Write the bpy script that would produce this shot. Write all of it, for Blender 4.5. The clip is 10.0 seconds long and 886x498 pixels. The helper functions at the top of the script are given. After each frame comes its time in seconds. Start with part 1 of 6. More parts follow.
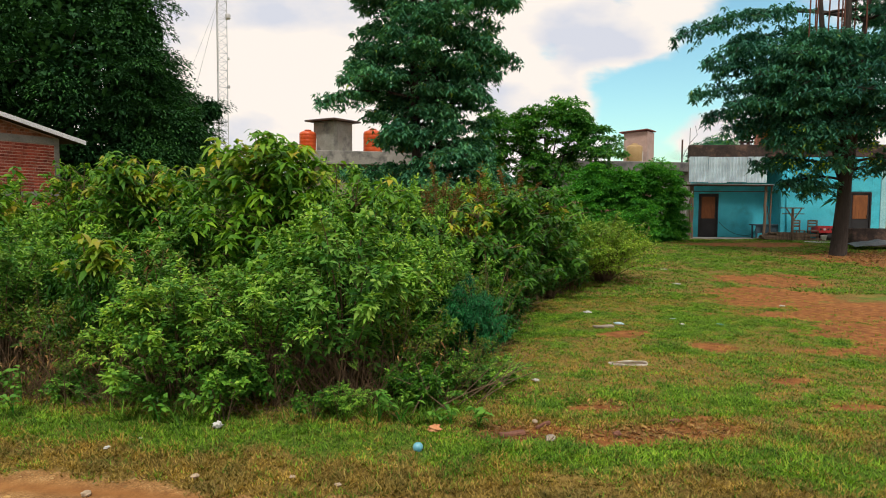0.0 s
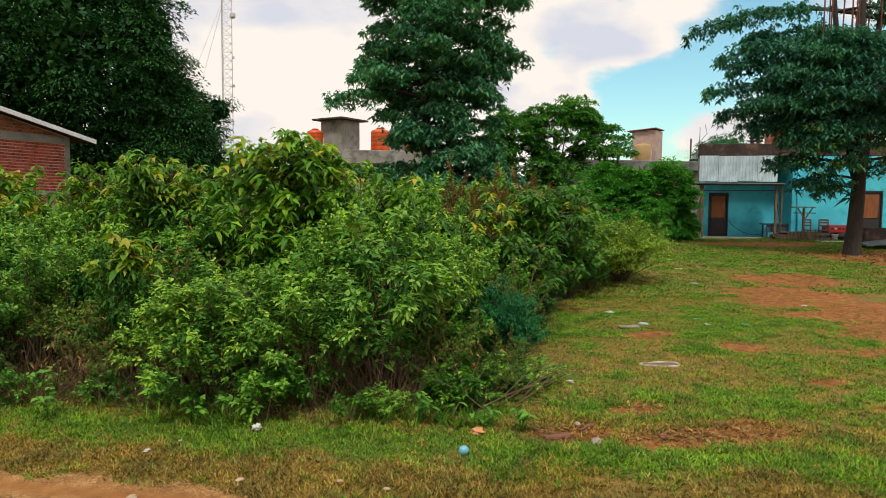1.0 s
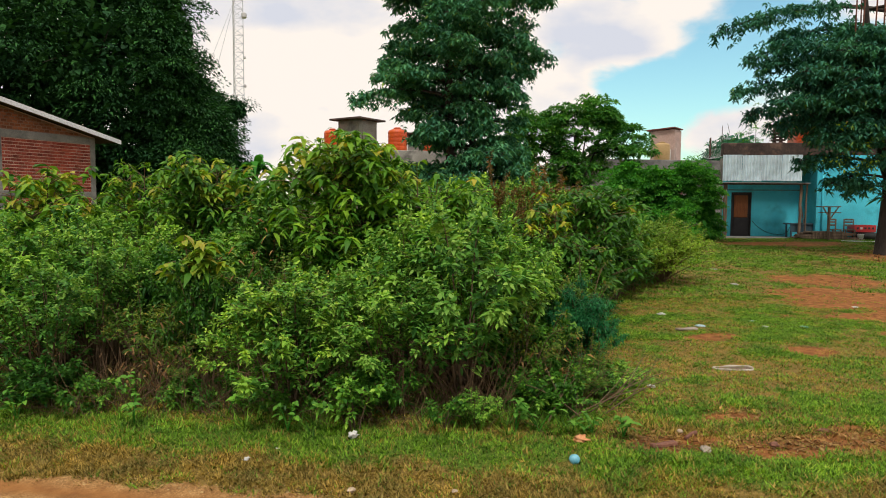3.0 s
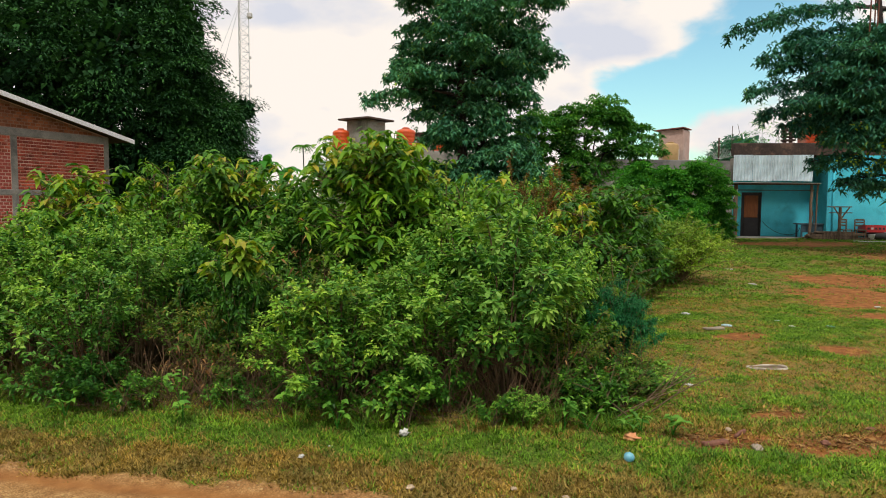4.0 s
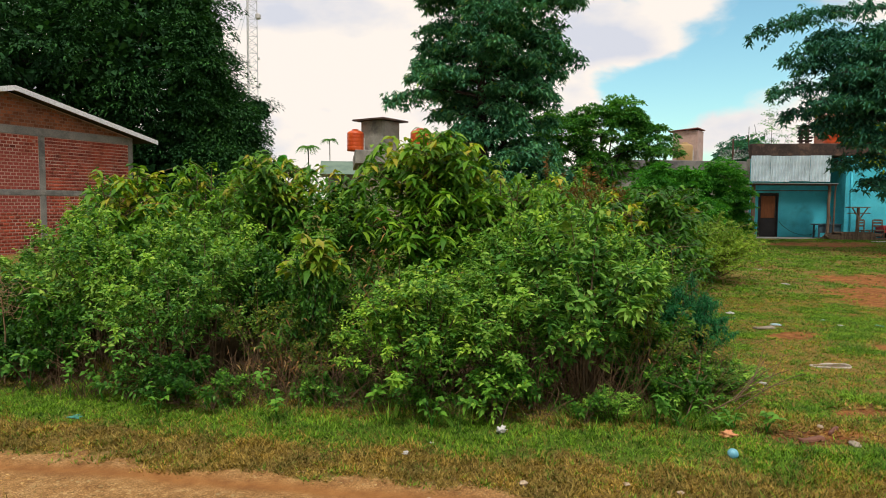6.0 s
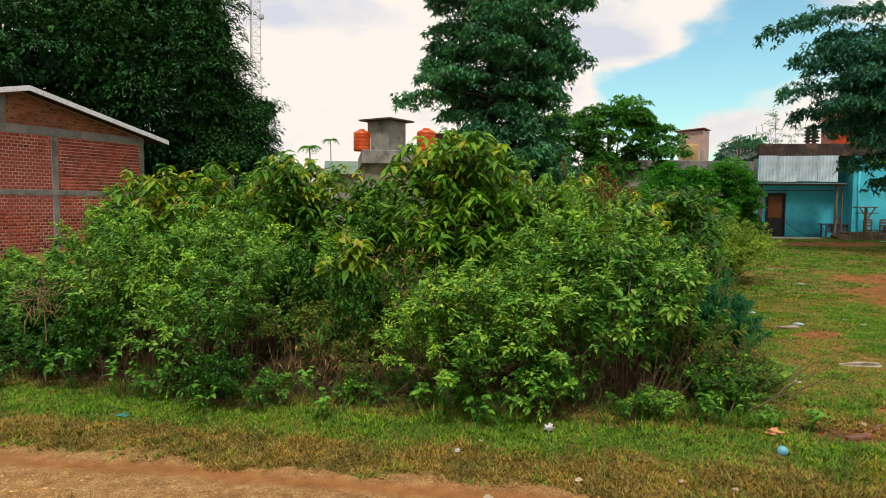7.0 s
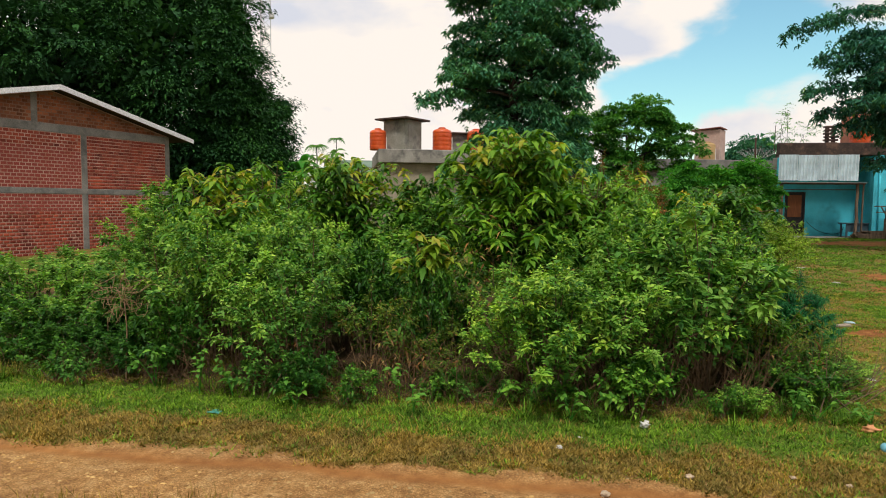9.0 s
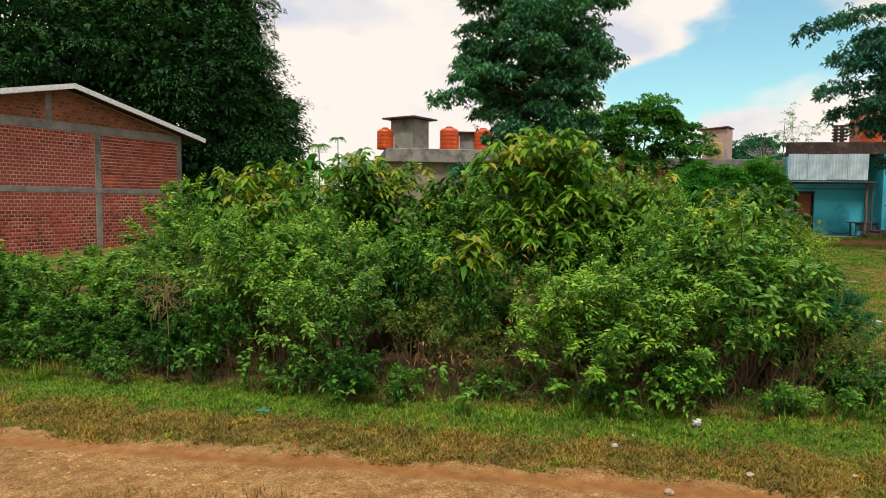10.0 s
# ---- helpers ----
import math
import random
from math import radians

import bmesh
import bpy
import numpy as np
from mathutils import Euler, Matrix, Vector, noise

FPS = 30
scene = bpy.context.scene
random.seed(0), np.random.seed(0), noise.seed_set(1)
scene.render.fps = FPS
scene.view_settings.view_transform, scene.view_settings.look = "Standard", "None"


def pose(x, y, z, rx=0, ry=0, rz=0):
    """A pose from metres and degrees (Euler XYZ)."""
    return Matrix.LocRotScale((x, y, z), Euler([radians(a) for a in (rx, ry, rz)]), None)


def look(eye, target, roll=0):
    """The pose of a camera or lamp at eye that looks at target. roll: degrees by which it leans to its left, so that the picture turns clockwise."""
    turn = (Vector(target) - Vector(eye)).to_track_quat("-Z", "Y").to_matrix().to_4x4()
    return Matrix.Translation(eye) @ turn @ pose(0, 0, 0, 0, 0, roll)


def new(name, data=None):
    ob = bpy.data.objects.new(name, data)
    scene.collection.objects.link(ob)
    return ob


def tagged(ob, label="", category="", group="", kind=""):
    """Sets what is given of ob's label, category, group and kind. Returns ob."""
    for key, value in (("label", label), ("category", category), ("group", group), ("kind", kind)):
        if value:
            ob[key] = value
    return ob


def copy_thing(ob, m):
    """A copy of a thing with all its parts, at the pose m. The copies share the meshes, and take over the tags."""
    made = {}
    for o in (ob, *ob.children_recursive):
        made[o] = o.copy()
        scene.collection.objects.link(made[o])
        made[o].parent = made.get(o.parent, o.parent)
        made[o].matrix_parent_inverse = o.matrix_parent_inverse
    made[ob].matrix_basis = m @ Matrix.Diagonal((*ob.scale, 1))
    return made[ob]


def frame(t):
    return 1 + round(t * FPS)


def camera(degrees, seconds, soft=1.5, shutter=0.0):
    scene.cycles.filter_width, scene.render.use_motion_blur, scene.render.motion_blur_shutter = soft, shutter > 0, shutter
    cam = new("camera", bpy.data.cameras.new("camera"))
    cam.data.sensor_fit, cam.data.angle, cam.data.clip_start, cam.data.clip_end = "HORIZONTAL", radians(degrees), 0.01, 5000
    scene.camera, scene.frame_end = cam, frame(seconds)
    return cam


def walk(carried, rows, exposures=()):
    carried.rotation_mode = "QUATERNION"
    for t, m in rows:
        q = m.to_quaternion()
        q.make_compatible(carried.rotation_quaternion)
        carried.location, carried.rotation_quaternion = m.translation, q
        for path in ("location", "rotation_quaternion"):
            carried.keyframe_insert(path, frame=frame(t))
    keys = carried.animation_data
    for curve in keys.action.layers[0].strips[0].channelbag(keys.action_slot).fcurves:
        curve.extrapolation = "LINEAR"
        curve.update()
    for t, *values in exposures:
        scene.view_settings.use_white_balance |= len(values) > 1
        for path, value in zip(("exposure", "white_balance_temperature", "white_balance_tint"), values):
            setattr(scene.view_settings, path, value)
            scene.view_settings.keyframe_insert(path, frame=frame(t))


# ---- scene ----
cam = camera(67.3, 10.0, soft=1.0)
METRES, EYE, TILT, LEAN, TURN = 4.2, 2.0, 0.0, 0.0, -9.3
ROWS = [
    (0.0, 0.0, 0.0, 0.0, 0.03, -3.77, -0.41),
    (0.5, -0.0414, 0.0099, -0.0002, 0.06, -3.81, -0.41),
    (1.0, -0.0857, 0.0217, -0.0003, 0.17, -3.85, -0.42),
    (1.5, -0.1338, 0.0343, 0.0012, 0.26, -3.87, -0.39),
    (2.0, -0.1823, 0.0448, 0.0013, 0.34, -3.86, -0.36),
    (2.5, -0.2321, 0.0538, 0.0025, 0.43, -3.87, -0.33),
    (4.0, -0.3838, 0.0504, -0.001, 0.62, -3.87, -0.38),
    (4.5, -0.4321, 0.0473, -0.0039, 0.66, -3.85, -0.39),
    (5.0, -0.4812, 0.0435, -0.0049, 0.63, -3.83, -0.37),
    (5.5, -0.5315, 0.0397, -0.0053, 0.67, -3.8, -0.37),
    (7.0, -0.6842, 0.0212, -0.0065, 0.58, -3.8, -0.37),
    (7.5, -0.7317, 0.0176, -0.0088, 0.64, -3.81, -0.36),
    (8.0, -0.7796, 0.0152, -0.0108, 0.69, -3.82, -0.36),
    (8.5, -0.8283, 0.0138, -0.0104, 0.74, -3.84, -0.37),
    (9.0, -0.8816, 0.0115, -0.0103, 0.77, -3.87, -0.39),
    (9.5, -0.9375, 0.01, -0.0113, 0.72, -3.9, -0.4),
    (10.0, -0.9913, 0.0103, -0.0134, 0.74, -3.92, -0.4),
]
walk(cam, [(t, pose(0, 0, EYE, TILT, LEAN, TURN) @ pose(METRES * x, METRES * y, METRES * z, 90 + pitch, roll, yaw)) for t, x, y, z, yaw, pitch, roll in ROWS])

# ---- light ----
SUN_EL, SUN_ROT = 61.0, 190.0
sun = new("sun", bpy.data.lights.new("sun", "SUN"))
sun.data.energy, sun.data.angle, sun.data.color = 2.7, radians(9), (1.0, 0.95, 0.86)
_a = radians(SUN_ROT)
_dir = Vector((math.sin(_a) * math.cos(radians(SUN_EL)), math.cos(_a) * math.cos(radians(SUN_EL)), math.sin(radians(SUN_EL))))
sun.matrix_basis = look(_dir * 60, (0, 0, 0))

world = bpy.data.worlds.new("sky")
scene.world = world
world.use_nodes = True
wn, wl = world.node_tree.nodes, world.node_tree.links
wn.clear()
w_out = wn.new("ShaderNodeOutputWorld")
w_bg = wn.new("ShaderNodeBackground")
w_sky = wn.new("ShaderNodeTexSky")
w_sky.sky_type, w_sky.sun_disc = "NISHITA", False
w_sky.sun_elevation, w_sky.sun_rotation = radians(SUN_EL), radians(SUN_ROT)
w_sky.air_density, w_sky.dust_density = 1.3, 0.6
w_scale = wn.new("ShaderNodeMix")
w_scale.data_type, w_scale.blend_type = "RGBA", "MULTIPLY"
w_scale.inputs[0].default_value = 1.0
w_scale.inputs[7].default_value = (0.115, 0.158, 0.15, 1)
wl.new(w_sky.outputs[0], w_scale.inputs[6])
w_co = wn.new("ShaderNodeTexCoord")
w_map = wn.new("ShaderNodeMapping")
w_map.inputs["Scale"].default_value = (1.0, 1.0, 1.9)
wl.new(w_co.outputs["Generated"], w_map.inputs["Vector"])
w_n1 = wn.new("ShaderNodeTexNoise")
w_n1.inputs["Scale"].default_value, w_n1.inputs["Detail"].default_value, w_n1.inputs["Roughness"].default_value = 4.3, 8.0, 0.52
w_n1.inputs["Distortion"].default_value = 0.3
wl.new(w_map.outputs[0], w_n1.inputs["Vector"])
# the cloud cover thins out towards one side of the sky, where single clouds stand before the blue
w_dot = wn.new("ShaderNodeVectorMath")
w_dot.operation = "DOT_PRODUCT"
wl.new(w_co.outputs["Generated"], w_dot.inputs[0])
w_dot.inputs[1].default_value = (0.56, 0.81, 0.17)
w_thin = wn.new("ShaderNodeMapRange")
w_thin.inputs[1].default_value, w_thin.inputs[2].default_value, w_thin.inputs[3].default_value, w_thin.inputs[4].default_value = 0.935, 0.975, 0.26, -0.10
wl.new(w_dot.outputs["Value"], w_thin.inputs[0])


def _sum(a, b):
    x = wn.new("ShaderNodeMath")
    x.operation = "ADD"
    wl.new(a, x.inputs[0])
    wl.new(b, x.inputs[1])
    return x.outputs[0]


def cloud(direction, radius, amount):
    """A single cloud, or a gap between clouds, in one direction of the sky."""
    d = wn.new("ShaderNodeVectorMath")
    d.operation = "DISTANCE"
    wl.new(w_map.outputs[0], d.inputs[0])
    d.inputs[1].default_value = (direction[0], direction[1], 1.9 * direction[2])
    r = wn.new("ShaderNodeMapRange")
    r.interpolation_type = "SMOOTHSTEP"
    r.inputs[1].default_value, r.inputs[2].default_value, r.inputs[3].default_value, r.inputs[4].default_value = radius * 0.35, radius, amount, 0.0
    wl.new(d.outputs["Value"], r.inputs[0])
    return r.outputs[0]


w_cover = _sum(w_n1.outputs["Fac"], w_thin.outputs[0])
for direction, radius, amount in (((0.43, 0.87, 0.255), 0.17, 0.22), ((0.385, 0.90, 0.20), 0.12, 0.16), ((0.635, 0.73, 0.27), 0.15, 0.22), ((0.50, 0.86, 0.10), 0.085, 0.14), ((0.335, 0.93, 0.135), 0.08, 0.10),
                                  ((0.64, 0.76, 0.12), 0.14, 0.07), ((0.43, 0.89, 0.15), 0.13, -0.22), ((0.535, 0.812, 0.225), 0.14, -0.14), ((0.53, 0.84, 0.185), 0.09, -0.08)):
    w_cover = _sum(w_cover, cloud(direction, radius, amount))
w_ramp = wn.new("ShaderNodeMapRange")
w_ramp.interpolation_type = "SMOOTHSTEP"
w_ramp.inputs[1].default_value, w_ramp.inputs[2].default_value = 0.40, 0.56
wl.new(w_cover, w_ramp.inputs[0])
w_n2 = wn.new("ShaderNodeTexNoise")
w_n2.inputs["Scale"].default_value, w_n2.inputs["Detail"].default_value = 5.0, 5.0
wl.new(w_map.outputs[0], w_n2.inputs["Vector"])
w_cc = wn.new("ShaderNodeValToRGB")
w_cc.color_ramp.elements[0].position, w_cc.color_ramp.elements[0].color = 0.34, (0.70, 0.72, 0.80, 1)
w_cc.color_ramp.elements[1].position, w_cc.color_ramp.elements[1].color = 0.52, (1.01, 0.925, 0.845, 1)
w_shade = w_n2.outputs["Fac"]
for direction, radius, amount in (((0.35, 0.905, 0.245), 0.14, -0.16), ((-0.11, 0.99, 0.10), 0.10, -0.12), ((0.0, 0.965, 0.265), 0.16, -0.08), ((-0.03, 0.99, 0.17), 0.22, 0.14), ((0.45, 0.86, 0.25), 0.10, 0.1), ((0.39, 0.90, 0.18), 0.08, 0.1)):
    w_shade = _sum(w_shade, cloud(direction, radius, amount))
wl.new(w_shade, w_cc.inputs[0])
w_mix = wn.new("ShaderNodeMix")
w_mix.data_type = "RGBA"
wl.new(w_ramp.outputs[0], w_mix.inputs[0])
wl.new(w_scale.outputs[2], w_mix.inputs[6])
wl.new(w_cc.outputs[0], w_mix.inputs[7])
wl.new(w_mix.outputs[2], w_bg.inputs["Color"])
w_bg.inputs["Strength"].default_value = 1.0
wl.new(w_bg.outputs[0], w_out.inputs["Surface"])


# ---- materials ----
def _base(name):
    m = bpy.data.materials.new(name)
    m.use_nodes = True
    nt = m.node_tree
    return m, nt.nodes, nt.links, nt.nodes["Principled BSDF"]


def _noise(n, l, vec, scale, detail=4.0, rough=0.6):
    t = n.new("ShaderNodeTexNoise")
    t.inputs["Scale"].default_value, t.inputs["Detail"].default_value, t.inputs["Roughness"].default_value = scale, detail, rough
    l.new(vec, t.inputs["Vector"])
    return t.outputs["Fac"]


def _ramp(n, l, fac, stops):
    r = n.new("ShaderNodeValToRGB")
    while len(r.color_ramp.elements) < len(stops):
        r.color_ramp.elements.new(0.5)
    for e, (p, c) in zip(r.color_ramp.elements, stops):
        e.position, e.color = p, (*c, 1)
    l.new(fac, r.inputs[0])
    return r.outputs[0]


def _mix(n, l, fac, a, b, blend="MIX"):
    x = n.new("ShaderNodeMix")
    x.data_type, x.blend_type = "RGBA", blend
    for sock, v in ((x.inputs[0], fac), (x.inputs[6], a), (x.inputs[7], b)):
        if hasattr(v, "is_linked"):
            l.new(v, sock)
        elif isinstance(v, tuple):
            sock.default_value = (*v, 1)
        else:
            sock.default_value = v
    return x.outputs[2]


def surface(name, a, b, scale=2.0, rough=0.8, bump=0.3, fine=30.0, metal=0.0, stain=None, stain_scale=0.8, stain_at=(0.5, 0.65), spread=0.15, dist=0.02, stretch=(1, 1, 1)):
    """A plain surface: two colours in blotches, fine grain, an optional stain, and a bump."""
    m, n, l, p = _base(name)
    co = n.new("ShaderNodeTexCoord")
    mp = n.new("ShaderNodeMapping")
    mp.inputs["Scale"].default_value = stretch
    l.new(co.outputs["Object"], mp.inputs["Vector"])
    vec = mp.outputs[0]
    big = _noise(n, l, vec, scale)
    fin = _noise(n, l, vec, fine, 3.0)
    col = _ramp(n, l, big, [(0.5 - spread, a), (0.5 + spread, b)])
    dark = _ramp(n, l, fin, [(0.3, (0.72, 0.72, 0.72)), (0.6, (1.0, 1.0, 1.0))])
    col = _mix(n, l, 1.0, col, dark, "MULTIPLY")
    if stain:
        s = _noise(n, l, vec, stain_scale, 6.0, 0.7)
        mk = _ramp(n, l, s, [(stain_at[0], (0, 0, 0)), (stain_at[1], (1, 1, 1))])
        col = _mix(n, l, mk, col, stain)
    info = n.new("ShaderNodeObjectInfo")
    vary = _ramp(n, l, info.outputs["Random"], [(0.0, (0.86, 0.86, 0.86)), (1.0, (1.0, 1.0, 1.0))])
    col = _mix(n, l, 1.0, col, vary, "MULTIPLY")
    l.new(col, p.inputs["Base Color"])
    p.inputs["Roughness"].default_value, p.inputs["Metallic"].default_value = rough, metal
    if bump:
        bp = n.new("ShaderNodeBump")
        bp.inputs["Strength"].default_value, bp.inputs["Distance"].default_value = bump, dist
        l.new(fin, bp.inputs["Height"])
        l.new(bp.outputs[0], p.inputs["Normal"])
    return m


def leafy(name, stops, rough=0.6, thin=0.38, patch=1.1, gloss=0.18, smear=None):
    """Leaves: a colour for each leaf, patches over the plant, and light that passes through the blade."""
    m, n, l, p = _base(name)
    geo = n.new("ShaderNodeNewGeometry")
    co = n.new("ShaderNodeTexCoord")
    col = _ramp(n, l, geo.outputs["Random Per Island"], stops)
    pt = _noise(n, l, co.outputs["Object"], patch, 3.0)
    col = _mix(n, l, 1.0, col, _ramp(n, l, pt, [(0.35, (0.62, 0.70, 0.72)), (0.65, (1.22, 1.15, 0.9))]), "MULTIPLY")
    info = n.new("ShaderNodeObjectInfo")
    col = _mix(n, l, 1.0, col, _ramp(n, l, info.outputs["Random"], [(0.0, (0.72, 0.80, 0.84)), (1.0, (1.22, 1.12, 0.85))]), "MULTIPLY")
    if smear:
        for tint, scale_, at in smear:
            col = _mix(n, l, _ramp(n, l, _noise(n, l, co.outputs["Object"], scale_, 6.0, 0.7), [(at, (0, 0, 0)), (at + 0.12, (0.8, 0.8, 0.8))]), col, tint)
    l.new(col, p.inputs["Base Color"])
    p.inputs["Roughness"].default_value = rough
    p.inputs["Specular IOR Level"].default_value = gloss
    tr = n.new("ShaderNodeBsdfTranslucent")
    l.new(_mix(n, l, 1.0, col, (1.0, 1.05, 0.45), "MULTIPLY"), tr.inputs["Color"])
    ms = n.new("ShaderNodeMixShader")
    ms.inputs[0].default_value = thin
    out = n["Material Output"]
    l.new(p.outputs[0], ms.inputs[1])
    l.new(tr.outputs[0], ms.inputs[2])
    l.new(ms.outputs[0], out.inputs["Surface"])
    return m


M_SHRUB = leafy("shrub_leaf", [(0.0, (0.034, 0.13, 0.022)), (0.4, (0.102, 0.28, 0.042)), (0.8, (0.19, 0.42, 0.066)), (1.0, (0.33, 0.56, 0.115))], 0.55, 0.30, gloss=0.18)
# new growth, also lightened so the shoot tips look lit from above
M_LITTIP = leafy("lit_new_shrub_leaf", [(0.0, (0.15, 0.36, 0.045)), (0.5, (0.265, 0.49, 0.072)), (1.0, (0.42, 0.61, 0.125))], 0.55, 0.30, gloss=0.18)
M_DULL = leafy("dull_shrub_leaf", [(0.0, (0.06, 0.14, 0.025)), (0.55, (0.12, 0.23, 0.035)), (0.9, (0.22, 0.25, 0.05)), (1.0, (0.28, 0.17, 0.06))])
M_SAP = leafy("sapling_leaf", [(0.0, (0.042, 0.145, 0.018)), (0.5, (0.095, 0.26, 0.026)), (1.0, (0.23, 0.42, 0.045))], 0.5, 0.32, gloss=0.22)
M_YOUNG = leafy("young_leaf", [(0.0, (0.16, 0.36, 0.03)), (0.55, (0.30, 0.44, 0.035)), (0.88, (0.44, 0.42, 0.05)), (1.0, (0.45, 0.36, 0.06))], 0.45, gloss=0.3)
M_DARKFERN = leafy("blue_green_leaf", [(0.0, (0.012, 0.11, 0.045)), (0.7, (0.026, 0.21, 0.08)), (1.0, (0.06, 0.31, 0.11))], 0.5)
M_TREE = leafy("dark_tree_leaf", [(0.0, (0.034, 0.145, 0.115)), (0.6, (0.065, 0.235, 0.17)), (0.97, (0.12, 0.34, 0.22)), (1.0, (0.26, 0.42, 0.09))], 0.6, 0.28, 0.6, 0.12)
M_BIGTREE = leafy("broad_tree_leaf", [(0.0, (0.013, 0.052, 0.024)), (0.6, (0.024, 0.092, 0.034)), (1.0, (0.055, 0.185, 0.05))], 0.65, 0.12, 0.45, 0.12)
M_ROUND = leafy("round_tree_leaf", [(0.0, (0.036, 0.16, 0.04)), (0.6, (0.075, 0.28, 0.055)), (1.0, (0.19, 0.44, 0.075))], 0.5, 0.32, 0.6)
M_LIGHTBUSH = leafy("light_bush_leaf", [(0.0, (0.15, 0.28, 0.035)), (0.6, (0.31, 0.48, 0.06)), (1.0, (0.48, 0.60, 0.11))])
M_VINE = leafy("vine_leaf", [(0.0, (0.028, 0.17, 0.03)), (0.6, (0.07, 0.32, 0.045)), (1.0, (0.16, 0.47, 0.07))])
# darker copy of the sapling green, with the thicket hollows' shade in it
M_SHADESAP = leafy("shaded_sapling_leaf", [(0.0, (0.02, 0.085, 0.014)), (0.6, (0.045, 0.15, 0.018)), (1.0, (0.10, 0.26, 0.03))], 0.45, 0.25)
M_RUSTY = leafy("reddish_leaf", [(0.0, (0.10, 0.10, 0.03)), (0.6, (0.17, 0.11, 0.04)), (1.0, (0.28, 0.12, 0.05))])
M_GRASS = leafy("grass_blade", [(0.0, (0.022, 0.075, 0.008)), (0.45, (0.115, 0.245, 0.022)), (0.9, (0.21, 0.42, 0.045)), (1.0, (0.32, 0.40, 0.075))], 0.6, 0.3, 2.6)
M_DRYGRASS = leafy("dry_grass_blade", [(0.0, (0.09, 0.075, 0.016)), (0.4, (0.27, 0.185, 0.042)), (1.0, (0.55, 0.39, 0.14))], 0.7, 0.3, 2.6)
M_OLIVEGRASS = leafy("olive_grass_blade", [(0.0, (0.05, 0.075, 0.012)), (0.5, (0.13, 0.15, 0.026)), (1.0, (0.30, 0.25, 0.07))], 0.65, 0.3, 2.6)
M_DRYLAWN = leafy("dry_lawn_blade", [(0.0, (0.10, 0.085, 0.022)), (0.45, (0.27, 0.18, 0.058)), (1.0, (0.47, 0.35, 0.145))], 0.7, 0.3, 2.6)
M_STEM = surface("twig_bark", (0.10, 0.065, 0.035), (0.20, 0.13, 0.07), 6.0, 0.9, 0.2)
M_BARK = surface("bark", (0.026, 0.020, 0.017), (0.062, 0.047, 0.039), 2.0, 0.95, 0.9, 18.0, dist=0.05, stretch=(1, 1, 0.25))
M_DRYTWIG = surface("dry_twig", (0.085, 0.048, 0.022), (0.19, 0.11, 0.05), 5.0, 0.9, 0.2)


# ---- mesh helpers ----
def thing(name, loc=(0, 0, 0), rz=0.0, label="", category="", group="", kind=""):
    ob = new(name)
    ob.empty_display_size = 0.2
    ob.matrix_basis = pose(*loc, 0, 0, rz)
    return tagged(ob, label, category, group, kind)


def linked(name, me, material, parent=None, label="", smooth=False):
    me.materials.append(material)
    if smooth:
        me.polygons.foreach_set("use_smooth", [True] * len(me.polygons))
    ob = new(name, me)
    if parent:
        ob.parent = parent
    return tagged(ob, label)


def part(name, bm, material, parent=None, label="", smooth=False):
    me = bpy.data.meshes.new(name)
    bmesh.ops.recalc_face_normals(bm, faces=bm.faces)
    bm.to_mesh(me)
    bm.free()
    return linked(name, me, material, parent, label, smooth)


def tri_mesh(name, verts, tris):
    verts, tris = np.asarray(verts, np.float32), np.asarray(tris, np.int32)
    me = bpy.data.meshes.new(name)
    me.vertices.add(len(verts))
    me.vertices.foreach_set("co", verts.ravel())
    me.loops.add(tris.size)
    me.loops.foreach_set("vertex_index", tris.ravel())
    me.polygons.add(len(tris))
    me.polygons.foreach_set("loop_start", np.arange(0, tris.size, 3, dtype=np.int32))
    me.update(calc_edges=True)
    return me


def box(bm, x0, x1, y0, y1, z0, z1, bevel=0.0, turn=None):
    r = bmesh.ops.create_cube(bm, size=1.0)
    vs = r["verts"]
    for v in vs:
        v.co = Vector((x0 + (v.co.x + 0.5) * (x1 - x0), y0 + (v.co.y + 0.5) * (y1 - y0), z0 + (v.co.z + 0.5) * (z1 - z0)))
    if bevel:
        es = list({e for v in vs for e in v.link_edges})
        out = bmesh.ops.bevel(bm, geom=es, offset=bevel, segments=1, affect="EDGES", profile=0.5)
        vs = list({v for f in out["faces"] for v in f.verts} | {v for v in vs if v.is_valid})
    if turn is not None:
        bmesh.ops.transform(bm, matrix=turn, verts=vs)
    return bm


def block(name, dims, material, parent=None, label="", bevel=0.01, turn=None, smooth=False):
    bm = bmesh.new()
    box(bm, *dims, bevel=bevel, turn=turn)
    return part(name, bm, material, parent, label, smooth)


def lathe(bm, profile, sides=20, centre=(0, 0, 0)):
    rings = []
    for r, z in profile:
        rings.append([bm.verts.new((centre[0] + r * math.cos(2 * math.pi * i / sides), centre[1] + r * math.sin(2 * math.pi * i / sides), centre[2] + z)) for i in range(sides)])
    for a, b in zip(rings, rings[1:]):
        for i in range(sides):
            j = (i + 1) % sides
            bm.faces.new((a[i], a[j], b[j], b[i]))
    bm.faces.new(list(reversed(rings[0])))
    bm.faces.new(rings[-1])
    return bm


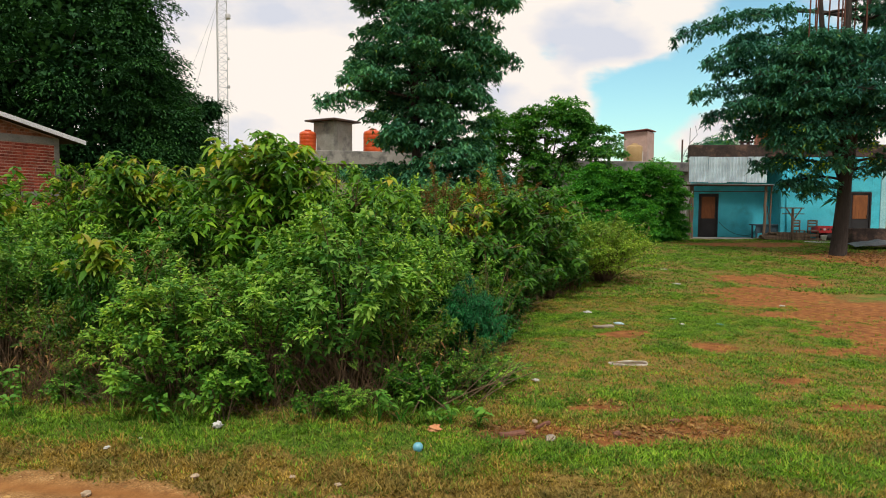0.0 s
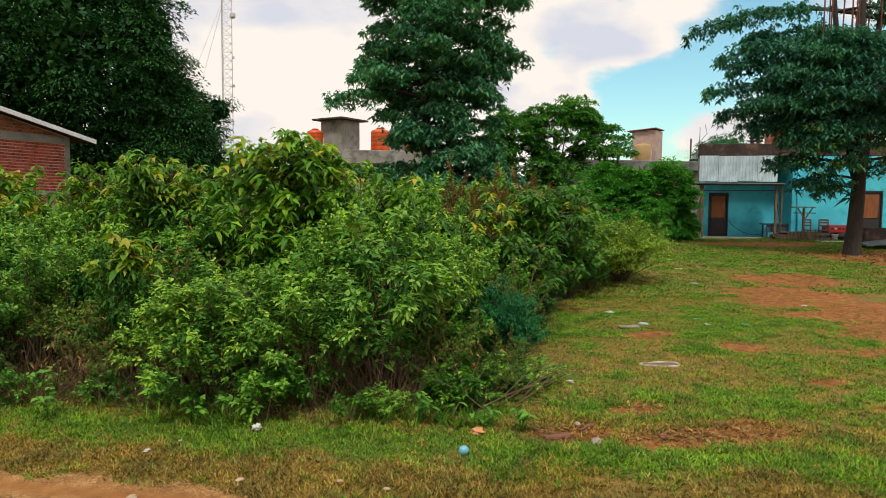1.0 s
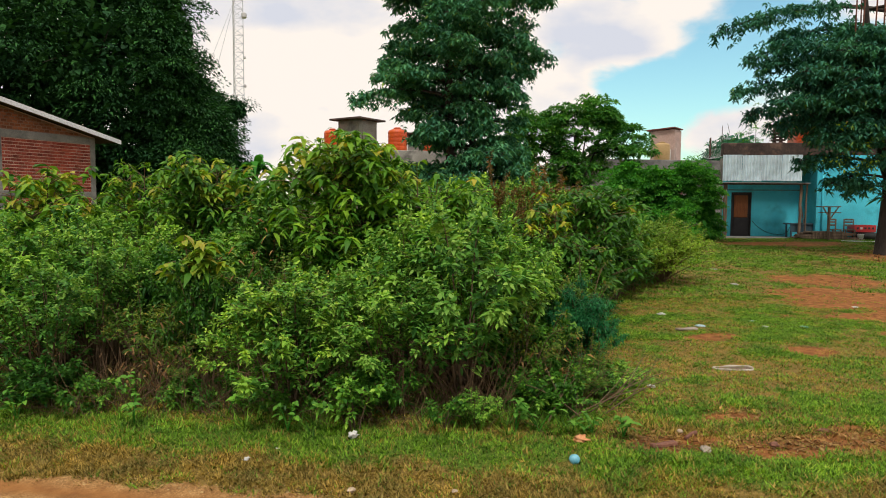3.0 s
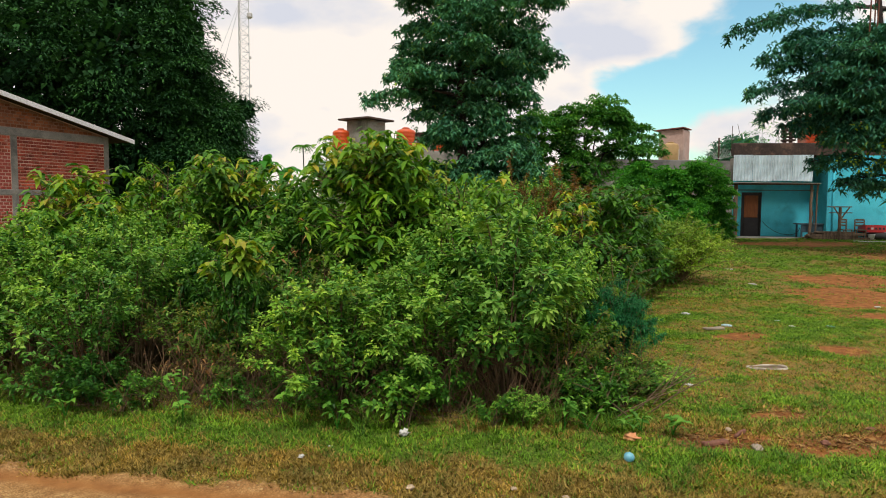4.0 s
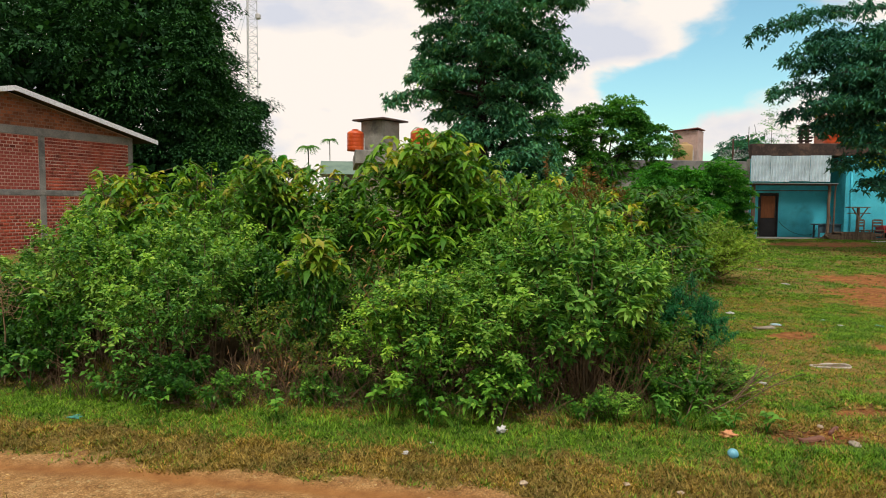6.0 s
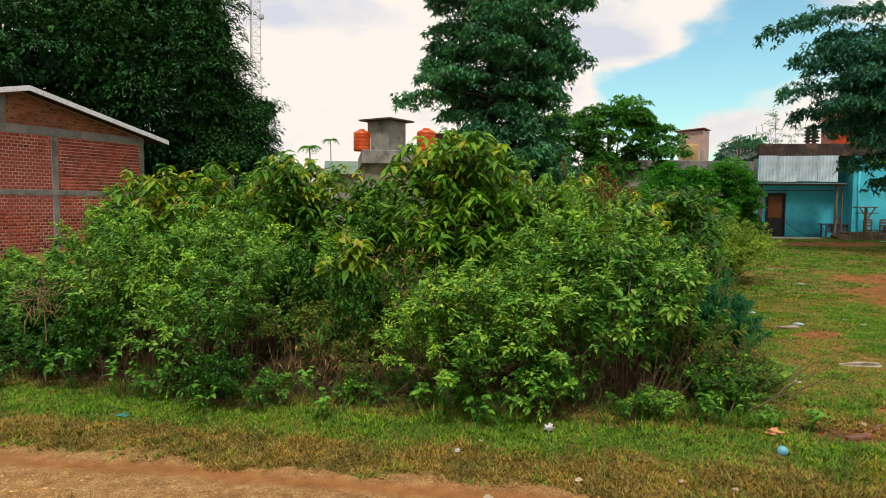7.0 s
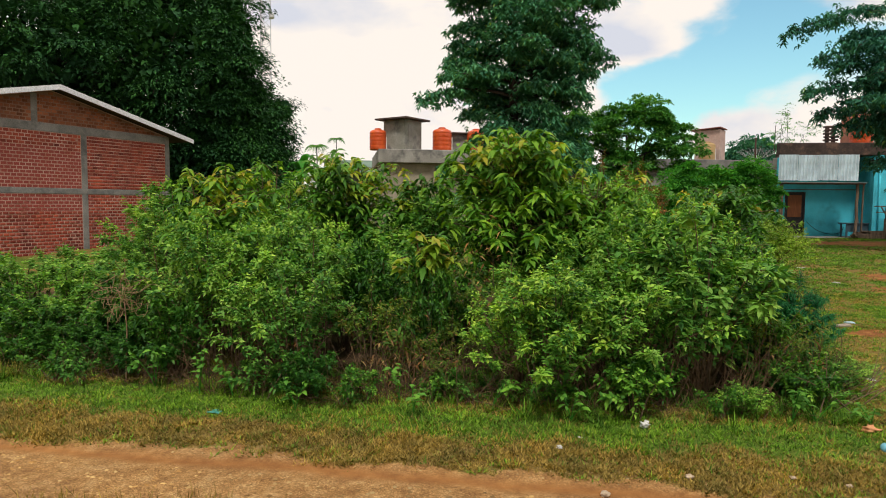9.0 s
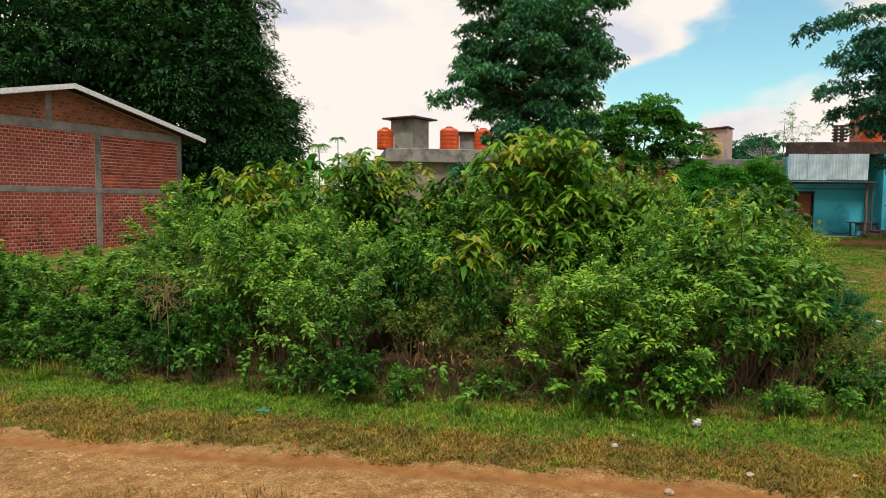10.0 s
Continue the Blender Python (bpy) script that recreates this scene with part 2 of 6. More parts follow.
def tube_arrays(lines, sides=5):
    """Tapered tubes along polylines: a list of (points n x 3, radii n)."""
    V, F, base = [], [], 0
    ang = np.linspace(0, 2 * np.pi, sides, endpoint=False)
    for pts, rad in lines:
        pts, rad = np.asarray(pts, float), np.asarray(rad, float)
        tang = np.gradient(pts, axis=0)
        tang /= np.linalg.norm(tang, axis=1, keepdims=True) + 1e-9
        ref = np.array([0.31, 0.95, 0.05]) if abs(tang[0][2]) > 0.5 else np.array([0.05, 0.1, 1.0])
        a = np.cross(tang, ref)
        a /= np.linalg.norm(a, axis=1, keepdims=True) + 1e-9
        b = np.cross(tang, a)
        ring = pts[:, None, :] + rad[:, None, None] * (np.cos(ang)[None, :, None] * a[:, None, :] + np.sin(ang)[None, :, None] * b[:, None, :])
        n = len(pts)
        V.append(ring.reshape(-1, 3))
        i = np.arange(n - 1)[:, None] * sides + np.arange(sides)[None, :]
        j = np.arange(n - 1)[:, None] * sides + (np.arange(sides)[None, :] + 1) % sides
        F.append(np.concatenate([np.stack([i, j, j + sides], -1).reshape(-1, 3), np.stack([i, j + sides, i + sides], -1).reshape(-1, 3)]) + base)
        base += n * sides
    return np.concatenate(V), np.concatenate(F)


def tubes(name, lines, material, parent=None, label="", sides=5):
    return linked(name, tri_mesh(name, *tube_arrays(lines, sides)), material, parent, label, smooth=True)


def unit(a):
    return a / (np.linalg.norm(a, axis=-1, keepdims=True) + 1e-9)


def leaf_arrays(P, D, L, W, droop, rng, fine=True):
    """Leaf blades, folded along the midrib. P base, D direction, L length, W width, droop of the tip. Fine ones are ovate and arched."""
    n = len(P)
    D = unit(D)
    up = np.zeros((n, 3))
    up[:, 2] = 1
    up = up + rng.normal(0, 0.35, (n, 3))
    S = unit(np.cross(D, up))
    N = unit(np.cross(S, D))
    L, W, droop = (np.broadcast_to(np.asarray(v, float), (n,))[:, None] for v in (L, W, droop))
    down = np.array([0, 0, -1.0])
    tip = P + D * L + down * L * droop

    def rim(u, half, side):
        return P + D * L * u + side * S * W * half + N * W * half * 0.3 + down * L * droop * u * u
    if fine:
        V = np.stack([P, rim(0.24, 0.40, -1), rim(0.24, 0.40, 1), rim(0.56, 0.44, -1), rim(0.56, 0.44, 1), tip], 1).reshape(-1, 3)
        T = np.array([[0, 2, 1], [1, 2, 4], [1, 4, 3], [3, 4, 5]])
        F = (np.arange(n)[:, None, None] * 6 + T[None]).reshape(-1, 3)
    else:
        V = np.stack([P, rim(0.38, 0.5, -1), rim(0.38, 0.5, 1), tip], 1).reshape(-1, 3)
        T = np.array([[0, 3, 1], [0, 2, 3]])
        F = (np.arange(n)[:, None, None] * 4 + T[None]).reshape(-1, 3)
    return V, F


def join(chunks):
    V, F, base = [], [], 0
    for v, f in chunks:
        V.append(v)
        F.append(f + base)
        base += len(v)
    return np.concatenate(V), np.concatenate(F)


def bezier(a, b, c, n):
    t = np.linspace(0, 1, n)[:, None]
    return (1 - t) ** 2 * a + 2 * t * (1 - t) * b + t * t * c


# ---- plants ----
def shrub_parts(seed, H, R, shoots, twigs, pairs, leaf, droop=0.25, low=0.25, wide=0.42, ragged=0.16, lit_tips=0.55):
    """A many-stemmed shrub: arching shoots, side twigs, leaves in opposite pairs. Returns stem lines, grown leaves, and
    new tip leaves kept apart to carry painted top light.
    """
    rng = np.random.default_rng(seed)
    lines, P, D, L, Y = [], [], [], [], []
    for s in range(shoots):
        az = rng.uniform(0, 2 * np.pi)
        rr = R * np.sqrt(rng.uniform(0, 1)) * rng.uniform(0.75, 1.08)
        hh = H * rng.uniform(0.72, 1.04) * np.sqrt(max(0.12, 1 - 0.72 * (rr / R) ** 2))
        if rng.uniform() < ragged:
            hh, rr = hh * rng.uniform(1.08, 1.28), rr * rng.uniform(1.0, 1.25)
        o = np.array([np.cos(az), np.sin(az), 0.0])
        a = o * R * 0.18 * rng.uniform(0, 1) + np.array([*rng.normal(0, 0.05 * R, 2), 0])
        c = o * rr + np.array([0, 0, hh])
        b = o * rr * rng.uniform(0.35, 0.7) + np.array([0, 0, hh * rng.uniform(0.75, 1.05)])
        pts = bezier(a, b, c, 9)
        lines.append((pts, np.linspace(0.011, 0.003, 9) * (0.6 + 0.4 * H)))
        for k in range(twigs):
            t = low + (1 - low) * ((k + rng.uniform(0, 1)) / twigs) ** 0.72
            i = min(7, int(t * 8))
            q = pts[i] + (pts[i + 1] - pts[i]) * (t * 8 - i)
            d = unit(unit(pts[i + 1] - pts[i]) * rng.uniform(0.3, 0.9) + rng.normal(0, 0.65, 3) + o * 0.25 + np.array([0, 0, 0.15]))
            ln = rng.uniform(0.08, 0.22) * (0.5 + 0.35 * H) * (1.25 - 0.5 * t)
            e = q + d * ln
            if rng.uniform() < 0.12:
                lines.append((np.stack([q, (q + e) / 2 + [0, 0, 0.01], e]), np.array([0.004, 0.003, 0.002])))
            side = unit(np.cross(d, [0.1, 0.2, 1.0]))
            othr = np.cross(d, side)
            # upper twigs take the leaf colour that has the top light in it
            lit_twig = t > 0.66 and rng.uniform() < lit_tips
            for j in range(pairs):
                u = (j + 0.6) / pairs
                pos = q + d * ln * u
                ax = side if j % 2 else othr
                for sg in (-1, 1):
                    P.append(pos)
                    D.append((ax * sg + d * rng.uniform(0.3, 0.9) + rng.normal(0, 0.25, 3)) * np.array([1, 1, 0.45]) + np.array([0, 0, 0.12]))
                    L.append(leaf * rng.uniform(0.55, 1.2) * (1.1 - 0.35 * u))
                    Y.append(lit_twig)
            P.append(e)
            D.append(d)
            L.append(leaf * 0.6)
            Y.append(lit_twig)
    P, D, L, Y = np.array(P), np.array(D), np.array(L), np.array(Y)
    keep = P[:, 2] > 0.03
    out = []
    for sel in (keep & ~Y, keep & Y):
        p_, d_, l_ = P[sel], D[sel], L[sel]
        out.append(leaf_arrays(p_, d_, l_, l_ * wide, droop * rng.uniform(0.4, 1.6, len(l_)), rng) if len(l_) else None)
    return lines, out[0], out[1]


def shrub(seed, H, R, shoots, twigs, pairs, leaf, mat, label, group="", name="shrub", droop=0.25, low=0.25, wide=0.42, lit_tips=None):
    lines, grown, young = shrub_parts(seed, H, R, shoots, twigs, pairs, leaf, droop, low, wide, lit_tips=0.55 if lit_tips else 0.0)
    ob = thing(name, label=label, category="shrub", group=group)
    if name == "weed":
        for ln in lines[:12]:
            tubes("stem", [ln], M_STEM, ob, sides=3)
    else:
        tubes("branchwork", lines, M_STEM, ob, sides=3)
    linked("foliage", tri_mesh("foliage", *grown), mat, ob)
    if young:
        linked("new_leaves", tri_mesh("new_leaves", *young), lit_tips, ob, "pale yellow-green new leaves at the shoot tips, top light in their colour")
    return ob


def sapling(seed, H, R, stems, whorls, leaf, label, young=0.33, mat=None, lowest=0.28):
    """A young tree: a few stems, branch ends with whorls of long hanging leaves, new leaves yellow to orange."""
    rng = np.random.default_rng(seed)
    lines, old, new_l = [], [], []
    tips = []
    for s in range(stems):
        az = rng.uniform(0, 2 * np.pi)
        o = np.array([np.cos(az), np.sin(az), 0.0])
        rr = R * rng.uniform(0.1, 0.55)
        top = o * rr + np.array([0, 0, H * rng.uniform(0.78, 0.97)])
        pts = bezier(o * 0.06, o * rr * 0.5 + np.array([0, 0, H * 0.5]), top, 10)
        lines.append((pts, np.linspace(0.022, 0.006, 10)))
        tips.append((top, 1.0))
        for k in range(whorls):
            t = rng.uniform(lowest, 1.0)
            i = min(8, int(t * 9))
            q = pts[i]
            a2 = rng.uniform(0, 2 * np.pi)
            d = np.array([np.cos(a2), np.sin(a2), rng.uniform(0.1, 0.8)])
            ln = R * rng.uniform(0.3, 0.85) * (1.15 - 0.6 * max(0.0, t - 0.45))
            e = q + unit(d) * ln
            e[2] = min(e[2], H * 0.97)
            lines.append((bezier(q, q + unit(d) * ln * 0.5 + np.array([0, 0, 0.06]), e, 5), np.linspace(0.008, 0.004, 5)))
            tips.append((e, t))
            tips.append((q + (e - q) * 0.55, t * 0.6))
    for e, t in tips:
        n = int(rng.integers(11, 16))
        az = np.linspace(0, 2 * np.pi, n, endpoint=False) + rng.uniform(0, 6)
        D = np.stack([np.cos(az), np.sin(az), rng.uniform(-0.05, 0.55, n)], 1)
        P = np.repeat(e[None], n, 0) + rng.normal(0, 0.03, (n, 3)) - np.array([0, 0, 1]) * rng.uniform(0, 0.12, (n, 1))
        L = leaf * rng.uniform(0.6, 1.15, n)
        is_new = rng.uniform() < young and e[2] > 0.7 * H
        (new_l if is_new else old).append(leaf_arrays(P, D, L * (0.8 if is_new else 1), L * 0.40, rng.uniform(0.35, 0.95, n), rng))
    ob = thing("sapling", label=label, category="young tree", group="saplings in the thicket")
    tubes("branchwork", lines, M_STEM, ob, sides=5)
    linked("foliage", tri_mesh("foliage", *join(old)), mat or M_SAP, ob)
    for v, f in new_l:
        linked("leaf_rosette", tri_mesh("leaf_rosette", v, f), M_YOUNG, ob, "yellow to orange rosette of new leaves")
    return ob


def tiered_tree(name, seed, trunks, H, profile, first, tiers, per_tier, leaf, mat, label, trunk_r, droop=0.75, spread=0.5, whorl_step=0.3, extra=(), fork=0.0, top=None, vary=0.72):
    """A tree with level, drooping boughs: trunks with boughs in tiers, each bough a flat fan of twigs with hand-shaped leaves."""
    rng = np.random.default_rng(seed)
    tl, bl, chunks = [], [], []
    axes = []
    for (ox, oy, lean_x, lean_y, k) in trunks:
        z = np.linspace(0, H * k, 14)
        u = z / H
        g = np.clip((z - fork) / (H - fork), 0, 1) if fork else u
        pts = np.stack([ox + lean_x * g + 0.10 * np.sin(u * 9), oy + lean_y * g + 0.08 * np.cos(u * 8), z], 1)
        if fork and (ox, oy) != tuple(trunks[0][:2]):
            pts[z < fork, :2] = tl[0][0][z < fork, :2]
        pts[0, 2] = -0.15
        r = trunk_r * (1 - 0.82 * u) * (1.0 if ox == trunks[0][0] else 0.7)
        r[0] *= 1.14
        tl.append((pts, np.maximum(r, 0.03)))
        axes.append(pts)
    boughs = []
    for i in range(tiers):
        zc = first + ((top or H) - first) * (i + 0.5) / tiers
        for j in range(per_tier):
            zz = zc + rng.uniform(-0.5, 0.5) * ((top or H) - first) / tiers
            boughs.append((zz, 2 * np.pi * (j + rng.uniform(-0.35, 0.35)) / per_tier + i * 0.9, profile(zz) * rng.uniform(vary, 1.08)))
    boughs += list(extra)
    for zz, az, ln in boughs:
        ax = axes[int(rng.integers(0, len(axes)))]
        q = np.array([np.interp(zz - 0.25 * ln * 0.5, ax[:, 2], ax[:, 0]), np.interp(zz - 0.25 * ln * 0.5, ax[:, 2], ax[:, 1]), max(0.5, zz - 0.12 * ln)])
        o = np.array([np.cos(az), np.sin(az), 0.0])
        e = q + o * ln + np.array([0, 0, rng.uniform(-0.10, 0.16) * ln])
        mid = q + o * ln * 0.55 + np.array([0, 0, 0.16 * ln])
        pts = bezier(q, mid, e, 9)
        bl.append((pts, np.linspace(0.035 + 0.012 * ln, 0.012, 9)))
        sd = np.array([-o[1], o[0], 0])
        n = max(6, int(ln / whorl_step * 5.0))
        t = rng.uniform(0.2, 1.0, n) ** 0.75
        idx = np.clip((t * 8).astype(int), 0, 7)
        base = pts[idx] + (pts[idx + 1] - pts[idx]) * (t * 8 - idx)[:, None]
        off = rng.normal(0, 1, n) * spread * (0.35 + 0.65 * np.sin(np.pi * np.clip(t, 0, 0.93))) * min(1.0, ln / 2.2)
        W = base + sd * off[:, None] + np.stack([np.zeros(n), np.zeros(n), -np.abs(off) * 0.28 + rng.normal(0.05, 0.13, n)], 1)
        for bs, w in zip(base[::3], W[::3]):
            bl.append((np.stack([bs, (bs + w) / 2 + [0, 0, 0.04], w]), np.array([0.012, 0.009, 0.005])))
        m = 8
        az2 = rng.uniform(0, 2 * np.pi, (n, 1)) + np.linspace(0, 2 * np.pi, m, endpoint=False)[None]
        D = np.stack([np.cos(az2), np.sin(az2), rng.uniform(-0.35, 0.25, (n, m))], -1).reshape(-1, 3)
        P = np.repeat(W, m, 0) + rng.normal(0, 0.05, (n * m, 3))
        L = leaf * rng.uniform(0.6, 1.2, n * m)
        chunks.append(leaf_arrays(P, D, L, L * 0.46, droop * rng.uniform(0.3, 1.3, n * m), rng, fine=False))
    ob = thing(name, label=label, category="tree")
    tubes("trunk", tl, M_BARK, ob, sides=10)
    tubes("branchwork", bl, M_BARK, ob, sides=3)
    linked("crown", tri_mesh("crown", *join(chunks)), mat, ob)
    return ob


def clumped_tree(name, seed, trunk, lobes, clump_r, leaves, leaf, mat, label, droop=0.5, wide=0.42, trunk_top=0.6, category="tree", inner=0.35, core=0, shell=0.35):
    """A rounded tree: lobes (x, y, z, rx, ry, rz, clumps), each filled with clumps of leaves on limbs. trunk: (x, y, radius)."""
    rng = np.random.default_rng(seed)
    lines, chunks = [], []
    tx, ty, tr = trunk
    zmax = max(l[2] + l[5] for l in lobes)
    zt = zmax * trunk_top
    tp = np.stack([tx + 0.1 * np.sin(np.linspace(0, 3, 9)), ty + 0.1 * np.cos(np.linspace(0, 4, 9)), np.linspace(-0.15, zt, 9)], 1)
    lines.append((tp, np.linspace(tr, tr * 0.35, 9)))
    limbs = []
    for cx, cy, cz, rx, ry, rz, n in lobes:
        c = np.array([cx, cy, cz])
        if core:
            w = rng.normal(0, 1, (core, 3))
            P = c + unit(w) * rng.uniform(0, 0.82, (core, 1)) * np.array([rx, ry, rz])
            chunks.append(leaf_arrays(P, rng.normal(0, 1, (core, 3)), leaf * rng.uniform(1.6, 2.8, core), leaf * 1.7, 0.3, rng, fine=False))
        s = tp[int(rng.integers(3, 7))]
        limbs.append((bezier(s, (s + c) / 2 + np.array([0, 0, 0.5]), c, 7), np.linspace(tr * 0.45, tr * 0.14, 7)))
        v = unit(rng.normal(0, 1, (n, 3)))
        rad = rng.uniform(inner ** 2, 1.0, (n, 1)) ** 0.5
        C = c + v * rad * np.array([rx, ry, rz])
        for q in C[::4]:
            limbs.append((bezier(c, (c + q) / 2 + rng.normal(0, 0.2, 3), q, 4), np.linspace(tr * 0.12, 0.015, 4)))
        for q, vv in zip(C, v):
            k = int(leaves * rng.uniform(0.6, 1.3))
            cr = clump_r * rng.uniform(0.6, 1.25)
            w = unit(rng.normal(0, 1, (k, 3)))
            w[:, 2] = np.abs(w[:, 2]) * 0.9 - 0.25
            P = q + w * cr * rng.uniform(shell, 1.0, (k, 1)) * np.array([1, 1, 0.7])
            D = w + 0.3 * vv + rng.normal(0, 0.35, (k, 3))
            L = leaf * rng.uniform(0.6, 1.2, k)
            chunks.append(leaf_arrays(P, D, L, L * wide, droop * rng.uniform(0.3, 1.5, k), rng, fine=False))
    ob = thing(name, label=label, category=category)
    tubes("trunk", lines, M_BARK, ob, sides=9)
    tubes("branchwork", limbs, M_BARK, ob, sides=3)
    linked("crown", tri_mesh("crown", *join(chunks)), mat, ob)
    return ob


# ---- ground ----
def lattice(x, y, scale, seed):
    """Smooth value noise from 0 to 1."""
    x, y = np.asarray(x, float) * scale, np.asarray(y, float) * scale
    i, j = np.floor(x).astype(np.int64), np.floor(y).astype(np.int64)
    fx, fy = x - i, y - j
    fx, fy = fx * fx * (3 - 2 * fx), fy * fy * (3 - 2 * fy)

    def h(a, b):
        v = np.sin(a * 127.1 + b * 311.7 + seed * 74.7) * 43758.5453
        return v - np.floor(v)
    return (h(i, j) * (1 - fx) + h(i + 1, j) * fx) * (1 - fy) + (h(i, j + 1) * (1 - fx) + h(i + 1, j + 1) * fx) * fy


def fbm(x, y, scale, seed):
    return 0.55 * lattice(x, y, scale, seed) + 0.3 * lattice(x, y, scale * 2.3, seed + 3) + 0.15 * lattice(x, y, scale * 5.1, seed + 7)


def step(v, a, b):
    t = np.clip((np.asarray(v, float) - a) / (b - a), 0, 1)
    return t * t * (3 - 2 * t)


def from_edge(x, y):
    """Metres from the road's grassy edge, towards the lot."""
    return (y - 4.72 + 0.333 * x) * 0.949


# bare patches of soil: x, y, half width, half depth
SOIL = [(1.55, 5.58, 0.62, 0.28), (2.45, 5.3, 0.45, 0.24), (3.15, 5.38, 0.7, 0.28), (3.4, 5.75, 0.25, 0.1), (11.5, 16.0, 1.7, 1.4), (9.7, 13.9, 1.7, 1.3), (9.0, 12.5, 1.0, 0.7), (10.5, 11.2, 3.2, 1.1), (9.7, 9.5, 2.7, 1.0), (8.9, 8.1, 2.5, 0.75), (8.3, 7.1, 1.8, 0.4),
        (17.0, 25.2, 3.4, 1.2), (19.2, 20.3, 3.6, 2.2), (13.8, 9.0, 3.0, 3.0),
        (5.37, 8.76, 0.34, 0.26), (2.55, 6.14, 0.34, 0.15), (5.14, 5.84, 0.5, 0.13), (5.25, 6.86, 0.4, 0.16), (4.55, 9.85, 0.6, 0.3)]

# worn, yellowed stretches of lawn
WORN = [(2.7, 5.5, 1.6, 0.4), (2.7, 6.2, 0.5, 0.3), (5.2, 6.9, 0.7, 0.3), (5.1, 6.0, 0.6, 0.22), (5.5, 9.0, 0.7, 0.35), (3.9, 8.1, 1.3, 0.6), (2.1, 6.9, 0.9, 0.6), (4.6, 10.7, 1.5, 0.7), (6.2, 7.0, 1.2, 0.6), (5.6, 13.0, 1.3, 0.8), (8.6, 17.5, 1.5, 1.0)]


def zones(x, y):
    """Road, dry verge, bare soil and dry lawn, from 0 to 1."""
    e = from_edge(x, y) + (fbm(x, y, 2.2, 5) - 0.5) * 0.42 + (fbm(x, y, 8.0, 6) - 0.5) * 0.22
    road = 1 - step(e, -0.08, 0.10)
    dry = step(e, -0.05, 0.1) * (1 - step(e + (fbm(x, y, 1.1, 8) - 0.5) * 0.5, 0.40, 0.78))
    soil = np.zeros_like(e)
    wob = (fbm(x, y, 0.7, 11) - 0.5) * 0.9 + (fbm(x, y, 3.4, 12) - 0.5) * 0.7
    for sx, sy, rx, ry in SOIL:
        d = np.sqrt(((x - sx) / rx) ** 2 + ((y - sy) / ry) ** 2)
        soil = np.maximum(soil, 1 - step(d + wob, 0.65, 1.25))
    lawn = step(0.6 * fbm(x, y, 0.8, 21) + 0.55 * fbm(x, y, 2.4, 22) - 0.07, 0.33, 0.62)
    for sx, sy, rx, ry in WORN:
        d = np.sqrt(((x - sx) / rx) ** 2 + ((y - sy) / ry) ** 2)
        lawn = np.maximum(lawn, 0.9 * (1 - step(d + wob * 0.8, 0.5, 1.3)))
    lawn = lawn * (1 - 0.85 * step(e, 0.3, 0.6) * (1 - step(e, 1.0, 1.4)))
    # leaf mould under the thicket, darkened to carry the shrubs' shade
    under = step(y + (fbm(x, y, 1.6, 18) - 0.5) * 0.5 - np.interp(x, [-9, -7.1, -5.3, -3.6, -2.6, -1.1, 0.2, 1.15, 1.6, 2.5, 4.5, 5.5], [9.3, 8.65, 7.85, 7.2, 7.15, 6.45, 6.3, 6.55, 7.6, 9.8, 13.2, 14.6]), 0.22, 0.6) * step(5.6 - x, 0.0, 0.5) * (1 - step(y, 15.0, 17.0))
    return road, dry, soil * (1 - road), np.maximum(lawn, under), under


def height(x, y):
    x, y = np.asarray(x, float), np.asarray(y, float)
    e = from_edge(x, y)
    z = 0.5 * step(y, 13.0, 28.0)
    z = z + 0.05 * (fbm(x, y, 0.5, 2) - 0.5) * step(e, 0.0, 1.0)
    z = z - 0.115 * (1 - step(e, -0.1, 0.9))
    rut = np.exp(-((e + 0.19) / 0.13) ** 2) + np.exp(-((e + 2.2) / 0.3) ** 2)
    z = z - 0.02 * rut
    z = z - 0.075 * np.exp(-((x - 3.85) / 1.3) ** 2 - ((y - 8.1) / 0.9) ** 2)
    near = step(e, -6, -3) * step(30 - np.abs(x), 0, 5)
    return z + 0.022 * (fbm(x, y, 3.0, 31) - 0.5) * near


def axis(parts_):
    out = [np.arange(a, b, d) for a, b, d in parts_]
    return np.concatenate(out + [[parts_[-1][1]]])


gx = axis([(-900, -100, 80), (-100, -30, 7), (-30, -10, 0.8), (-10, 6, 0.07), (6, 20, 0.14), (20, 34, 0.6), (34, 100, 6), (100, 900, 80)])
gy = axis([(-500, -60, 60), (-60, -6, 4), (-6, 3.4, 0.35), (3.4, 8.6, 0.06), (8.6, 14, 0.11), (14, 30, 0.3), (30, 60, 3), (60, 1000, 60)])
GX, GY = np.meshgrid(gx, gy)
GZ = height(GX, GY)
nx, ny = len(gx), len(gy)
gi = (np.arange(ny - 1)[:, None] * nx + np.arange(nx - 1)[None, :]).ravel()
g_me = tri_mesh("ground", np.stack([GX.ravel(), GY.ravel(), GZ.ravel()], 1), np.concatenate([np.stack([gi, gi + 1, gi + nx + 1], 1), np.stack([gi, gi + nx + 1, gi + nx], 1)]))
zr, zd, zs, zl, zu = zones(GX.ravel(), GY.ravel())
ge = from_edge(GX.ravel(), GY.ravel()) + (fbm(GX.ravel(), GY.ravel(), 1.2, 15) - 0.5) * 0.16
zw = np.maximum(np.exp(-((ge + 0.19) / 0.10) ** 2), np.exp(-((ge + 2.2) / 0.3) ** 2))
g_at2 = g_me.color_attributes.new("track_and_shaded_mould", "FLOAT_COLOR", "POINT")
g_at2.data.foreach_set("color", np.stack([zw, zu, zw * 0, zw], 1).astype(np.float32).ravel())
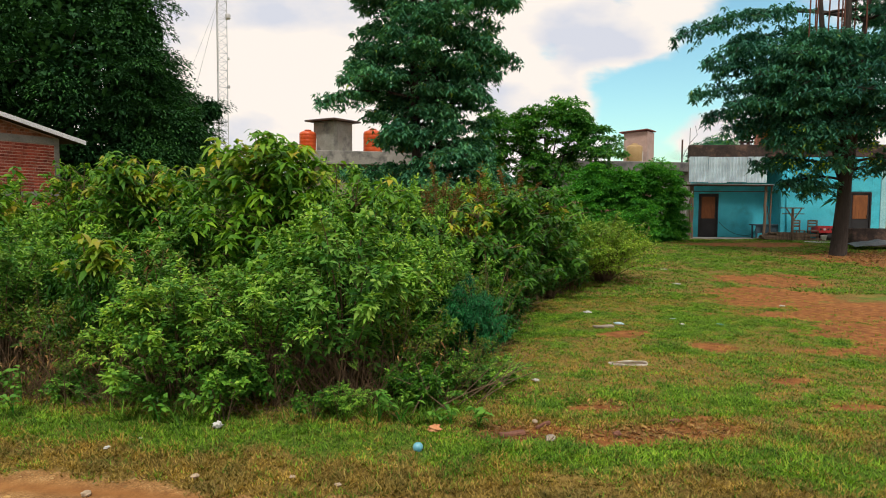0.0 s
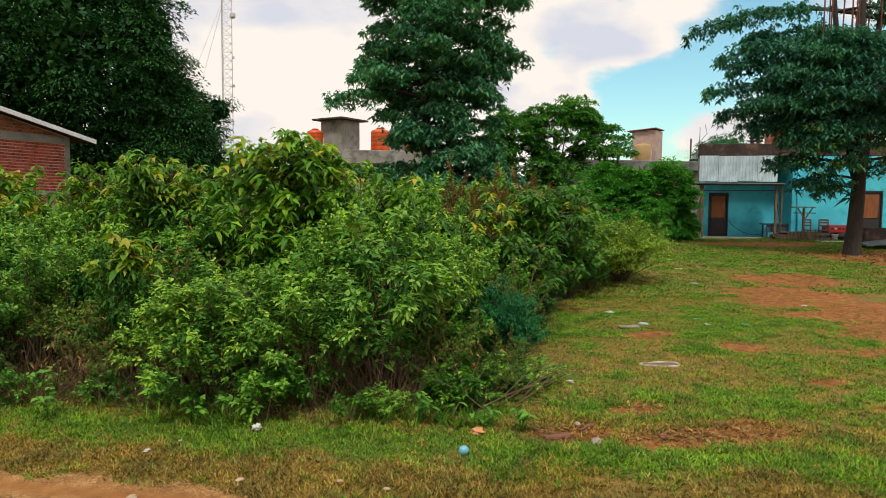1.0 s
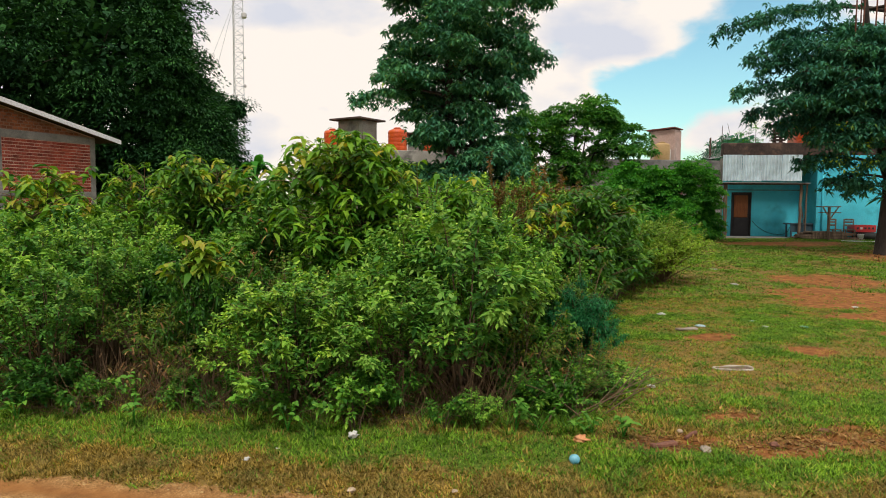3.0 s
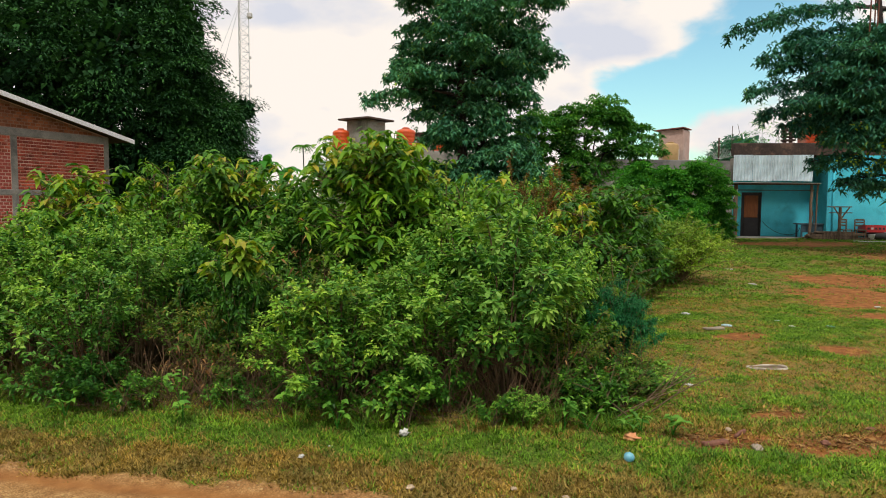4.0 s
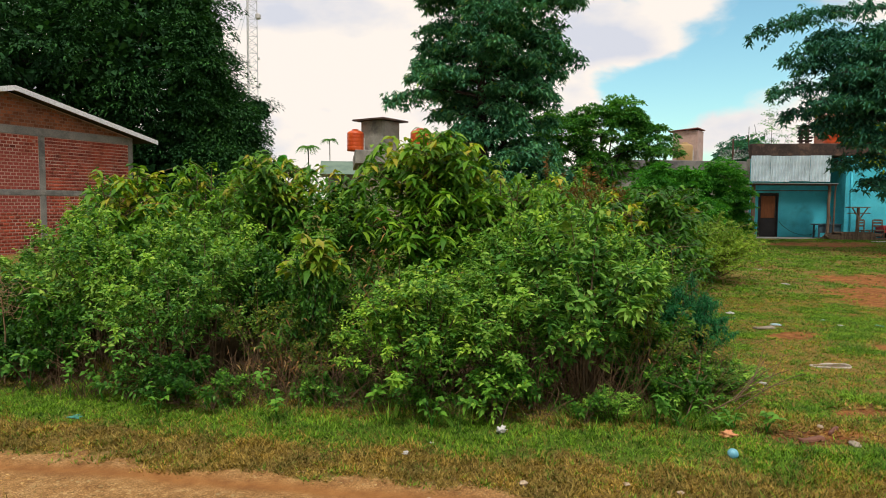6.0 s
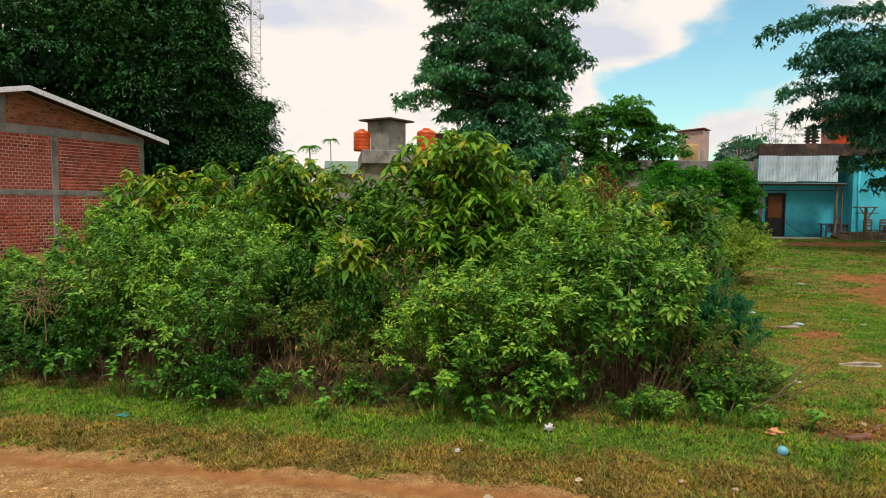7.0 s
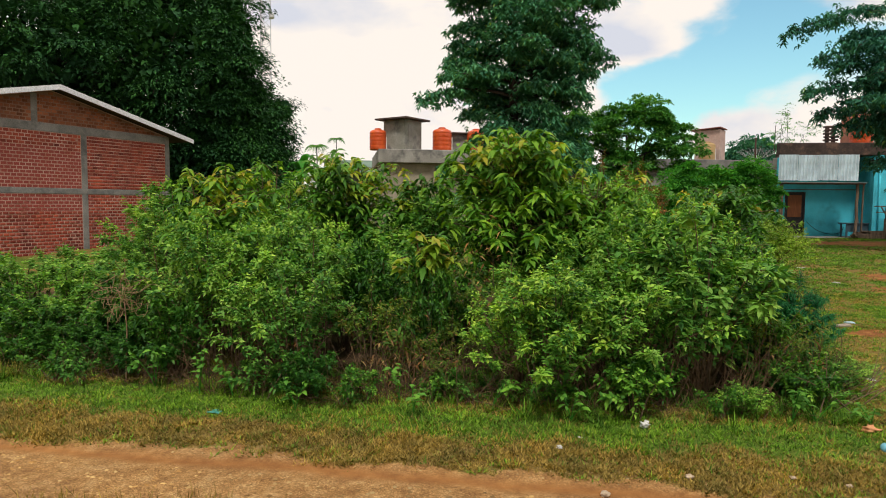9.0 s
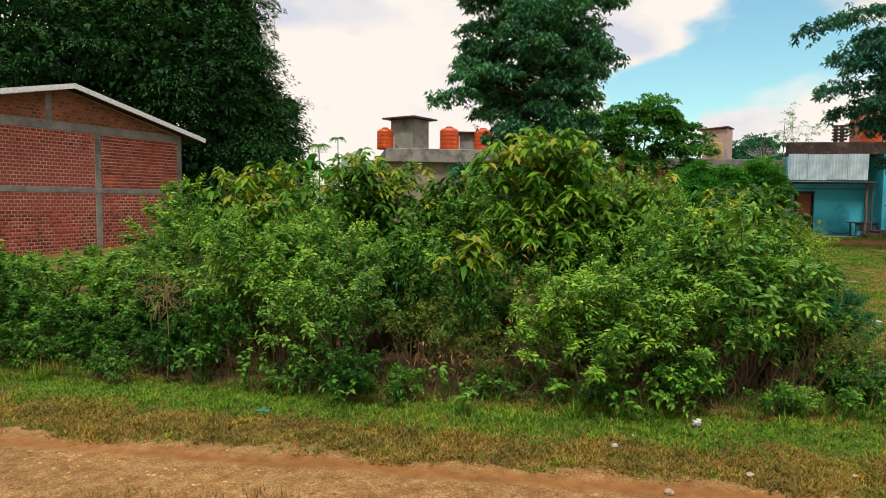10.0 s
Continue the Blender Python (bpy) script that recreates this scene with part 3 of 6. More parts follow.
g_at = g_me.color_attributes.new("cover", "FLOAT_COLOR", "POINT")
g_at.data.foreach_set("color", np.stack([zr, zd, zs, zl], 1).astype(np.float32).ravel())

M_GROUND, n, l, p = _base("ground_cover")
co = n.new("ShaderNodeTexCoord").outputs["Object"]
att = n.new("ShaderNodeVertexColor")
att.layer_name = "cover"
sep = n.new("ShaderNodeSeparateColor")
l.new(att.outputs["Color"], sep.inputs[0])
n_fine, n_mid, n_big = _noise(n, l, co, 42.0, 5.0, 0.7), _noise(n, l, co, 7.0, 5.0), _noise(n, l, co, 0.9, 4.0)
green = _ramp(n, l, n_fine, [(0.3, (0.035, 0.062, 0.009)), (0.55, (0.11, 0.165, 0.018)), (0.75, (0.21, 0.25, 0.036))])
straw = _ramp(n, l, n_fine, [(0.3, (0.085, 0.058, 0.015)), (0.55, (0.225, 0.148, 0.038)), (0.75, (0.36, 0.25, 0.078))])
earth = _ramp(n, l, n_mid, [(0.3, (0.13, 0.048, 0.013)), (0.5, (0.25, 0.096, 0.027)), (0.7, (0.37, 0.165, 0.052))])
track = _ramp(n, l, n_mid, [(0.3, (0.30, 0.155, 0.055)), (0.5, (0.43, 0.24, 0.09)), (0.72, (0.57, 0.365, 0.16))])


def _edge(mask, lo, hi):
    """A mask broken up by fine noise."""
    a = n.new("ShaderNodeMath")
    a.operation = "MULTIPLY_ADD"
    l.new(n_fine, a.inputs[0])
    a.inputs[1].default_value, a.inputs[2].default_value = 0.9, -0.45
    b = n.new("ShaderNodeMath")
    b.operation = "ADD"
    l.new(mask, b.inputs[0])
    l.new(a.outputs[0], b.inputs[1])
    r = n.new("ShaderNodeMapRange")
    r.inputs[1].default_value, r.inputs[2].default_value = lo, hi
    l.new(b.outputs[0], r.inputs[0])
    return r.outputs[0]


col = _mix(n, l, _edge(att.outputs["Alpha"], 0.35, 1.0), green, straw)
col = _mix(n, l, _edge(sep.outputs[1], 0.2, 0.7), col, straw)
col = _mix(n, l, _edge(sep.outputs[2], 0.25, 0.75), col, earth)
col = _mix(n, l, _edge(sep.outputs[0], 0.3, 0.7), col, track)
att2 = n.new("ShaderNodeVertexColor")
att2.layer_name = "track_and_shaded_mould"
sep2 = n.new("ShaderNodeSeparateColor")
l.new(att2.outputs["Color"], sep2.inputs[0])
packed = _ramp(n, l, n_mid, [(0.3, (0.25, 0.105, 0.03)), (0.7, (0.37, 0.165, 0.05))])
stone = n.new("ShaderNodeTexVoronoi")
stone.inputs["Scale"].default_value = 88.0
l.new(co, stone.inputs["Vector"])
tint = n.new("ShaderNodeSeparateColor")
l.new(stone.outputs["Color"], tint.inputs[0])
grit = _mix(n, l, 1.0, col, _ramp(n, l, tint.outputs[0], [(0.0, (0.62, 0.60, 0.58)), (0.6, (1.0, 1.0, 1.0)), (1.0, (1.28, 1.32, 1.38))]), "MULTIPLY")
grit = _mix(n, l, 1.0, grit, _ramp(n, l, stone.outputs["Distance"], [(0.1, (1.12, 1.12, 1.12)), (0.55, (0.72, 0.70, 0.68))]), "MULTIPLY")
col = _mix(n, l, sep.outputs[0], col, grit)
col = _mix(n, l, sep2.outputs[0], col, packed)
# litter brown taken darker, with the thicket's shade in the colour
shaded_mould = _ramp(n, l, n_fine, [(0.3, (0.028, 0.018, 0.010)), (0.55, (0.075, 0.046, 0.022)), (0.75, (0.15, 0.09, 0.042))])
col = _mix(n, l, _edge(sep2.outputs[1], 0.2, 0.8), col, shaded_mould)
tone = _ramp(n, l, n_big, [(0.35, (0.84, 0.82, 0.82)), (0.65, (1.06, 1.06, 1.02))])
l.new(_mix(n, l, 1.0, col, tone, "MULTIPLY"), p.inputs["Base Color"])
p.inputs["Roughness"].default_value = 0.92
p.inputs["Specular IOR Level"].default_value = 0.2
bp = n.new("ShaderNodeBump")
bp.inputs["Strength"].default_value, bp.inputs["Distance"].default_value = 0.7, 0.03
l.new(n_fine, bp.inputs["Height"])
l.new(bp.outputs[0], p.inputs["Normal"])
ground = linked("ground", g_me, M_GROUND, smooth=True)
tagged(ground, "grassy lot with bare red soil beside a dirt road", "ground", kind="structure")


def zat(x, y):
    return float(height(np.array([x]), np.array([y]))[0])


# ---- brick building ----
M_BRICK = surface("red_brick", (0.27, 0.046, 0.036), (0.43, 0.085, 0.062), 1.2, 0.9, 0.5, 60.0, stain=(0.42, 0.25, 0.21), stain_scale=1.6, stain_at=(0.58, 0.72))
M_BRICK_DARK = surface("orange_brick", (0.52, 0.20, 0.13), (0.66, 0.31, 0.22), 1.2, 0.9, 0.5, 60.0)
M_MORTAR = surface("mortar", (0.42, 0.22, 0.18), (0.60, 0.40, 0.34), 1.4, 0.95, 0.4, 40.0, stain=(0.36, 0.15, 0.10), stain_scale=1.1)
M_CONCRETE = surface("grey_concrete", (0.17, 0.165, 0.16), (0.27, 0.26, 0.245), 1.5, 0.9, 0.4, 35.0, stain=(0.10, 0.10, 0.10), stain_scale=1.2)
M_PALE_CONCRETE = surface("weathered_concrete", (0.30, 0.28, 0.25), (0.42, 0.40, 0.36), 1.2, 0.9, 0.4, 25.0, stain=(0.13, 0.125, 0.12), stain_scale=0.9)
M_FASCIA = surface("painted_fascia", (0.76, 0.78, 0.84), (0.84, 0.86, 0.91), 2.0, 0.6, 0.1, 20.0)
M_TIN = surface("zinc_sheet", (0.60, 0.74, 0.82), (0.72, 0.86, 0.93), 1.2, 0.45, 0.0, 2.0, stain=(0.40, 0.46, 0.48), stain_scale=1.0, stain_at=(0.58, 0.85))
# brown boards coloured near black to hold the shadow under the eaves
M_SHADED_SOFFIT = surface("eave_shaded_roof_boards", (0.035, 0.022, 0.016), (0.075, 0.045, 0.03), 1.2, 0.9, 0.2, 20.0)
M_ROOFTIN = surface("old_roof_sheet", (0.22, 0.21, 0.20), (0.34, 0.32, 0.30), 1.2, 0.7, 0.2, 20.0, metal=0.2)

BX, BY, BROT = -10.0, 26.7, 57.0
brick_house = thing("brick_building", (BX, BY, 0.0), BROT, "unplastered red brick building with grey concrete frame and gable roof", "building")
HALF = 4.57
GW = 2 * HALF
EAVE_Z, RIDGE_Z = 4.34, 5.36


def gable_z(s):
    return EAVE_Z + (RIDGE_Z - EAVE_Z) * (1 - abs(s + HALF) / HALF)


bm = bmesh.new()
for pts in ([(0, 0), (-GW, 0), (-GW, EAVE_Z), (-HALF, RIDGE_Z), (0, EAVE_Z)],):
    fr = [bm.verts.new((s, 0.003, z)) for s, z in pts]
    bk = [bm.verts.new((s, 0.20, z)) for s, z in pts]
    bm.faces.new(fr)
    bm.faces.new(list(reversed(bk)))
    for i in range(5):
        j = (i + 1) % 5
        bm.faces.new((fr[i], bk[i], bk[j], fr[j]))
part("gable_wall", bm, M_MORTAR, brick_house, "mortar bed of the gable wall")
bm = bmesh.new()
box(bm, -0.17, 0.0, 0.2, 9.0, 0, EAVE_Z)
part("side_wall", bm, M_MORTAR, brick_house)
bm = bmesh.new()
box(bm, -GW, -GW + 0.17, 0.2, 9.0, 0, EAVE_Z)
part("side_wall", bm, M_MORTAR, brick_house)
bm = bmesh.new()
box(bm, -GW + 0.17, -0.17, 8.83, 9.0, 0, EAVE_Z)
part("rear_wall", bm, M_MORTAR, brick_house)
for s0, s1, z1, lab in ((-0.2, 0.004, 4.1, ""), (-3.6, -3.39, 4.1, ""), (-6.9, -6.7, 4.1, ""), (-GW - 0.004, -GW + 0.2, 4.1, "")):
    block("concrete_post", (s0, s1, -0.012, 0.06, 0.0, z1), M_CONCRETE, brick_house, lab, 0.012)
block("gable_post", (-5.22, -5.02, -0.012, 0.06, 4.34, 5.2), M_CONCRETE, brick_house, "", 0.012)
block("ring_beam", (-GW, 0.0, -0.02, 0.06, 4.08, 4.34), M_CONCRETE, brick_house, "grey concrete ring beam", 0.015)
block("sill_beam", (-GW, 0.0, -0.016, 0.06, 2.19, 2.37), M_CONCRETE, brick_house, "grey concrete beam across the brick panels", 0.012)
bm = bmesh.new()
lo_, hi_ = [], []
for sx, z in ((-GW + 0.21, 4.345), (-0.21, 4.345), (-HALF, RIDGE_Z - 0.03)):
    lo_.append(bm.verts.new((sx, 0.0, z)))
    hi_.append(bm.verts.new((sx, 0.01, z)))
bm.faces.new(lo_)
bm.faces.new(hi_[::-1])
for i in range(3):
    bm.faces.new((lo_[i], hi_[i], hi_[(i + 1) % 3], lo_[(i + 1) % 3]))
part("gable_infill", bm, surface("brown_mortar", (0.20, 0.10, 0.065), (0.32, 0.18, 0.12), 1.4, 0.95, 0.4, 40.0), brick_house, "brown mortar bed under the gable")
# window grille mark and a bracket on the wall
for w, dims in (("wall_bracket", (-1.15, -0.3, -0.05, -0.01, 1.70, 1.76)), ("wall_bracket", (-0.78, -0.73, -0.055, -0.012, 1.45, 1.95))):
    block(w, dims, M_ROOFTIN, brick_house, "rusty iron bracket", 0.004)
# roof: two sloping sheets with white barge boards
rs = (RIDGE_Z - EAVE_Z) / HALF
for sgn in (1, -1):
    bm = bmesh.new()
    s0, s1 = -HALF, -HALF + sgn * (HALF + 0.76)
    z0, z1 = RIDGE_Z + 0.10, RIDGE_Z + 0.10 - rs * (HALF + 0.76)
    for y0, y1, th in ((-0.42, 9.4, 0.05),):
        vs = [bm.verts.new(c) for c in ((s0, y0, z0), (s1, y0, z1), (s1, y1, z1), (s0, y1, z0), (s0, y0, z0 - th), (s1, y0, z1 - th), (s1, y1, z1 - th), (s0, y1, z0 - th))]
        for f in ((0, 1, 2, 3), (7, 6, 5, 4), (0, 4, 5, 1), (1, 5, 6, 2), (2, 6, 7, 3), (3, 7, 4, 0)):
            bm.faces.new([vs[i] for i in f])
    part("roof_sheet", bm, M_SHADED_SOFFIT, brick_house, "sloping roof half on brown boards, eave shadow put into their dark colour")
    bm = bmesh.new()
    vs = [bm.verts.new(c) for c in ((s0, -0.46, z0 + 0.04), (s1, -0.46, z1 + 0.04), (s1, -0.425, z1 + 0.04), (s0, -0.425, z0 + 0.04), (s0, -0.46, z0 - 0.115), (s1, -0.46, z1 - 0.115), (s1, -0.425, z1 - 0.115), (s0, -0.425, z0 - 0.115))]
    for f in ((0, 1, 2, 3), (7, 6, 5, 4), (0, 4, 5, 1), (1, 5, 6, 2), (2, 6, 7, 3), (3, 7, 4, 0)):
        bm.faces.new([vs[i] for i in f])
    part("barge_board", bm, M_FASCIA, brick_house, "pale painted barge board")

# ---- blue house ----
M_BLUE = surface("turquoise_paint", (0.06, 0.60, 0.77), (0.09, 0.68, 0.85), 1.3, 0.75, 0.15, 30.0, stain=(0.05, 0.42, 0.54), stain_scale=1.0)
M_PALECYAN = surface("pale_cyan_paint", (0.30, 0.62, 0.70), (0.40, 0.70, 0.76), 1.5, 0.7, 0.1)
M_DARKSLAB = surface("mossy_slab", (0.035, 0.024, 0.021), (0.09, 0.06, 0.05), 1.4, 0.95, 0.5, 20.0, stain=(0.17, 0.10, 0.075), stain_scale=2.0)
M_DOORWOOD = surface("orange_brown_wood", (0.19, 0.055, 0.012), (0.29, 0.095, 0.022), 3.0, 0.6, 0.2, 14.0, stretch=(6, 6, 0.6))
M_DOORDARK = surface("dark_painted_wood", (0.015, 0.014, 0.018), (0.03, 0.026, 0.03), 2.0, 0.6, 0.1)
M_POST = surface("old_timber", (0.10, 0.068, 0.048), (0.24, 0.165, 0.11), 3.0, 0.85, 0.4, 20.0, stretch=(4, 4, 0.5))
M_WHITE = surface("white_paint", (0.70, 0.70, 0.68), (0.80, 0.80, 0.78), 2.0, 0.7, 0.1)
M_ORANGE = surface("orange_plastic", (0.62, 0.075, 0.012), (0.74, 0.12, 0.02), 1.5, 0.4, 0.05, 20.0)
M_REDPAINT = surface("red_plastic", (0.5, 0.02, 0.025), (0.6, 0.04, 0.04), 2.0, 0.4, 0.05)
M_BLACK = surface("black_rubber", (0.015, 0.015, 0.016), (0.03, 0.03, 0.03), 4.0, 0.7, 0.1)
M_GREY_BLUE = surface("blue_grey_table_paint", (0.03, 0.07, 0.10), (0.06, 0.11, 0.14), 3.0, 0.7, 0.2)
M_IRON = surface("rusty_iron", (0.07, 0.045, 0.035), (0.14, 0.08, 0.055), 6.0, 0.8, 0.3, 40.0, metal=0.3)

HX, HY, HROT = 20.1, 28.5, -15.0
house = thing("blue_house", (HX, HY, 0.0), HROT, "turquoise painted single-storey house with flat roof and dark slab edge", "house")
F = 0.52
for nm, dims, m, lab in (
        ("front_wall", (0.62, 3.66, 0.0, 0.18, F, 4.34), M_BLUE, "turquoise plastered wall"),
        ("front_wall", (4.62, 5.25, 0.0, 0.18, F, 4.34), M_BLUE, "turquoise plastered wall"),
        ("door_head", (3.66, 4.62, 0.0, 0.18, 2.76, 4.34), M_BLUE, ""),
        ("return_wall", (0.62, 0.80, 0.18, 1.4, F, 4.34), M_BLUE, ""),
        ("porch_wall", (-3.12, -2.72, 1.4, 1.58, F, 4.34), M_BLUE, "turquoise plastered wall"),
        ("porch_wall", (-1.82, 0.80, 1.4, 1.58, F, 4.34), M_BLUE, "turquoise plastered wall"),
        ("door_head", (-2.72, -1.82, 1.4, 1.58, 2.66, 4.34), M_BLUE, ""),
        ("side_wall", (5.07, 5.25, 0.18, 7.0, F, 4.34), M_BLUE, ""),
        ("side_wall", (-3.12, -2.94, 1.58, 2.1, F, 4.34), M_PALE_CONCRETE, ""),
        ("rear_wall", (-2.94, -0.9, 1.9, 2.1, F, 4.34), M_PALE_CONCRETE, ""),
        ("side_wall", (-0.9, -0.72, 1.9, 6.8, F, 4.34), M_PALE_CONCRETE, ""),
        ("rear_wall", (-0.9, 5.07, 6.8, 7.0, F, 4.34), M_PALE_CONCRETE, ""),
        ("corner_pilaster", (5.0, 5.27, -0.05, 0.0, F, 4.34), M_PALECYAN, "pale corner strip"),
        ("corner_pilaster", (0.60, 0.70, -0.04, 0.0, F, 4.34), M_BLUE, ""),
        ("floor_slab", (-3.5, 5.35, -0.25, 7.0, 0.1, F), M_CONCRETE, "worn concrete floor slab")):
    block(nm, dims, m, house, lab, 0.01)
block("roof_slab", (-3.6, 5.5, 0.02, 0.40, 4.345, 4.93), M_DARKSLAB, house, "stained dark concrete roof edge", 0.03)
block("roof_slab", (-3.0, 5.5, 0.404, 2.15, 4.345, 4.60), M_DARKSLAB, house, "", 0.02)
block("roof_slab", (-0.95, 5.5, 2.154, 7.1, 4.345, 4.60), M_DARKSLAB, house, "", 0.02)


def house_door(u0, v0, w, z0, h, lab):
    d = block("door", (u0, u0 + w, v0 + 0.05, v0 + 0.10, z0, z0 + h), M_DOORDARK, house, lab, 0.006)
    block("upper_panel", (u0 + 0.09, u0 + w - 0.09, v0 + 0.02, v0 + 0.047, z0 + h * 0.44, z0 + h - 0.09), M_DOORWOOD, d, "orange-brown wood panel", 0.006)
    block("kick_panel", (u0 + 0.09, u0 + w - 0.09, v0 + 0.025, v0 + 0.047, z0 + 0.08, z0 + h * 0.42), M_DOORDARK, d, "", 0.006)
    for a, b, c, e in ((u0 - 0.06, u0, z0, z0 + h + 0.06), (u0 + w, u0 + w + 0.06, z0, z0 + h + 0.06), (u0, u0 + w, z0 + h, z0 + h + 0.06)):
        block("door_frame", (a, b, v0 - 0.025, v0 + 0.12, c, e), M_DOORDARK, d, "", 0.005)
    block("handle", (u0 + w - 0.12, u0 + w - 0.085, v0 - 0.03, v0 + 0.02, z0 + h * 0.47, z0 + h * 0.47 + 0.12), M_IRON, d, "", 0.005)


house_door(-2.68, 1.4, 0.82, F, 2.08, "closed door, orange-brown above and black below")
house_door(3.73, 0.0, 0.83, F + 0.06, 2.1, "closed door, orange-brown above and black below")


def corrugated(width, length, waves, amp=0.028):
    """A corrugated sheet in its own xz plane, from the origin up."""
    bm = bmesh.new()
    n = waves * 8
    rows = [[bm.verts.new((width * i / n, amp * math.sin(2 * math.pi * i / 8) + off, z)) for i in range(n + 1)] for off, z in ((0, 0), (0, length), (0.006, length), (0.006, 0))]
    for a, b in ((0, 1), (1, 2), (2, 3), (3, 0)):
        for i in range(n):
            bm.faces.new((rows[a][i], rows[a][i + 1], rows[b][i + 1], rows[b][i]))
    return bm


awning = thing("porch_awning", (HX, HY, 0.0), HROT, "corrugated zinc porch front with a thin roof lip on timber posts", "awning")
for i, (u, w, z0, z1) in enumerate(((-3.62, 0.86, 3.17, 4.37), (-2.75, 0.86, 3.15, 4.35), (-1.88, 0.88, 3.18, 4.36), (-0.99, 0.90, 3.16, 4.37))):
    s = part("zinc_sheet", corrugated(w, z1 - z0, 6, 0.036), M_TIN, awning, "")
    s.matrix_basis = pose(u, -0.045 - 0.012 * (i % 2), z0, 1.5, 0.12 * (i - 1.5), 0)
lip = part("roof_lip", corrugated(4.15, 0.5, 40, 0.012), M_ROOFTIN, awning, "thin dark zinc porch roof edge", True)
lip.matrix_basis = pose(-3.95, -0.35, 3.08, -87, 0.4, 0)
block("beam", (-3.9, 0.2, -0.16, -0.08, 2.98, 3.06), M_IRON, awning, "dark front beam", 0.008)
block("tie_rail", (-3.6, 0.0, -0.10, -0.06, 2.72, 2.76), M_IRON, awning, "", 0.006)
rngp = np.random.default_rng(4)
for u, v, r in ((-3.52, -0.1, 0.05), (-3.40, 0.0, 0.05), (-0.12, -0.1, 0.065), (0.12, -0.12, 0.04)):
    z = np.linspace(0.3, 3.0, 7)
    tubes("post", [(np.stack([u + rngp.normal(0, 0.012, 7), v + rngp.normal(0, 0.01, 7), z], 1), np.full(7, r))], M_POST, awning, "rough timber post", 7)
M_POLE = surface("weathered_pole", (0.30, 0.30, 0.28), (0.42, 0.42, 0.40), 3.0, 0.8, 0.2)
bent = thing("bent_pole", (HX, HY, 0.0), HROT, "pale bent pole leaning on the porch post", "pole")
tubes("pole_shaft", [(bezier(np.array([-3.95, -0.55, 0.25]), np.array([-3.95, -0.5, 2.0]), np.array([-3.45, -0.2, 2.75]), 9), np.linspace(0.03, 0.018, 9))], M_POLE, bent, sides=6)

# brick stair head, tank and block stack on the blue house's roof
stair = thing("rooftop_brick_shed", (HX, HY, 0.0), HROT, "small unplastered brick shed on the flat roof", "brick structure")
bm = bmesh.new()
box(bm, 0.14, 2.6, 1.4, 2.4, 4.604, 6.45, 0.01)
part("brick_shell", bm, M_BRICK_DARK, stair, "orange-red brick walls")
stack = thing("block_stack", (HX, HY, 0.0), HROT, "stack of grey slabs on the roof edge", "stack of slabs")
for i in range(9):
    z = 4.604 + i * 0.165
    block("slab", (-0.42 + 0.03 * (i % 2), 0.14 + 0.05 * (i % 3), 2.7, 3.05, z, z + 0.09), M_DARKSLAB, stack, "", 0.01)
    if i < 8:
        block("spacer", (-0.34, -0.25, 2.74, 3.0, z + 0.09, z + 0.165), M_DARKSLAB, stack, "", 0.004)
        block("spacer", (-0.04, 0.05, 2.74, 3.0, z + 0.09, z + 0.165), M_DARKSLAB, stack, "", 0.004)


def tank(loc, r, h, label, mat=None, ribs=4):
    ob = thing("water_tank", loc, 20, label, "water tank", "roof water tanks")
    bm = bmesh.new()
    prof = [(r * 0.96, 0), (r, 0.04 * h)]
    for k in range(1, ribs + 1):
        z = h * (0.04 + 0.17 * k)
        prof += [(r, z - 0.02), (r * 0.985, z), (r, z + 0.02)]
    prof += [(r, h * 0.80), (r * 0.9, h * 0.87), (r * 0.55, h * 0.93), (r * 0.34, h * 0.945)]
    lathe(bm, prof, 24)
    part("tank_body", bm, mat or M_ORANGE, ob, "", True)
    bm = bmesh.new()
    lathe(bm, [(r * 0.36, h * 0.945), (r * 0.40, h * 0.95), (r * 0.40, h * 0.985), (r * 0.30, h)], 20)
    part("tank_lid", bm, mat or M_ORANGE, ob, "", True)
    bm = bmesh.new()
    lathe(bm, [(0.03, 0), (0.03, h * 0.6)], 8, (r * 0.9, -r * 0.55, 0))
    part("outlet_pipe", bm, M_WHITE, ob)
    return ob


t_house = tank((0, 0, 0), 0.50, 1.42, "bright orange plastic water tank on the house roof")
t_house.matrix_basis = pose(HX, HY, 0, 0, 0, HROT) @ pose(0.42, 0.93, 4.604)

# ---- grey building behind ----
M_BEIGE = surface("beige_plaster", (0.34, 0.29, 0.22), (0.46, 0.40, 0.31), 0.9, 0.9, 0.3, 20.0, stain=(0.20, 0.18, 0.15), stain_scale=0.8)
M_TOWERLEFT = surface("lichen_plaster", (0.28, 0.275, 0.23), (0.42, 0.41, 0.36), 1.4, 0.9, 0.3, 25.0, stain=(0.13, 0.13, 0.13), stain_scale=1.0)
grey = thing("grey_building", (0, 0, 0), 0, "flat-roofed concrete building with grey parapet seen over the thicket", "building")
block("wall_block", (-1.4, 6.0, 40.4, 48, 0.3, 4.36), M_BEIGE, grey, "dull beige plaster walls", 0.02)
block("roof_parapet", (-1.6, 6.2, 40.0, 48.2, 4.364, 5.16), M_PALE_CONCRETE, grey, "weathered grey concrete parapet", 0.03)
wt = thing("stair_tower", (-0.05, 41.3, 5.165), 47, "grey concrete stair tower with a thin overhanging roof slab", "concrete tower")
block("tower_shaft", (-0.82, 0.82, -0.82, 0.82, 0.0, 1.78), M_TOWERLEFT, wt, "stained grey plaster walls", 0.015)
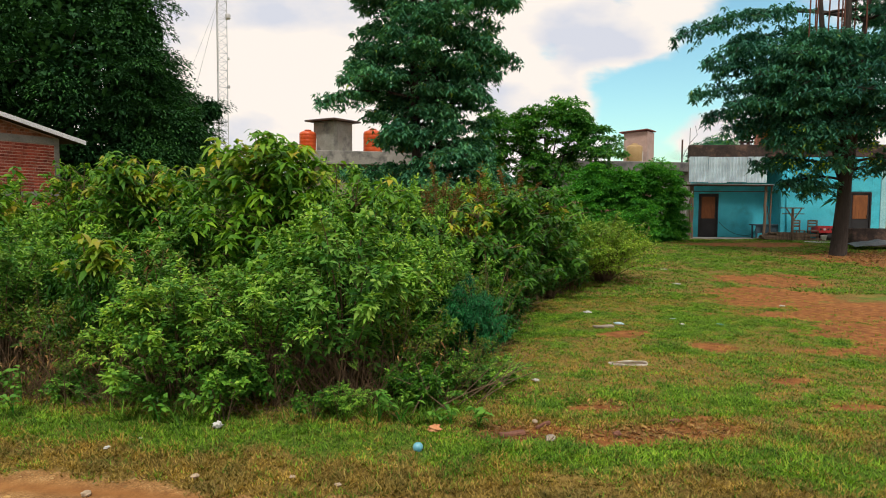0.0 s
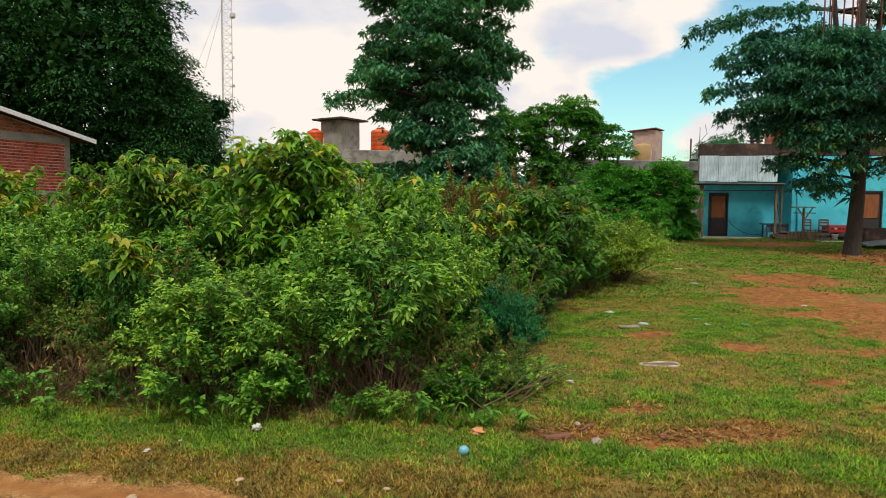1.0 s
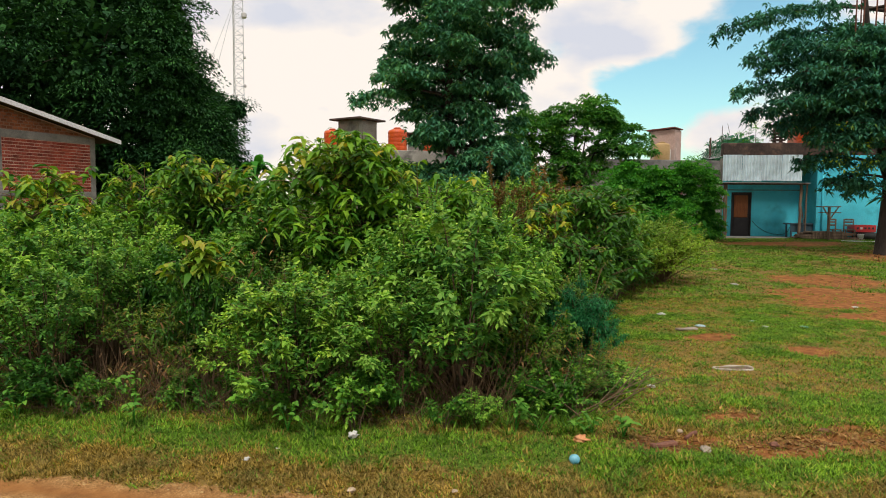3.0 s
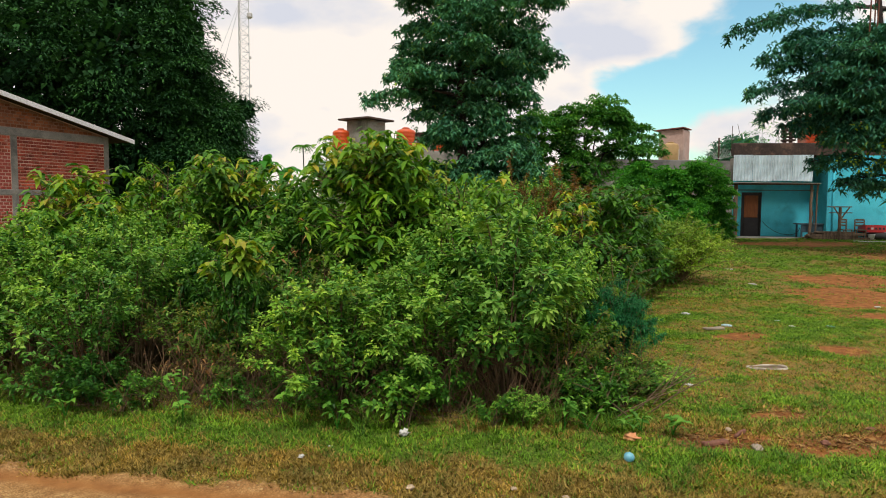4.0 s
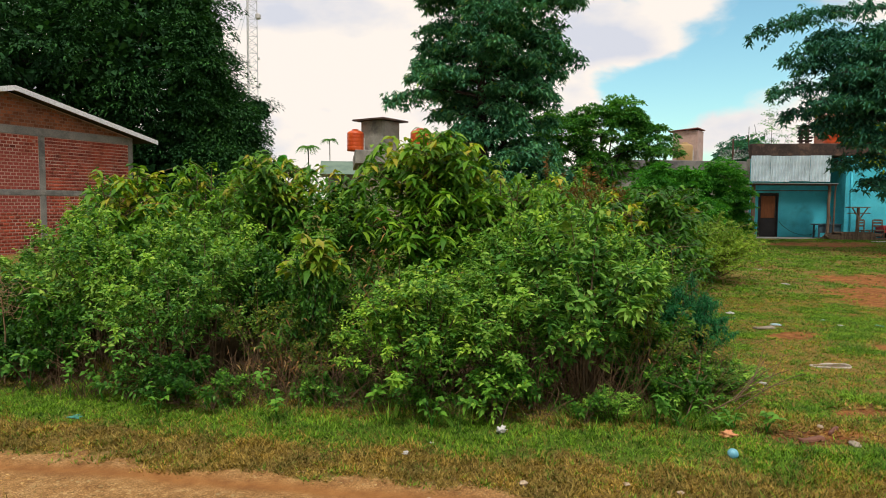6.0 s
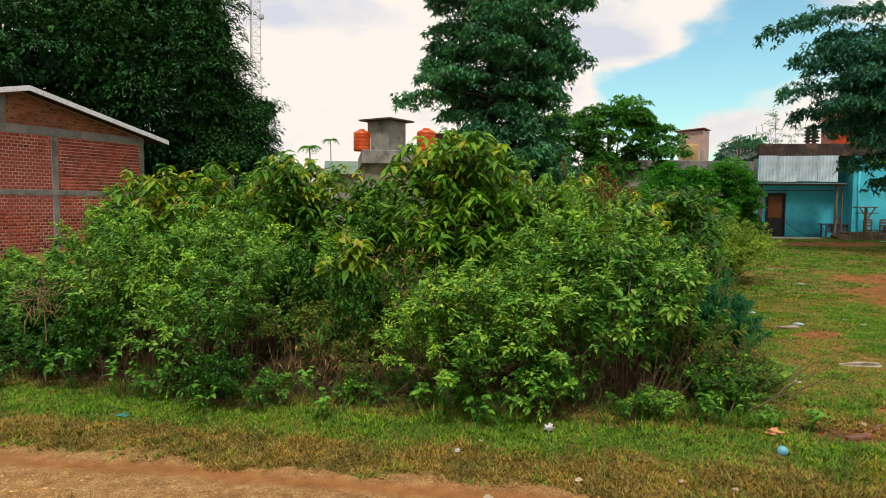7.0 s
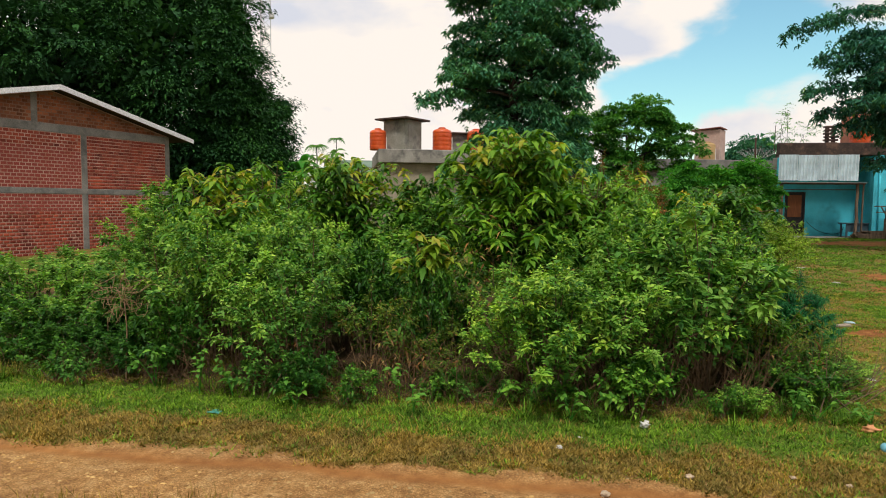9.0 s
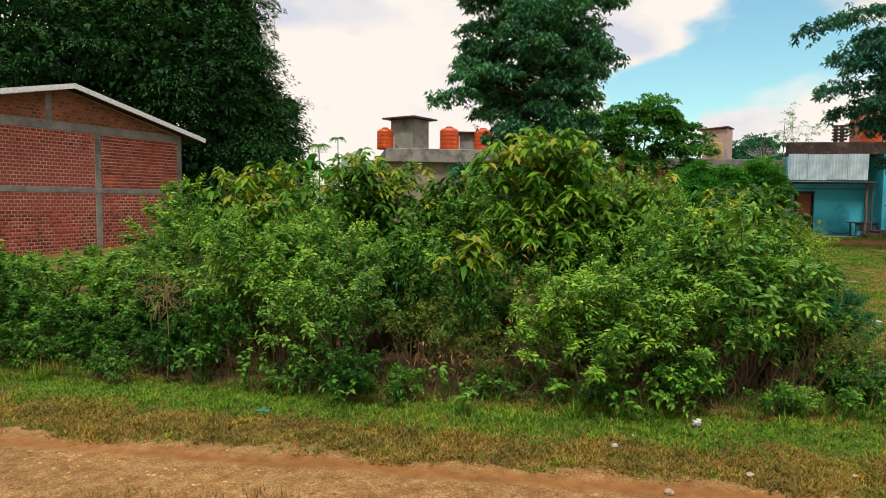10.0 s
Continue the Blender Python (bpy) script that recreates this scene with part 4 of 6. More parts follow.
block("roof_slab", (-1.2, 1.2, -1.2, 1.2, 1.784, 1.88), M_DARKSLAB, wt, "thin dark roof slab", 0.01)
block("window_slot", (-0.5, -0.15, -0.842, -0.825, 0.5, 1.5), M_PALE_CONCRETE, wt, "", 0.004)
tank((-1.55, 41.2, 5.165), 0.50, 1.30, "orange plastic water tank beside the stair tower")
tank((2.35, 41.2, 5.165), 0.58, 1.45, "orange plastic water tank on the concrete parapet")
tank((4.55, 41.6, 5.165), 0.58, 1.45, "orange plastic water tank half hidden by the tree")
pale = thing("pale_shed", (0, 0, 0), 0, "small pale plastered block on the roof between water tanks", "shed")
block("shed_shell", (3.05, 4.2, 41.8, 43.0, 5.165, 6.3), M_PALE_CONCRETE, pale, "", 0.02)
block("shed_roof", (2.7, 4.4, 41.5, 43.2, 6.304, 6.38), M_DARKSLAB, pale, "", 0.01)

# ---- roof hut and low concrete building ----
M_PINK = surface("faded_pink_plaster", (0.50, 0.34, 0.29), (0.62, 0.46, 0.40), 1.2, 0.9, 0.2, 25.0, stain=(0.35, 0.28, 0.25), stain_scale=1.0)
M_TAN = surface("tan_plastic", (0.46, 0.30, 0.12), (0.56, 0.38, 0.17), 1.5, 0.6, 0.1)
M_REDROOF = surface("dark_red_sheet", (0.16, 0.045, 0.035), (0.24, 0.07, 0.055), 1.5, 0.7, 0.2)
flat = thing("flat_roofed_building", (0, 0, 0), 0, "low concrete building with a stained parapet beside the blue house", "building")
block("wall_block", (13.0, 22.4, 36.9, 44, 0.4, 4.05), M_PALE_CONCRETE, flat, "", 0.02)
block("parapet", (12.8, 22.7, 36.6, 44.2, 4.054, 4.62), M_CONCRETE, flat, "stained concrete parapet", 0.03)
hut = thing("roof_hut", (18.35, 38.45, 4.624), -44, "narrow pink plastered rooftop hut with dark red sheet roof", "hut")
block("hut_shell", (-0.72, 0.72, -0.66, 0.66, 0.0, 1.86), M_PINK, hut, "faded pink plaster walls", 0.015)
block("hut_roof", (-0.86, 0.9, -0.82, 0.8, 1.875, 1.94), M_REDROOF, hut, "dark red sheet roof", 0.01, pose(0, 0, 0, 0, -3.5, 0))
tan = tank((17.6, 37.45, 4.624), 0.46, 1.1, "tan plastic water tank against the roof hut", M_TAN, 0)

M_MESH = surface("wire_mesh", (0.55, 0.55, 0.56), (0.70, 0.70, 0.71), 3.0, 0.5, 0.0)
dish = thing("satellite_dish", (20.4, 37.0, 4.624), 0, "wire mesh satellite dish on a steel pole", "satellite dish")
bm = bmesh.new()
lathe(bm, [(0.05, 0), (0.05, 1.35)], 8)
part("pole", bm, M_IRON, dish)
bm = bmesh.new()
rings = []
for k in range(12):
    r = 0.95 * k / 11 + 0.02
    rings.append([bm.verts.new((r * math.cos(a), r * math.sin(a), 0.32 * (r / 0.95) ** 2)) for a in [2 * math.pi * i / 32 for i in range(32)]])
for a, b in zip(rings, rings[1:]):
    for i in range(32):
        bm.faces.new((a[i], a[(i + 1) % 32], b[(i + 1) % 32], b[i]))
bmesh.ops.wireframe(bm, faces=bm.faces[:], thickness=0.013, use_replace=True)
d_ob = part("mesh_reflector", bm, M_MESH, dish, "grey wire mesh reflector")
d_ob.matrix_basis = pose(0.02, -0.1, 0.16, 14, -8, 0) @ Matrix.Diagonal((1.12, 1.12, 1.1, 1))
tubes("feed_arm", [(np.array([[0.02, -0.1, 0.35], [0.2, -0.1, 0.75], [0.32, -0.1, 0.85]]), np.array([0.015, 0.015, 0.03]))], M_IRON, dish)
aer = thing("roof_aerial", (HX, HY, 4.60), HROT, "thin roof aerial pole with a bent arm", "aerial")
tubes("aerial_pole", [(np.array([[-3.1, 2.0, 0], [-3.1, 2.0, 1.35]]), np.array([0.02, 0.015])), (np.array([[-3.1, 2.0, 0.6], [-2.75, 2.0, 1.0], [-2.85, 2.0, 1.45]]), np.array([0.015, 0.012, 0.012]))], M_IRON, aer)

# ---- lattice mast far behind ----
M_MAST = surface("galvanised_steel", (0.52, 0.52, 0.52), (0.66, 0.66, 0.66), 1.0, 0.5, 0.05, metal=0.2)
mast = thing("lattice_mast", (-11.85, 75.0, 0.0), 15, "tall thin galvanised lattice radio mast with guy wires", "radio mast")
legs, braces = [], []
MH = 34.0
for k in range(3):
    a = 2 * math.pi * k / 3
    legs.append((np.array([[0.66 * math.cos(a), 0.66 * math.sin(a), 0], [0.64 * math.cos(a), 0.64 * math.sin(a), MH]]), np.array([0.05, 0.042])))
for i in range(38):
    z0, z1 = i * 0.9, i * 0.9 + 0.9
    for k in range(3):
        a, b = 2 * math.pi * k / 3, 2 * math.pi * (k + 1) / 3
        q0, q1 = np.array([0.65 * math.cos(a), 0.65 * math.sin(a), z0]), np.array([0.65 * math.cos(b), 0.65 * math.sin(b), z1 if i % 2 else z1])
        braces.append((np.stack([q0, q1]), np.array([0.028, 0.028])))
        braces.append((np.stack([np.array([q0[0], q0[1], z1]), q1]), np.array([0.022, 0.022])))
for lg in legs:
    tubes("mast_leg", [lg], M_MAST, mast, sides=5)
tubes("bracing", braces, M_MAST, mast, sides=3)
for z, s in ((21.9, 0.30), (14.5, 0.16), (17.5, 0.14)):
    bm = bmesh.new()
    lathe(bm, [(s * 0.6, -s), (s, -s * 0.6), (s, s * 0.6), (s * 0.6, s)], 10, (0.75, 0, z))
    part("antenna", bm, M_MAST, mast, "small round antenna")
for dx, dy in ((-9, -4), (-6, 8)):
    tubes("guy_wire", [(np.array([[0.0, 0, 24.0], [dx, dy, 0.2]]), np.array([0.022, 0.022]))], M_MAST, mast, sides=3)


# ---- trees ----
M_RUST = surface("rust_brown_bark", (0.10, 0.035, 0.022), (0.18, 0.07, 0.04), 3.0, 0.9, 0.3)


def tall_profile(z):
    return float(np.interp(z, [0.7, 2.5, 4.2, 5.2, 6.0, 6.8, 8.2, 10.2, 13.5, 17.0], [2.9, 3.1, 2.7, 2.1, 2.4, 2.9, 3.45, 3.2, 2.3, 0.7]))


tall = tiered_tree("tall_tree", 11, [(0, 0, 0.1, 0.0, 1.0), (0.95, 0.35, 0.3, 0.2, 0.85)], 16.5, tall_profile, 1.0, 15, 10, 0.215, M_TREE, "tall dark green tree with drooping layered boughs", 0.25, 0.7, 0.62, 0.17, extra=[(6.5, 3.2, 4.0), (6.3, 2.95, 3.6), (7.1, 3.3, 3.4), (6.9, 2.7, 3.3), (7.8, 0.0, 3.7), (8.5, 0.1, 3.7), (8.4, 3.1, 3.5), (3.2, 0.2, 3.4), (2.6, -0.3, 3.4), (2.8, 3.4, 3.2), (3.4, 3.0, 2.9), (1.6, -1.2, 2.6), (2.2, -1.7, 2.8), (3.0, -1.4, 2.7), (2.6, -0.8, 3.0), (1.8, -2.2, 2.8), (3.6, -1.8, 2.4), (4.2, -1.2, 2.2), (1.2, 3.7, 3.0), (1.3, -0.4, 3.2), (4.4, -2.2, 2.4), (2.9, -2.5, 2.7), (3.7, -0.9, 2.6)], vary=0.78)
tall.matrix_basis = pose(3.3, 27.8, 0.35)


def right_profile(z):
    return float(np.interp(z, [2.4, 4.0, 6.0, 7.4, 8.2, 13.0], [2.0, 2.8, 3.2, 2.7, 1.8, 1.0]))


M_YOUNGTREE = leafy("young_tree_leaf", [(0.0, (0.12, 0.27, 0.03)), (1.0, (0.30, 0.44, 0.05))])
WEST = math.radians(180)
right = tiered_tree("shade_tree", 23, [(0, 0, 0.2, 0.3, 1.0), (0.25, 0.15, 1.6, 0.6, 0.8), (-0.1, 0.2, -0.8, 0.8, 0.8)], 13.0, right_profile, 4.4, 6, 9, 0.175, M_TREE, "dark green shade tree with a thick trunk beside the house", 0.27, 0.8, 0.6, 0.145,
                    extra=[(9.25, WEST - 0.30, 6.7), (8.2, WEST - 0.27, 4.6), (7.7, WEST - 0.3, 4.8), (7.2, WEST - 0.3, 4.5), (6.2, WEST - 0.3, 4.8), (5.5, WEST - 0.38, 4.3), (4.7, WEST - 0.22, 3.7), (3.3, WEST + 0.6, 1.9), (4.0, WEST + 0.3, 3.0), (3.3, 0.1, 2.6), (3.6, -0.5, 2.8), (3.5, WEST - 0.2, 3.0), (2.9, WEST - 0.05, 2.3), (2.5, WEST - 0.1, 1.7), (9.0, -0.2, 3.0), (9.6, 0.3, 3.2), (8.8, -0.7, 2.6), (10.2, 0.0, 3.0), (8.9, 0.4, 3.2), (9.4, -0.4, 3.4), (10.6, -0.3, 2.8), (11.2, 0.2, 2.6), (7.0, WEST + 0.05, 4.4), (6.5, WEST + 0.2, 4.2), (6.0, WEST, 3.7), (5.7, WEST + 0.4, 3.3), (5.0, WEST - 0.3, 3.7), (5.5, WEST + 0.75, 2.9), (4.8, WEST + 0.5, 3.0), (5.3, WEST + 0.2, 4.5), (6.2, WEST + 0.5, 3.2), (7.2, WEST + 0.6, 2.8), (4.3, WEST + 0.1, 3.2)], fork=2.9, top=8.0)
right.matrix_basis = pose(17.95, 21.3, 0.33)
rr = np.random.default_rng(9)
ep = leaf_arrays(np.repeat(np.array([[-0.2, -0.1, 2.0]]), 9, 0) + rr.normal(0, 0.08, (9, 3)), np.stack([rr.uniform(-1.2, -0.4, 9), rr.uniform(-0.6, 0.4, 9), rr.uniform(-0.4, 0.9, 9)], 1), 0.55, 0.12, 0.3, rr)
sp = []
for i in range(16):
    c = np.array([rr.uniform(-3.4, 0.4), rr.uniform(-1.6, -0.4), rr.uniform(2.6, 4.8)])
    k = 14
    sp.append(leaf_arrays(c + rr.normal(0, 0.14, (k, 3)) * np.array([1.3, 1, 0.6]), rr.normal(0, 1, (k, 3)) + np.array([0, 0, 0.3]), rr.uniform(0.10, 0.16, k), 0.075, 0.4, rr, fine=False))
tagged(linked("young_sprigs", tri_mesh("young_sprigs", *join(sp)), M_YOUNGTREE, right), "light yellow-green sprigs of new leaves", kind="stuff")
linked("trunk_epiphyte", tri_mesh("trunk_epiphyte", *ep), M_TREE, right, "dark strap-leaved plant growing on the trunk")
for i in range(11):
    x, y, top = -1.85 + 0.24 * i + rr.uniform(-0.07, 0.07), rr.uniform(-0.8, 0.6), rr.uniform(10.6, 11.6)
    low = rr.uniform(7.0, 7.7)
    tubes("hanging_stem", [(np.array([[x, y, low], [x + rr.normal(0, 0.03), y, (low + top) / 2], [x + rr.normal(0, 0.05), y, top]]), np.array([0.024, 0.027, 0.03]))], M_RUST, right, "straight rust-brown bare stem", 6)

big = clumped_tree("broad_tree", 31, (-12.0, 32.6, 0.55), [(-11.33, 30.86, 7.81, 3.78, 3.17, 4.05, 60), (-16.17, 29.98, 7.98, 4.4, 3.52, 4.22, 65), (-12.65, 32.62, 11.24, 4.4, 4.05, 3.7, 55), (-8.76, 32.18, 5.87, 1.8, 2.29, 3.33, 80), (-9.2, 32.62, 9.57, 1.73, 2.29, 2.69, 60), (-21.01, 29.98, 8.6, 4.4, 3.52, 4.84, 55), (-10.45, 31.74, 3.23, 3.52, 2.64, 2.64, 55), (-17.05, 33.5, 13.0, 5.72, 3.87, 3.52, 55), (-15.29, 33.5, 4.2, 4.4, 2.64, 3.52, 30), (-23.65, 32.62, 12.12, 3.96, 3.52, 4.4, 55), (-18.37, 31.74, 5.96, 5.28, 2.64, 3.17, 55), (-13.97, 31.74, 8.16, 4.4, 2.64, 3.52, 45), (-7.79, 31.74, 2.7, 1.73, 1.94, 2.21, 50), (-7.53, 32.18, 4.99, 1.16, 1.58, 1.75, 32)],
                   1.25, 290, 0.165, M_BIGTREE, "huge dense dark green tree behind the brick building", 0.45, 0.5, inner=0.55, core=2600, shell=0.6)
back = clumped_tree("dark_tree", 33, (-9.6, 42.0, 0.3), [(-8.6, 42.0, 6.4, 1.9, 1.8, 2.6, 50), (-9.3, 42.0, 3.4, 2.4, 1.8, 2.6, 55), (-10.6, 42.4, 8.6, 2.2, 2.0, 2.4, 50), (-7.6, 42.0, 3.6, 1.5, 1.5, 2.2, 30), (-7.4, 42.2, 7.6, 0.7, 0.7, 0.5, 5)],
                    1.0, 200, 0.17, M_BIGTREE, "dense dark green tree behind the broad tree", 0.45, 0.5, inner=0.5, core=1500, shell=0.5)
mid = clumped_tree("round_tree", 37, (10.7, 33.3, 0.15), [(10.9, 33.3, 5.5, 2.5, 1.6, 1.5, 62), (8.5, 33.3, 5.1, 1.3, 1.1, 1.3, 26), (13.3, 33.0, 4.9, 1.5, 1.1, 1.5, 40), (10.3, 33.2, 3.9, 2.8, 1.4, 0.9, 42), (10.6, 33.2, 2.7, 2.6, 1.3, 0.9, 40), (11.6, 33.3, 6.75, 1.7, 1.1, 0.85, 36), (8.0, 33.4, 6.3, 0.6, 0.5, 0.5, 10), (9.6, 33.3, 6.1, 0.9, 0.8, 0.6, 14), (7.7, 33.5, 5.0, 1.1, 0.9, 1.3, 22), (12.4, 33.0, 6.1, 0.9, 0.8, 0.6, 12)],
                   0.5, 140, 0.175, M_ROUND, "round-crowned green tree in front of the flat-roofed building", 0.4, 0.58, core=60, inner=0.5, trunk_top=0.72)
far_a = clumped_tree("far_tree", 41, (54.0, 88, 0.4), [(54.8, 88, 9.8, 3.0, 2.8, 2.8, 50), (51.8, 88, 8.8, 2.3, 2.3, 2.4, 30)], 1.1, 120, 0.45, M_TREE, "rounded dark tree far behind the flat roofs", 0.4, core=300)
airy = clumped_tree("airy_tree", 43, (35.2, 55, 0.10), [(34.6, 55, 8.4, 1.3, 1.2, 1.5, 12), (36.9, 55, 8.3, 1.4, 1.2, 1.2, 12), (35.3, 55, 9.7, 0.9, 1.0, 1.2, 9)], 0.5, 24, 0.20, M_ROUND, "thin airy tree with sparse leaves far behind the house", 0.4)
for i, (x, y, h) in enumerate(((-5.2, 167.0, 17.0), (-8.3, 124.0, 11.6))):
    rng = np.random.default_rng(60 + i)
    palm = thing("palm_tree", (x, y, 0.5), 0, "tall thin palm far behind the thicket", "palm tree", "far palms")
    tubes("trunk", [(np.array([[0, 0, 0], [0.1, 0, h * 0.5], [0, 0, h]]), np.array([0.16, 0.12, 0.1]))], M_BARK, palm)
    ch = []
    for k in range(16):
        az = 2 * np.pi * k / 16 + rng.uniform(-0.2, 0.2)
        o = np.array([np.cos(az), np.sin(az), 0])
        pts = bezier(np.array([0, 0, h]), np.array([0, 0, h]) + o * 0.9 + np.array([0, 0, 0.8]), np.array([0, 0, h]) + o * 1.9 + np.array([0, 0, rng.uniform(-0.9, 0.3)]), 14)
        sd = np.array([-o[1], o[0], 0])
        for sg in (-1, 1):
            ch.append(leaf_arrays(pts[2:], np.repeat((sd * sg * 0.9 + o * 0.7)[None], 12, 0), np.full(12, 0.55), 0.1, 0.5, rng, fine=False))
    linked("palm_crown", tri_mesh("palm_crown", *join(ch)), M_ROUND, palm)

# ---- the thicket ----
LEAFY = "dense leafy roadside shrub with bright green pointed leaves"
KINDS = {
    "a": shrub(101, 1.55, 0.95, 24, 23, 4, 0.095, M_SHRUB, LEAFY, "shrubs of the thicket", low=0.20, wide=0.46, lit_tips=M_LITTIP),
    "b": shrub(102, 1.45, 1.05, 25, 21, 4, 0.080, M_SHRUB, LEAFY, "shrubs of the thicket", low=0.20, wide=0.5, lit_tips=M_LITTIP),
    "c": shrub(103, 1.65, 0.85, 21, 23, 4, 0.115, M_SHRUB, LEAFY, "shrubs of the thicket", low=0.20, wide=0.44, lit_tips=M_LITTIP),
    "d": shrub(104, 0.8, 0.75, 26, 12, 4, 0.08, M_SHRUB, "low leafy shrub at the edge of the thicket", "shrubs of the thicket", low=0.05, wide=0.5, lit_tips=M_LITTIP),
    "f": shrub(106, 0.95, 0.85, 26, 13, 4, 0.10, M_SHADESAP, "low dark green shrub under the young trees, hollow shade in its colour", "shrubs of the thicket", low=0.12, wide=0.5),
    "e": shrub(105, 1.5, 0.9, 16, 11, 3, 0.09, M_DULL, "leggy dull green shrub with some browned leaves", "shrubs of the thicket", low=0.15, wide=0.4),
}
BUSH = [
    ("b", -6.0, 17.2, 1.45, 1.6, 30), ("c", -7.7, 18.0, 1.4, 1.6, 80), ("a", -4.9, 17.8, 1.45, 1.5, 150),
    ("f", -3.05, 9.0, 1.35, 0.8, 55), ("e", -2.75, 8.3, 0.68, 0.8, 200), ("e", -3.05, 7.85, 0.58, 0.7, 20), ("e", -2.5, 7.75, 0.5, 0.62, 110), ("e", -3.3, 8.3, 0.7, 0.7, 300), ("f", -2.3, 8.7, 1.2, 0.8, 140), ("f", -3.6, 9.5, 1.4, 0.8, 240), ("e", -2.85, 7.45, 0.36, 0.55, 60),
    ("d", 1.5, 6.95, 0.45, 0.6, 15), ("e", 1.15, 6.6, 0.3, 0.5, 95), ("d", 1.85, 7.15, 0.4, 0.5, 185), ("e", 1.45, 7.2, 0.42, 0.5, 40),
    ("c", 0.2, 17.5, 1.7, 1.7, 0), ("a", 2.7, 17.6, 1.6, 1.6, 50), ("b", 1.4, 18.4, 1.8, 1.7, 100), ("a", 4.2, 18.6, 1.7, 1.5, 210),
    ("f", 2.75, 11.4, 1.0, 0.9, 0), ("f", 3.75, 12.7, 0.95, 0.9, 60), ("f", 4.6, 13.8, 1.0, 0.95, 130), ("f", 2.35, 10.2, 0.9, 0.8, 200), ("f", 5.5, 14.9, 0.9, 0.9, 20), ("f", 2.05, 9.3, 0.8, 0.7, 280),
    # kind, x, y, height factor, width factor, turn
    ("f", -3.95, 7.3, 0.5, 0.55, 12), ("f", -2.65, 8.05, 1.35, 0.6, 10), ("f", -0.95, 6.55, 0.55, 0.55, 170), ("d", 0.08, 6.3, 0.36, 0.42, 220), ("f", 0.85, 6.55, 0.5, 0.5, 300),
    ("f", -7.3, 9.45, 0.75, 0.8, 33), ("f", -8.3, 10.0, 0.8, 0.9, 140), ("f", -6.6, 9.0, 0.6, 0.65, 260), ("f", -9.3, 10.9, 0.8, 0.9, 60), ("f", -9.9, 11.9, 0.9, 1.0, 310),
    ("c", 0.15, 7.15, 1.12, 1.15, 0), ("b", 0.15, 8.15, 1.5, 0.95, 40), ("a", 0.75, 7.8, 1.12, 0.8, 200), ("b", -0.75, 7.1, 0.95, 1.0, 80), ("a", -0.35, 8.1, 1.12, 1.0, 130), ("e", 0.9, 7.3, 0.85, 0.8, 200),
    ("e", 0.65, 6.85, 0.6, 0.6, 75), ("a", -1.6, 7.0, 0.85, 0.95, 220), ("e", -1.7, 8.2, 0.9, 1.0, 300),
    ("b", -4.15, 7.85, 0.92, 0.95, 33), ("a", -3.95, 8.7, 1.0, 0.95, 66), ("b", -4.7, 8.7, 1.12, 1.0, 99),
    ("a", -5.2, 9.0, 1.15, 1.05, 144), ("b", -5.3, 10.0, 1.32, 0.95, 70), ("a", -4.5, 9.6, 1.14, 0.9, 250), ("e", -5.9, 9.6, 0.9, 1.0, 188), ("f", -7.9, 9.2, 0.5, 0.7, 33), ("f", -7.0, 9.0, 0.5, 0.6, 140), ("f", -6.15, 8.45, 0.55, 0.6, 260), ("f", -5.5, 8.4, 0.9, 0.75, 50),
    ("b", -6.6, 10.0, 0.8, 1.05, 210), ("a", -7.4, 10.8, 0.75, 1.0, 290), ("b", -8.4, 11.4, 0.8, 1.1, 310), ("f", -6.3, 9.2, 0.9, 0.8, 120), ("d", -7.5, 9.9, 0.95, 1.0, 170),
    ("f", -8.6, 10.3, 0.9, 1.0, 0), ("a", -9.4, 12.0, 0.75, 1.1, 55), ("b", -8.0, 12.8, 0.85, 1.1, 95), ("a", -6.8, 12.2, 0.95, 1.1, 111), ("c", -10.4, 13.0, 0.8, 1.2, 190),
    ("e", -2.4, 9.3, 0.88, 1.0, 10), ("b", -3.2, 10.0, 1.0, 1.1, 100), ("c", -0.9, 9.4, 0.9, 1.0, 250), ("b", 0.9, 9.4, 1.12, 1.0, 290), ("a", 1.7, 9.6, 0.95, 0.9, 170),
    ("c", 1.2, 12.7, 1.44, 1.1, 160), ("b", 1.75, 13.0, 1.55, 0.9, 40), ("b", -4.4, 11.2, 1.3, 1.1, 170), ("c", -2.4, 11.8, 1.25, 1.2, 220), ("a", 0.1, 11.2, 1.35, 1.2, 20), 
    ("c", 4.9, 14.6, 0.95, 1.1, 80), 
    ("e", 2.1, 8.9, 0.9, 0.8, 140), ("f", 2.7, 10.2, 0.85, 0.75, 30), ("b", -1.85, 7.3, 0.78, 0.8, 40), ("f", 0.85, 7.2, 0.9, 0.8, 310), ("e", -6.3, 9.6, 0.6, 0.8, 10),
    ("d", -1.4, 7.4, 0.9, 1.0, 160), ("f", 1.4, 8.2, 0.95, 0.8, 80), ("b", -5.9, 13.4, 1.2, 1.2, 310), ("a", -7.4, 14.6, 1.2, 1.2, 30), 
    ("c", -1.9, 15.0, 1.3, 1.4, 150), ("b", -4.0, 15.6, 1.35, 1.4, 10),
]
first_of = {}
for k, x, y, fh, fw, rz in BUSH:
    m = Matrix.Translation((x, y, zat(x, y) - 0.01)) @ pose(0, 0, 0, 0, 0, rz) @ Matrix.Diagonal((fw, fw, fh, 1))
    if k in first_of:
        copy_thing(KINDS[k], m)
    else:
        first_of[k] = m
for k, m in first_of.items():
    KINDS[k].matrix_basis = m

